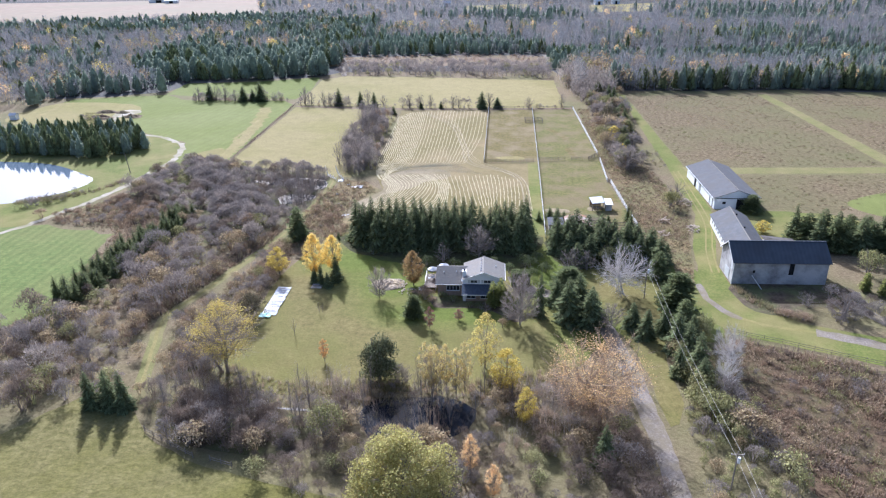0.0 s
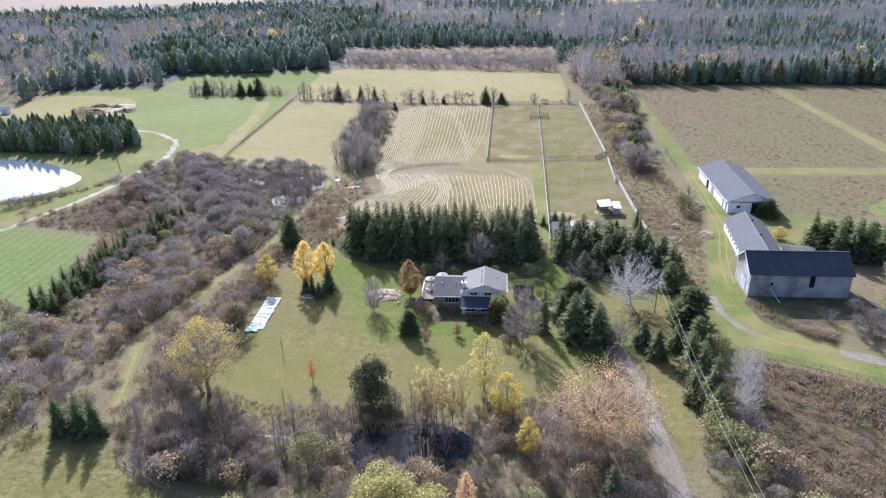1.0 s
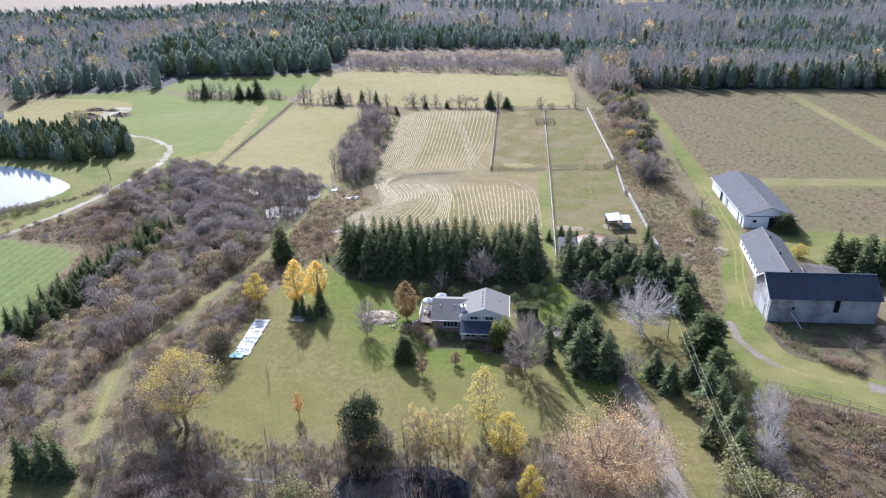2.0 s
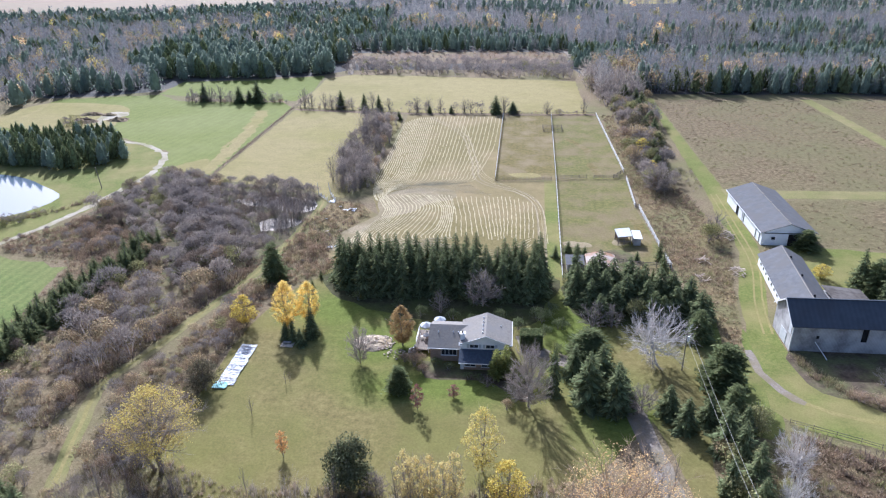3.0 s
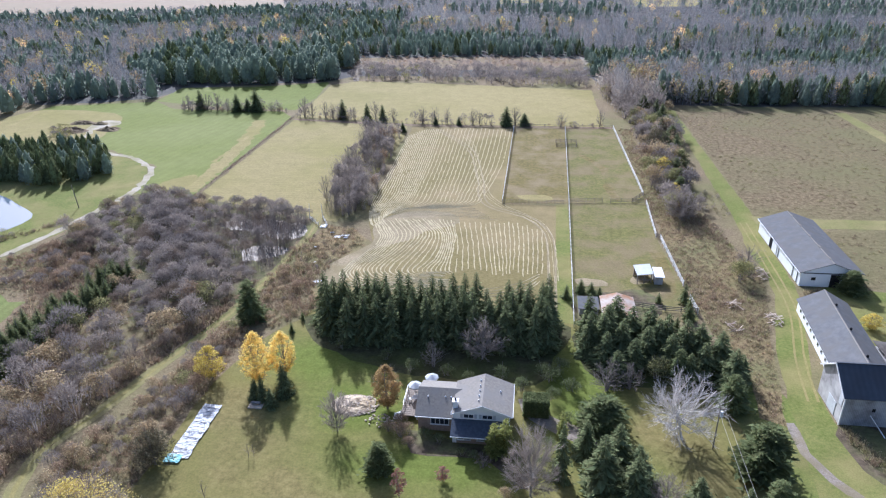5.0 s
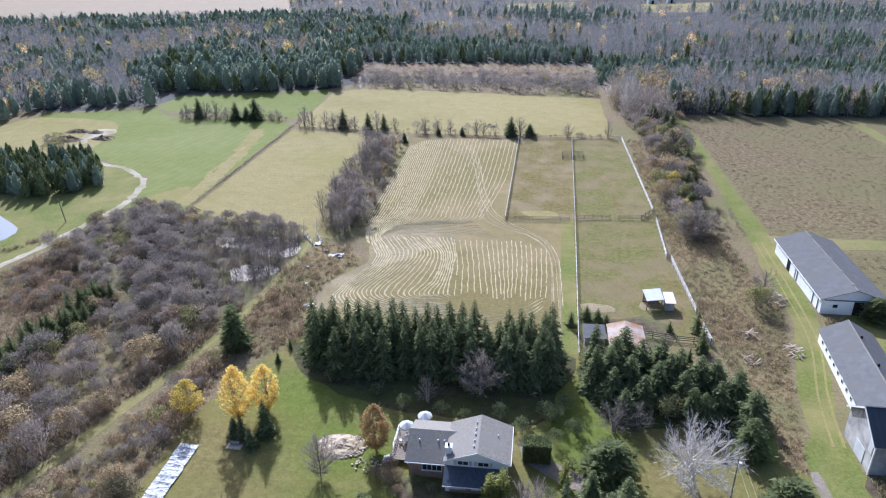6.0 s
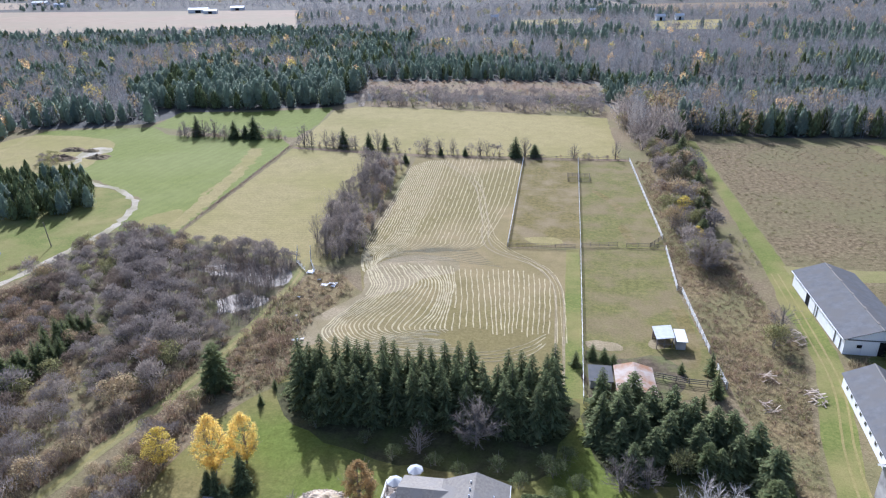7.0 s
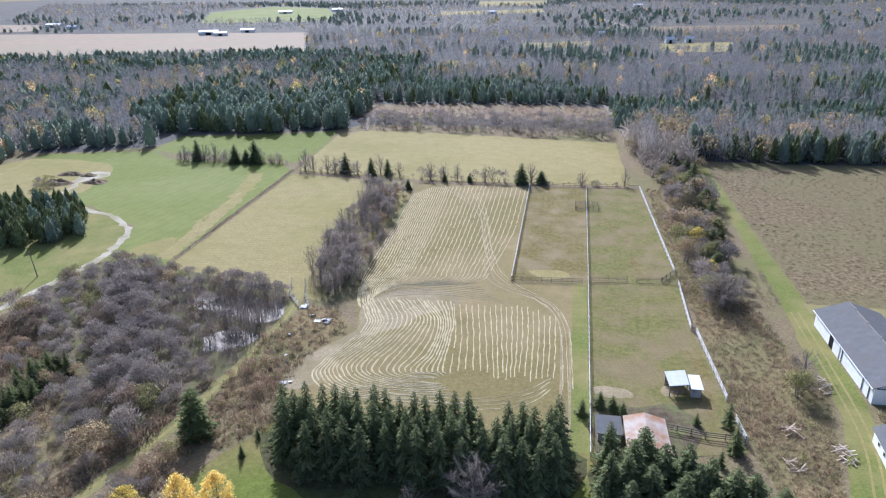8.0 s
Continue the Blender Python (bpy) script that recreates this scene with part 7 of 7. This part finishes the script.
brush("edge_weeds", [[(-104, 167), (-98.5, 132), (-91, 132), (-88, 172), (-93, 182), (-112, 200), (-128, 183), (-126, 173)], [(-62.2, 132), (-56.8, 152), (-53.4, 166), (-49.5, 160), (-50, 146), (-50.8, 128), (-51, 110), (-52, 100), (-60, 99), (-62.6, 110), (-65.4, 121)]], 1.35, 0.5, 1.3, 1.6, {"weed": 40, "rust": 30, "umber": 15, "straw": 15}, "dry russet weeds beside field and path", 67, LOW)
brush("edge_weeds", [[(-72, 110), (-71, 121), (-67.4, 132), (-63.5, 146.5), (-59.2, 162), (-56.2, 181), (-58, 181), (-62.5, 163), (-67.5, 147), (-71, 133), (-75, 121), (-75, 110)]], 1.1, 0.7, 1.7, 1.5, {"weed": 35, "rust": 25, "umber": 20, "straw": 20}, "tall dry weeds along the path", 68, LOW)
brush("edge_weeds", [[(-55, 166), (-50, 160.8), (-45.8, 160.5), (-41.2, 166.5), (-39.5, 170.5), (-44, 182), (-54, 184)]], 1.15, 0.5, 1.3, 1.6, {"weed": 45, "rust": 30, "straw": 25}, "dry russet weeds beside lawn and path", 72, LOW)
brush("foot_weeds", [[(-52, 98), (-48, 104), (-38, 99.5), (-22, 100.5), (-2, 101), (10, 105), (14, 99), (-2, 94), (-22, 93), (-40, 92)]], 0.9, 0.5, 1.5, 0.9, {"ash": 30, "straw": 55, "tan_twig": 15}, "thin pale weeds at the foot of the lawn", 66, LOW)
brush("weed_shrubs", [[(49, 115), (72, 105), (92, 96), (92, 76), (52, 74), (46, 86), (43, 100)]], 4.2, 0.9, 2.4, 1.3, {"rust": 35, "mauve": 30, "olive": 15, "tan": 20}, "small russet and grey shrubs among weeds", 69, LIGHT)
brush("fallow_weeds", [[(67, 348), (130, 349), (131, 275), (131, 233), (84, 230), (67, 231)], [(140, 348), (190, 345), (190, 233), (141, 233)], [(78, 220), (150, 221), (150, 206), (116, 202), (99, 187), (79, 190)]], 2.7, 0.15, 0.4, 4.0, {"weed": 40, "straw": 44, "olive": 16}, "brown fallow weeds", 64, FINE)

CONES = [far_conifer(s, 44, 0.55, 0.075, 6, 3) for s in range(70, 76)]
BARES = [far_crown(s, 98, 0.0145) for s in range(80, 87)]
THIN_BARES = [far_crown(s, 42, 0.027) for s in range(180, 186)]
PUFFS = [far_puff(s, 90, 0.042) for s in range(90, 95)]
MID_CONES = [far_conifer(s, 130, 0.62, 0.055, 8, 5) for s in range(140, 146)]
PINES = [far_conifer(s, 150, 0.46, 0.055, 9, 5) for s in range(146, 151)]
FAR_CONES = [far_conifer(s, 12, 0.4, 0.1, 5, 2) for s in range(75, 79)]
FAR_BARES = [far_crown(s, 12, 0.08) for s in range(86, 90)]
FAR_PUFFS = [far_puff(s, 18, 0.10) for s in range(95, 98)]
WOOD_MATS = {"woods_haze_conifer": 0, "spruce": 1, "woods_haze_grey": 2, "woods_haze_mauve": 3, "tan": 4, "cottonwood": 5, "orange": 6, "olive": 7, "ash": 8}


def woods(name, area, spacing, low, high, cone_share, colour_share, label, seed, open_areas=(), clump=0.02, slim=0.5, shapes=(CONES, BARES, PUFFS), dark=0.2):
    """A wood of conifers, bare crowns and a few coloured crowns, joined into one."""
    rng = np.random.default_rng(seed)
    pts = scatter(area, spacing, rng)
    for a in open_areas:
        pts = pts[~inside(a, pts)]
    f = np.array([noise.noise(Vector((x * clump, y * clump, seed))) for x, y in pts]) * 1.1 + rng.uniform(-0.45, 0.45, len(pts))
    edge = np.quantile(f, 1 - cone_share) if cone_share < 1 else -9
    cone = f > edge
    colour = ~cone & (rng.random(len(pts)) < colour_share)
    h = rng.uniform(low, high, len(pts)) * rng.uniform(0.75, 1.1, len(pts))
    tri, mats = [], []
    for mask, templates, wide in ((cone, shapes[0], slim), (~cone & ~colour, shapes[1], 0.68), (colour, shapes[2], 0.72)):
        p = pts[mask]
        if not len(p):
            continue
        hh = h[mask]
        t, who = spread(templates, p, hh, hh * rng.uniform(wide * 0.85, wide * 1.15, len(p)), rng)
        if templates is shapes[0]:
            kind = rng.choice([0, 1], len(p), p=[1 - dark, dark])
        elif templates is shapes[1]:
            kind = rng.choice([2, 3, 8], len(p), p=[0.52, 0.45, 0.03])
        else:
            kind = rng.choice([4, 5, 6, 7], len(p), p=[0.58, 0.08, 0.08, 0.26])
        tri.append(t)
        mats.append(kind[who])
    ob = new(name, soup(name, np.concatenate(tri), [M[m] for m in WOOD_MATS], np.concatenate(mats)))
    return tagged(ob, label, "forest", kind="stuff")


woods("pond_conifers", [(-135, 252), (-139, 242), (-150, 237), (-200, 244), (-208, 266), (-172, 273), (-152, 271), (-140, 263)], 3.1, 7.2, 9.6, 1.0, 0, "dense dark conifer plantation beside the pond", 101, slim=0.6, dark=0.7, shapes=(MID_CONES, BARES, PUFFS))
woods("pine_plantation", [(-190, 388), (-176, 396), (-140, 398), (-103, 412), (-103, 470), (-215, 480), (-230, 420)], 6.6, 10.5, 14, 1.0, 0, "dark pine plantation beyond the green strip", 102, slim=0.72, dark=0.25, shapes=(PINES, BARES, PUFFS))
woods("west_woods", [(-232, 330), (-229, 350), (-182, 366), (-192, 388), (-232, 420), (-240, 610), (-360, 600), (-560, 560), (-420, 330)], 5.6, 9, 13, 0.24, 0.16, "mixed autumn wood of bare trees and conifers", 103, clump=0.02, slim=0.72)
woods("west_pine_woods", [(-232, 420), (-216, 482), (-103, 472), (-110, 500), (-110, 610), (-180, 640), (-240, 610)], 5.8, 9, 13, 0.66, 0.3, "dark conifers mixed with yellow and bare trees", 113, clump=0.02, slim=0.72)
woods("west_conifers", [(-110, 600), (-180, 632), (-360, 592), (-560, 552), (-620, 600), (-542, 686), (-400, 722), (-255, 768), (-110, 745)], 6.2, 9, 13, 0.6, 0.08, "dark conifers along the crop field", 109, clump=0.012, slim=0.8, shapes=(FAR_CONES, THIN_BARES, PUFFS))
woods("cedar_edge", [(62, 362), (150, 364), (300, 350), (300, 366), (150, 380), (62, 379)], 3.5, 9.5, 14, 0.74, 0.1, "dense dark cedar edge of the east wood", 104, slim=0.6, dark=0.5, shapes=(MID_CONES, BARES, PUFFS))
woods("east_woods", [(44, 376), (150, 376), (300, 362), (330, 420), (150, 418), (44, 430)], 5.0, 10, 14, 0.14, 0.17, "bare and yellow autumn trees behind the cedars", 105, clump=0.013)
woods("east_scrub_conifers", [(36, 430), (150, 418), (330, 420), (360, 500), (150, 486), (36, 500)], 4.6, 6, 9, 0.8, 0.06, "low dark conifers with bare trees", 110, clump=0.013, slim=0.7)
woods("east_high_woods", [(36, 500), (150, 486), (360, 500), (440, 640), (36, 640)], 5.8, 9, 14, 0.22, 0.05, "bare grey autumn wood with some conifers", 111, clump=0.012)
woods("middle_woods", [(-110, 488), (-20, 494), (36, 488), (36, 560), (-110, 570)], 4.8, 7, 11, 0.82, 0.06, "dense dark conifers behind the clearing", 106, clump=0.012, slim=0.62)
woods("middle_high_woods", [(-110, 570), (36, 560), (36, 640), (-110, 640)], 5.4, 8, 13, 0.2, 0.16, "bare grey autumn wood with orange crowns", 112, clump=0.012)
OPEN = [FAR_FIELD, FAR_GREEN, *FAR_CLEARINGS, [(108, 1030), (120, 1030), (118, 1120), (96, 1290), (84, 1290), (106, 1120)]]
brush("wood_corner_trees", [[(40, 338), (60, 345), (62, 376), (46, 398), (36, 398)]], 4.4, 8.5, 13, 0.6, {"ash": 40, "twig": 60}, "tall pale bare trees at the wood corner", 82, BARES, "forest")
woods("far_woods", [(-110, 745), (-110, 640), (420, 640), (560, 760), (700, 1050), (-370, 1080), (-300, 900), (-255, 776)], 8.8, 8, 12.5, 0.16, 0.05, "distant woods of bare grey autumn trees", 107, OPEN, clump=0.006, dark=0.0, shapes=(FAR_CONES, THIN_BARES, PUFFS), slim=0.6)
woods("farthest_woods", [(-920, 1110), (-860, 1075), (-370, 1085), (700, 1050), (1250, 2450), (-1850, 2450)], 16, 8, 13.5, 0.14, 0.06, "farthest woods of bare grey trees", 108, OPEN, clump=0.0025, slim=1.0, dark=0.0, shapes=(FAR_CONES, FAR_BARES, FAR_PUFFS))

# ---- far farm and far sheds ----


def far_barn(x, y, w, d, h, turn, label):
    b = thing("far_barn", x, y, 0, label, "barn", "distant farm")
    part("wall", gable_body(x - w / 2, x + w / 2, y - d / 2, y + d / 2, 0, h, h * 1.5, "x"), M["white_metal"], b)
    for s in (-1, 1):
        part("roof", slab([(x - w / 2 - 0.5, y + s * (d / 2 + 0.5), h), (x + w / 2 + 0.5, y + s * (d / 2 + 0.5), h), (x + w / 2 + 0.5, y, h * 1.55), (x - w / 2 - 0.5, y, h * 1.55)], 0.3), M["white_metal"], b)
    part("door", box(x - w * 0.14, x + w * 0.14, y - d / 2 - 0.2, y - d / 2 - 0.05, 0, h * 0.8), M["dark"], b)
    b.rotation_euler = (0, 0, radians(turn))


far_barn(-500, 1046, 28, 12, 4.6, 12, "distant pale metal barn in the crop field")
far_barn(-474, 1030, 18, 10, 4, 12, "distant pale metal barn in the crop field")
far_barn(-462, 1094, 20, 10, 4, 12, "distant pale metal barn in the crop field")
for x, y, w in ((-900, 1240, 26), (-640, 1700, 30), (-820, 1180, 16), (60, 1000, 12), (128, 905, 10), (150, 912, 9), (-140, 1600, 18), (-60, 905, 9), (190, 1900, 22)):
    far_barn(x, y, w, w * 0.6, 4.5, 10, "distant white farm building among trees")
far_barn(-540, 1790, 26, 12, 5, 8, "distant white barn beside the far meadow")
hut = thing("hut", -224.0, 301.0, 0, "small white hut at the wood's edge", "hut")
part("wall", gable_body(-225.5, -222.5, 299.6, 302.2, 0, 2.2, 3.0, "x"), M["white_metal"], hut)
part("roof", slab([(-225.8, 299.3, 2.15), (-222.2, 299.3, 2.15), (-222.2, 300.9, 3.15), (-225.8, 300.9, 3.15)], 0.08), M["white_sheet"], hut)
part("roof", slab([(-225.8, 302.5, 2.15), (-222.2, 302.5, 2.15), (-222.2, 300.9, 3.15), (-225.8, 300.9, 3.15)], 0.08), M["white_sheet"], hut)

# ---- loose things on the ground ----


def crumpled(name, x0, x1, y0, y1, z, amp, material, label, category, skew=0.0, seed=0):
    """A loose wrinkled sheet lying on the ground."""
    bm = bmesh.new()
    nx, ny = max(3, int((x1 - x0) / 0.14)), max(3, int((y1 - y0) / 0.14))
    g = []
    for j in range(ny + 1):
        for i in range(nx + 1):
            x, y = x0 + (x1 - x0) * i / nx, y0 + (y1 - y0) * j / ny
            q = Vector((x, y, seed))
            e = 0.16 * noise.noise(q * 0.5) + 0.1 * noise.noise(q * 2.3)
            g.append(bm.verts.new((x + e + skew * (y - y0), y + e, z + amp * (0.5 + noise.noise(q * 1.1) * 0.5) * 0.5 + amp * 0.9 * max(0.0, 0.3 - abs(noise.noise(q * 1.3))) + amp * 0.3 * abs(noise.noise(q * 3.1)))))
    for j in range(ny):
        for i in range(nx):
            a = j * (nx + 1) + i
            bm.faces.new((g[a], g[a + 1], g[a + nx + 2], g[a + nx + 1]))
    return tagged(part(name, bm, material), label, category)


crumpled("white_sheeting", -48.75, -45.6, 122.9, 135.9, 0.06, 0.34, M["sheeting"], "wrinkled white sheeting laid along the lawn", "sheeting", seed=1)
crumpled("teal_tarp", -49.0, -46.6, 121.8, 123.6, 0.14, 0.3, M["teal"], "crumpled teal tarpaulin end", "tarpaulin", seed=2)
# Dark rods added for the dark fold lines of the sheeting.
sheeting_rng = random.Random(6)
for k in range(10):
    y = 123.8 + k * 1.24
    x0, x1 = -48.75 + 0.3 * sheeting_rng.random(), -45.4
    if k % 3 == 2:
        x0 += 1.2
    tilt = sheeting_rng.uniform(-0.5, 0.5)
    tagged(part("batten", tube([(x0, y, 0.3), (x1 - sheeting_rng.uniform(0, 1.0), y + tilt, 0.3)], [0.035, 0.035], 5), M["post"]), "dark rod standing for a shaded fold of the white sheeting", "batten", "sheeting battens")
for k, (x, y, w, d) in enumerate(((-45.6, 205.4, 1.6, 1.2), (-44.0, 206.4, 2.0, 1.0), (-43.0, 205.2, 1.0, 0.8), (-51.2, 211.8, 1.6, 1.5), (-50.4, 213.2, 0.8, 0.9), (-43.6, 180.4, 1.3, 0.9), (-42.2, 181.2, 0.7, 0.5), (-47.4, 208.4, 0.9, 0.6), (-49.0, 199.0, 0.7, 0.5), (-46.5, 190.5, 0.6, 0.6))):
    crumpled("white_debris", x, x + w, y, y + d, 0.1, 0.45, M["white_sheet"], "crumpled white sheeting scrap in the brush", "sheeting", seed=3 + k)


def heap(name, x, y, rx, ry, count, size, material, label, category, piece, seed, long=1.0):
    """A low heap of stones or boards, each a piece of its own on a few shared meshes."""
    t = thing(name, x, y, 0, label, category)
    rng = random.Random(seed)
    meshes = []
    for k in range(4):
        bm = bmesh.new()
        if long > 1:
            box(-0.5 * long, 0.5 * long, -0.09, 0.09, -0.02, 0.02, bm)
        else:
            bmesh.ops.create_icosphere(bm, subdivisions=1, radius=0.5)
            for v in bm.verts:
                v.co *= rng.uniform(0.7, 1.15)
                v.co.z *= 0.65
        me = bpy.data.meshes.new(piece)
        bm.to_mesh(me)
        bm.free()
        me.materials.append(material)
        meshes.append(me)
    for k in range(count):
        a, d = rng.uniform(0, math.tau), math.sqrt(rng.random())
        z = 0.12 + (1 - d) * size * 1.2
        share(piece, meshes[k % 4], t, pose(math.cos(a) * d * rx, math.sin(a) * d * ry, z, rng.uniform(-15, 15), rng.uniform(-15, 15), rng.uniform(0, 360) if long == 1 else rng.choice((20, 35, 110)) + rng.uniform(-15, 15)) @ Matrix.Scale(size * rng.uniform(0.5, 1.2), 4))


def mound(x0, y0, rx, ry, high, material, label):
    """A low uneven mound of earth."""
    bm, rings = bmesh.new(), []
    for j in range(9):
        rings.append([])
        for k in range(30):
            a, d = k * math.tau / 30, j / 8
            edge = 1 + 0.35 * noise.noise(Vector((math.cos(a) + x0, math.sin(a) + y0, 3)) * 1.4)
            x, y = x0 + math.cos(a) * rx * d * edge, y0 + math.sin(a) * ry * d * edge
            q = Vector((x, y, 8))
            rings[-1].append(bm.verts.new((x, y, max(0.0, high * (1 - d * d)) * (0.8 + 0.7 * noise.noise(q * 0.9)) + high * 0.24 * noise.noise(q * 2.2) * (1 - d) + 0.03)))
    for a, b in zip(rings, rings[1:]):
        for k in range(30):
            bm.faces.new((a[k], a[(k + 1) % 30], b[(k + 1) % 30], b[k]))
    bmesh.ops.remove_doubles(bm, verts=bm.verts, dist=0.01)
    tagged(part("earth_mound", bm, material), label, "earth mound")


mound(-23.6, 138.4, 4.0, 2.7, 0.75, M["dirt_mound"], "low mound of tan earth and rubble on the lawn")
for x, y, rx, ry, high in ((-183.5, 302.5, 6.5, 4.4, 1.5), (-187, 315.5, 5.5, 3.4, 1.1), (-178.5, 314.5, 4.2, 2.4, 0.9), (-169.5, 306, 5.0, 3.6, 1.2)):
    mound(x, y, rx, ry, high, M["russet"], "dark brown weedy spoil mound beside the dirt track")
heap("stone_pile", -23.4, 138.3, 4.1, 2.8, 300, 0.42, M["stone"], "low pile of pale stones and earth on the lawn", "stone pile", "stone", 1)
heap("stone_pile", -18.4, 134.6, 2.4, 1.8, 40, 0.45, M["stone"], "pale stones below the copper maple", "stone pile", "stone", 2)
heap("board_pile", 54.1, 173.6, 1.6, 2.4, 30, 1.0, M["stone"], "weathered pale boards heaped in the weeds", "boards", "board", 3, 1.6)
heap("board_pile", 47.3, 178.5, 1.4, 1.6, 12, 0.9, M["stone"], "grey boards in the weeds", "boards", "board", 4, 2.2)
heap("board_pile", 57.2, 194.3, 1.5, 3.2, 26, 0.9, M["stone"], "grey boards beside the farm lane", "boards", "board", 5, 2.0)
heap("board_pile", 45.2, 169.6, 1.4, 1.4, 10, 0.9, M["stone"], "grey boards in the weeds", "boards", "board", 6, 2.2)
slab_ = thing("garden_bench", -39.8, 136.4, 0, "grey timber bench and slab beside the small spruces", "bench")
part("slab", box(-41.2, -38.8, 135.6, 137.2, 0, 0.16), M["stone"], slab_)
part("seat", box(-40.9, -39.3, 136.4, 136.9, 0.5, 0.58), M["grey_wood"], slab_)
for x in (-40.8, -39.5):
    part("leg", box(x, x + 0.1, 136.45, 136.85, 0.16, 0.5), M["grey_wood"], slab_)
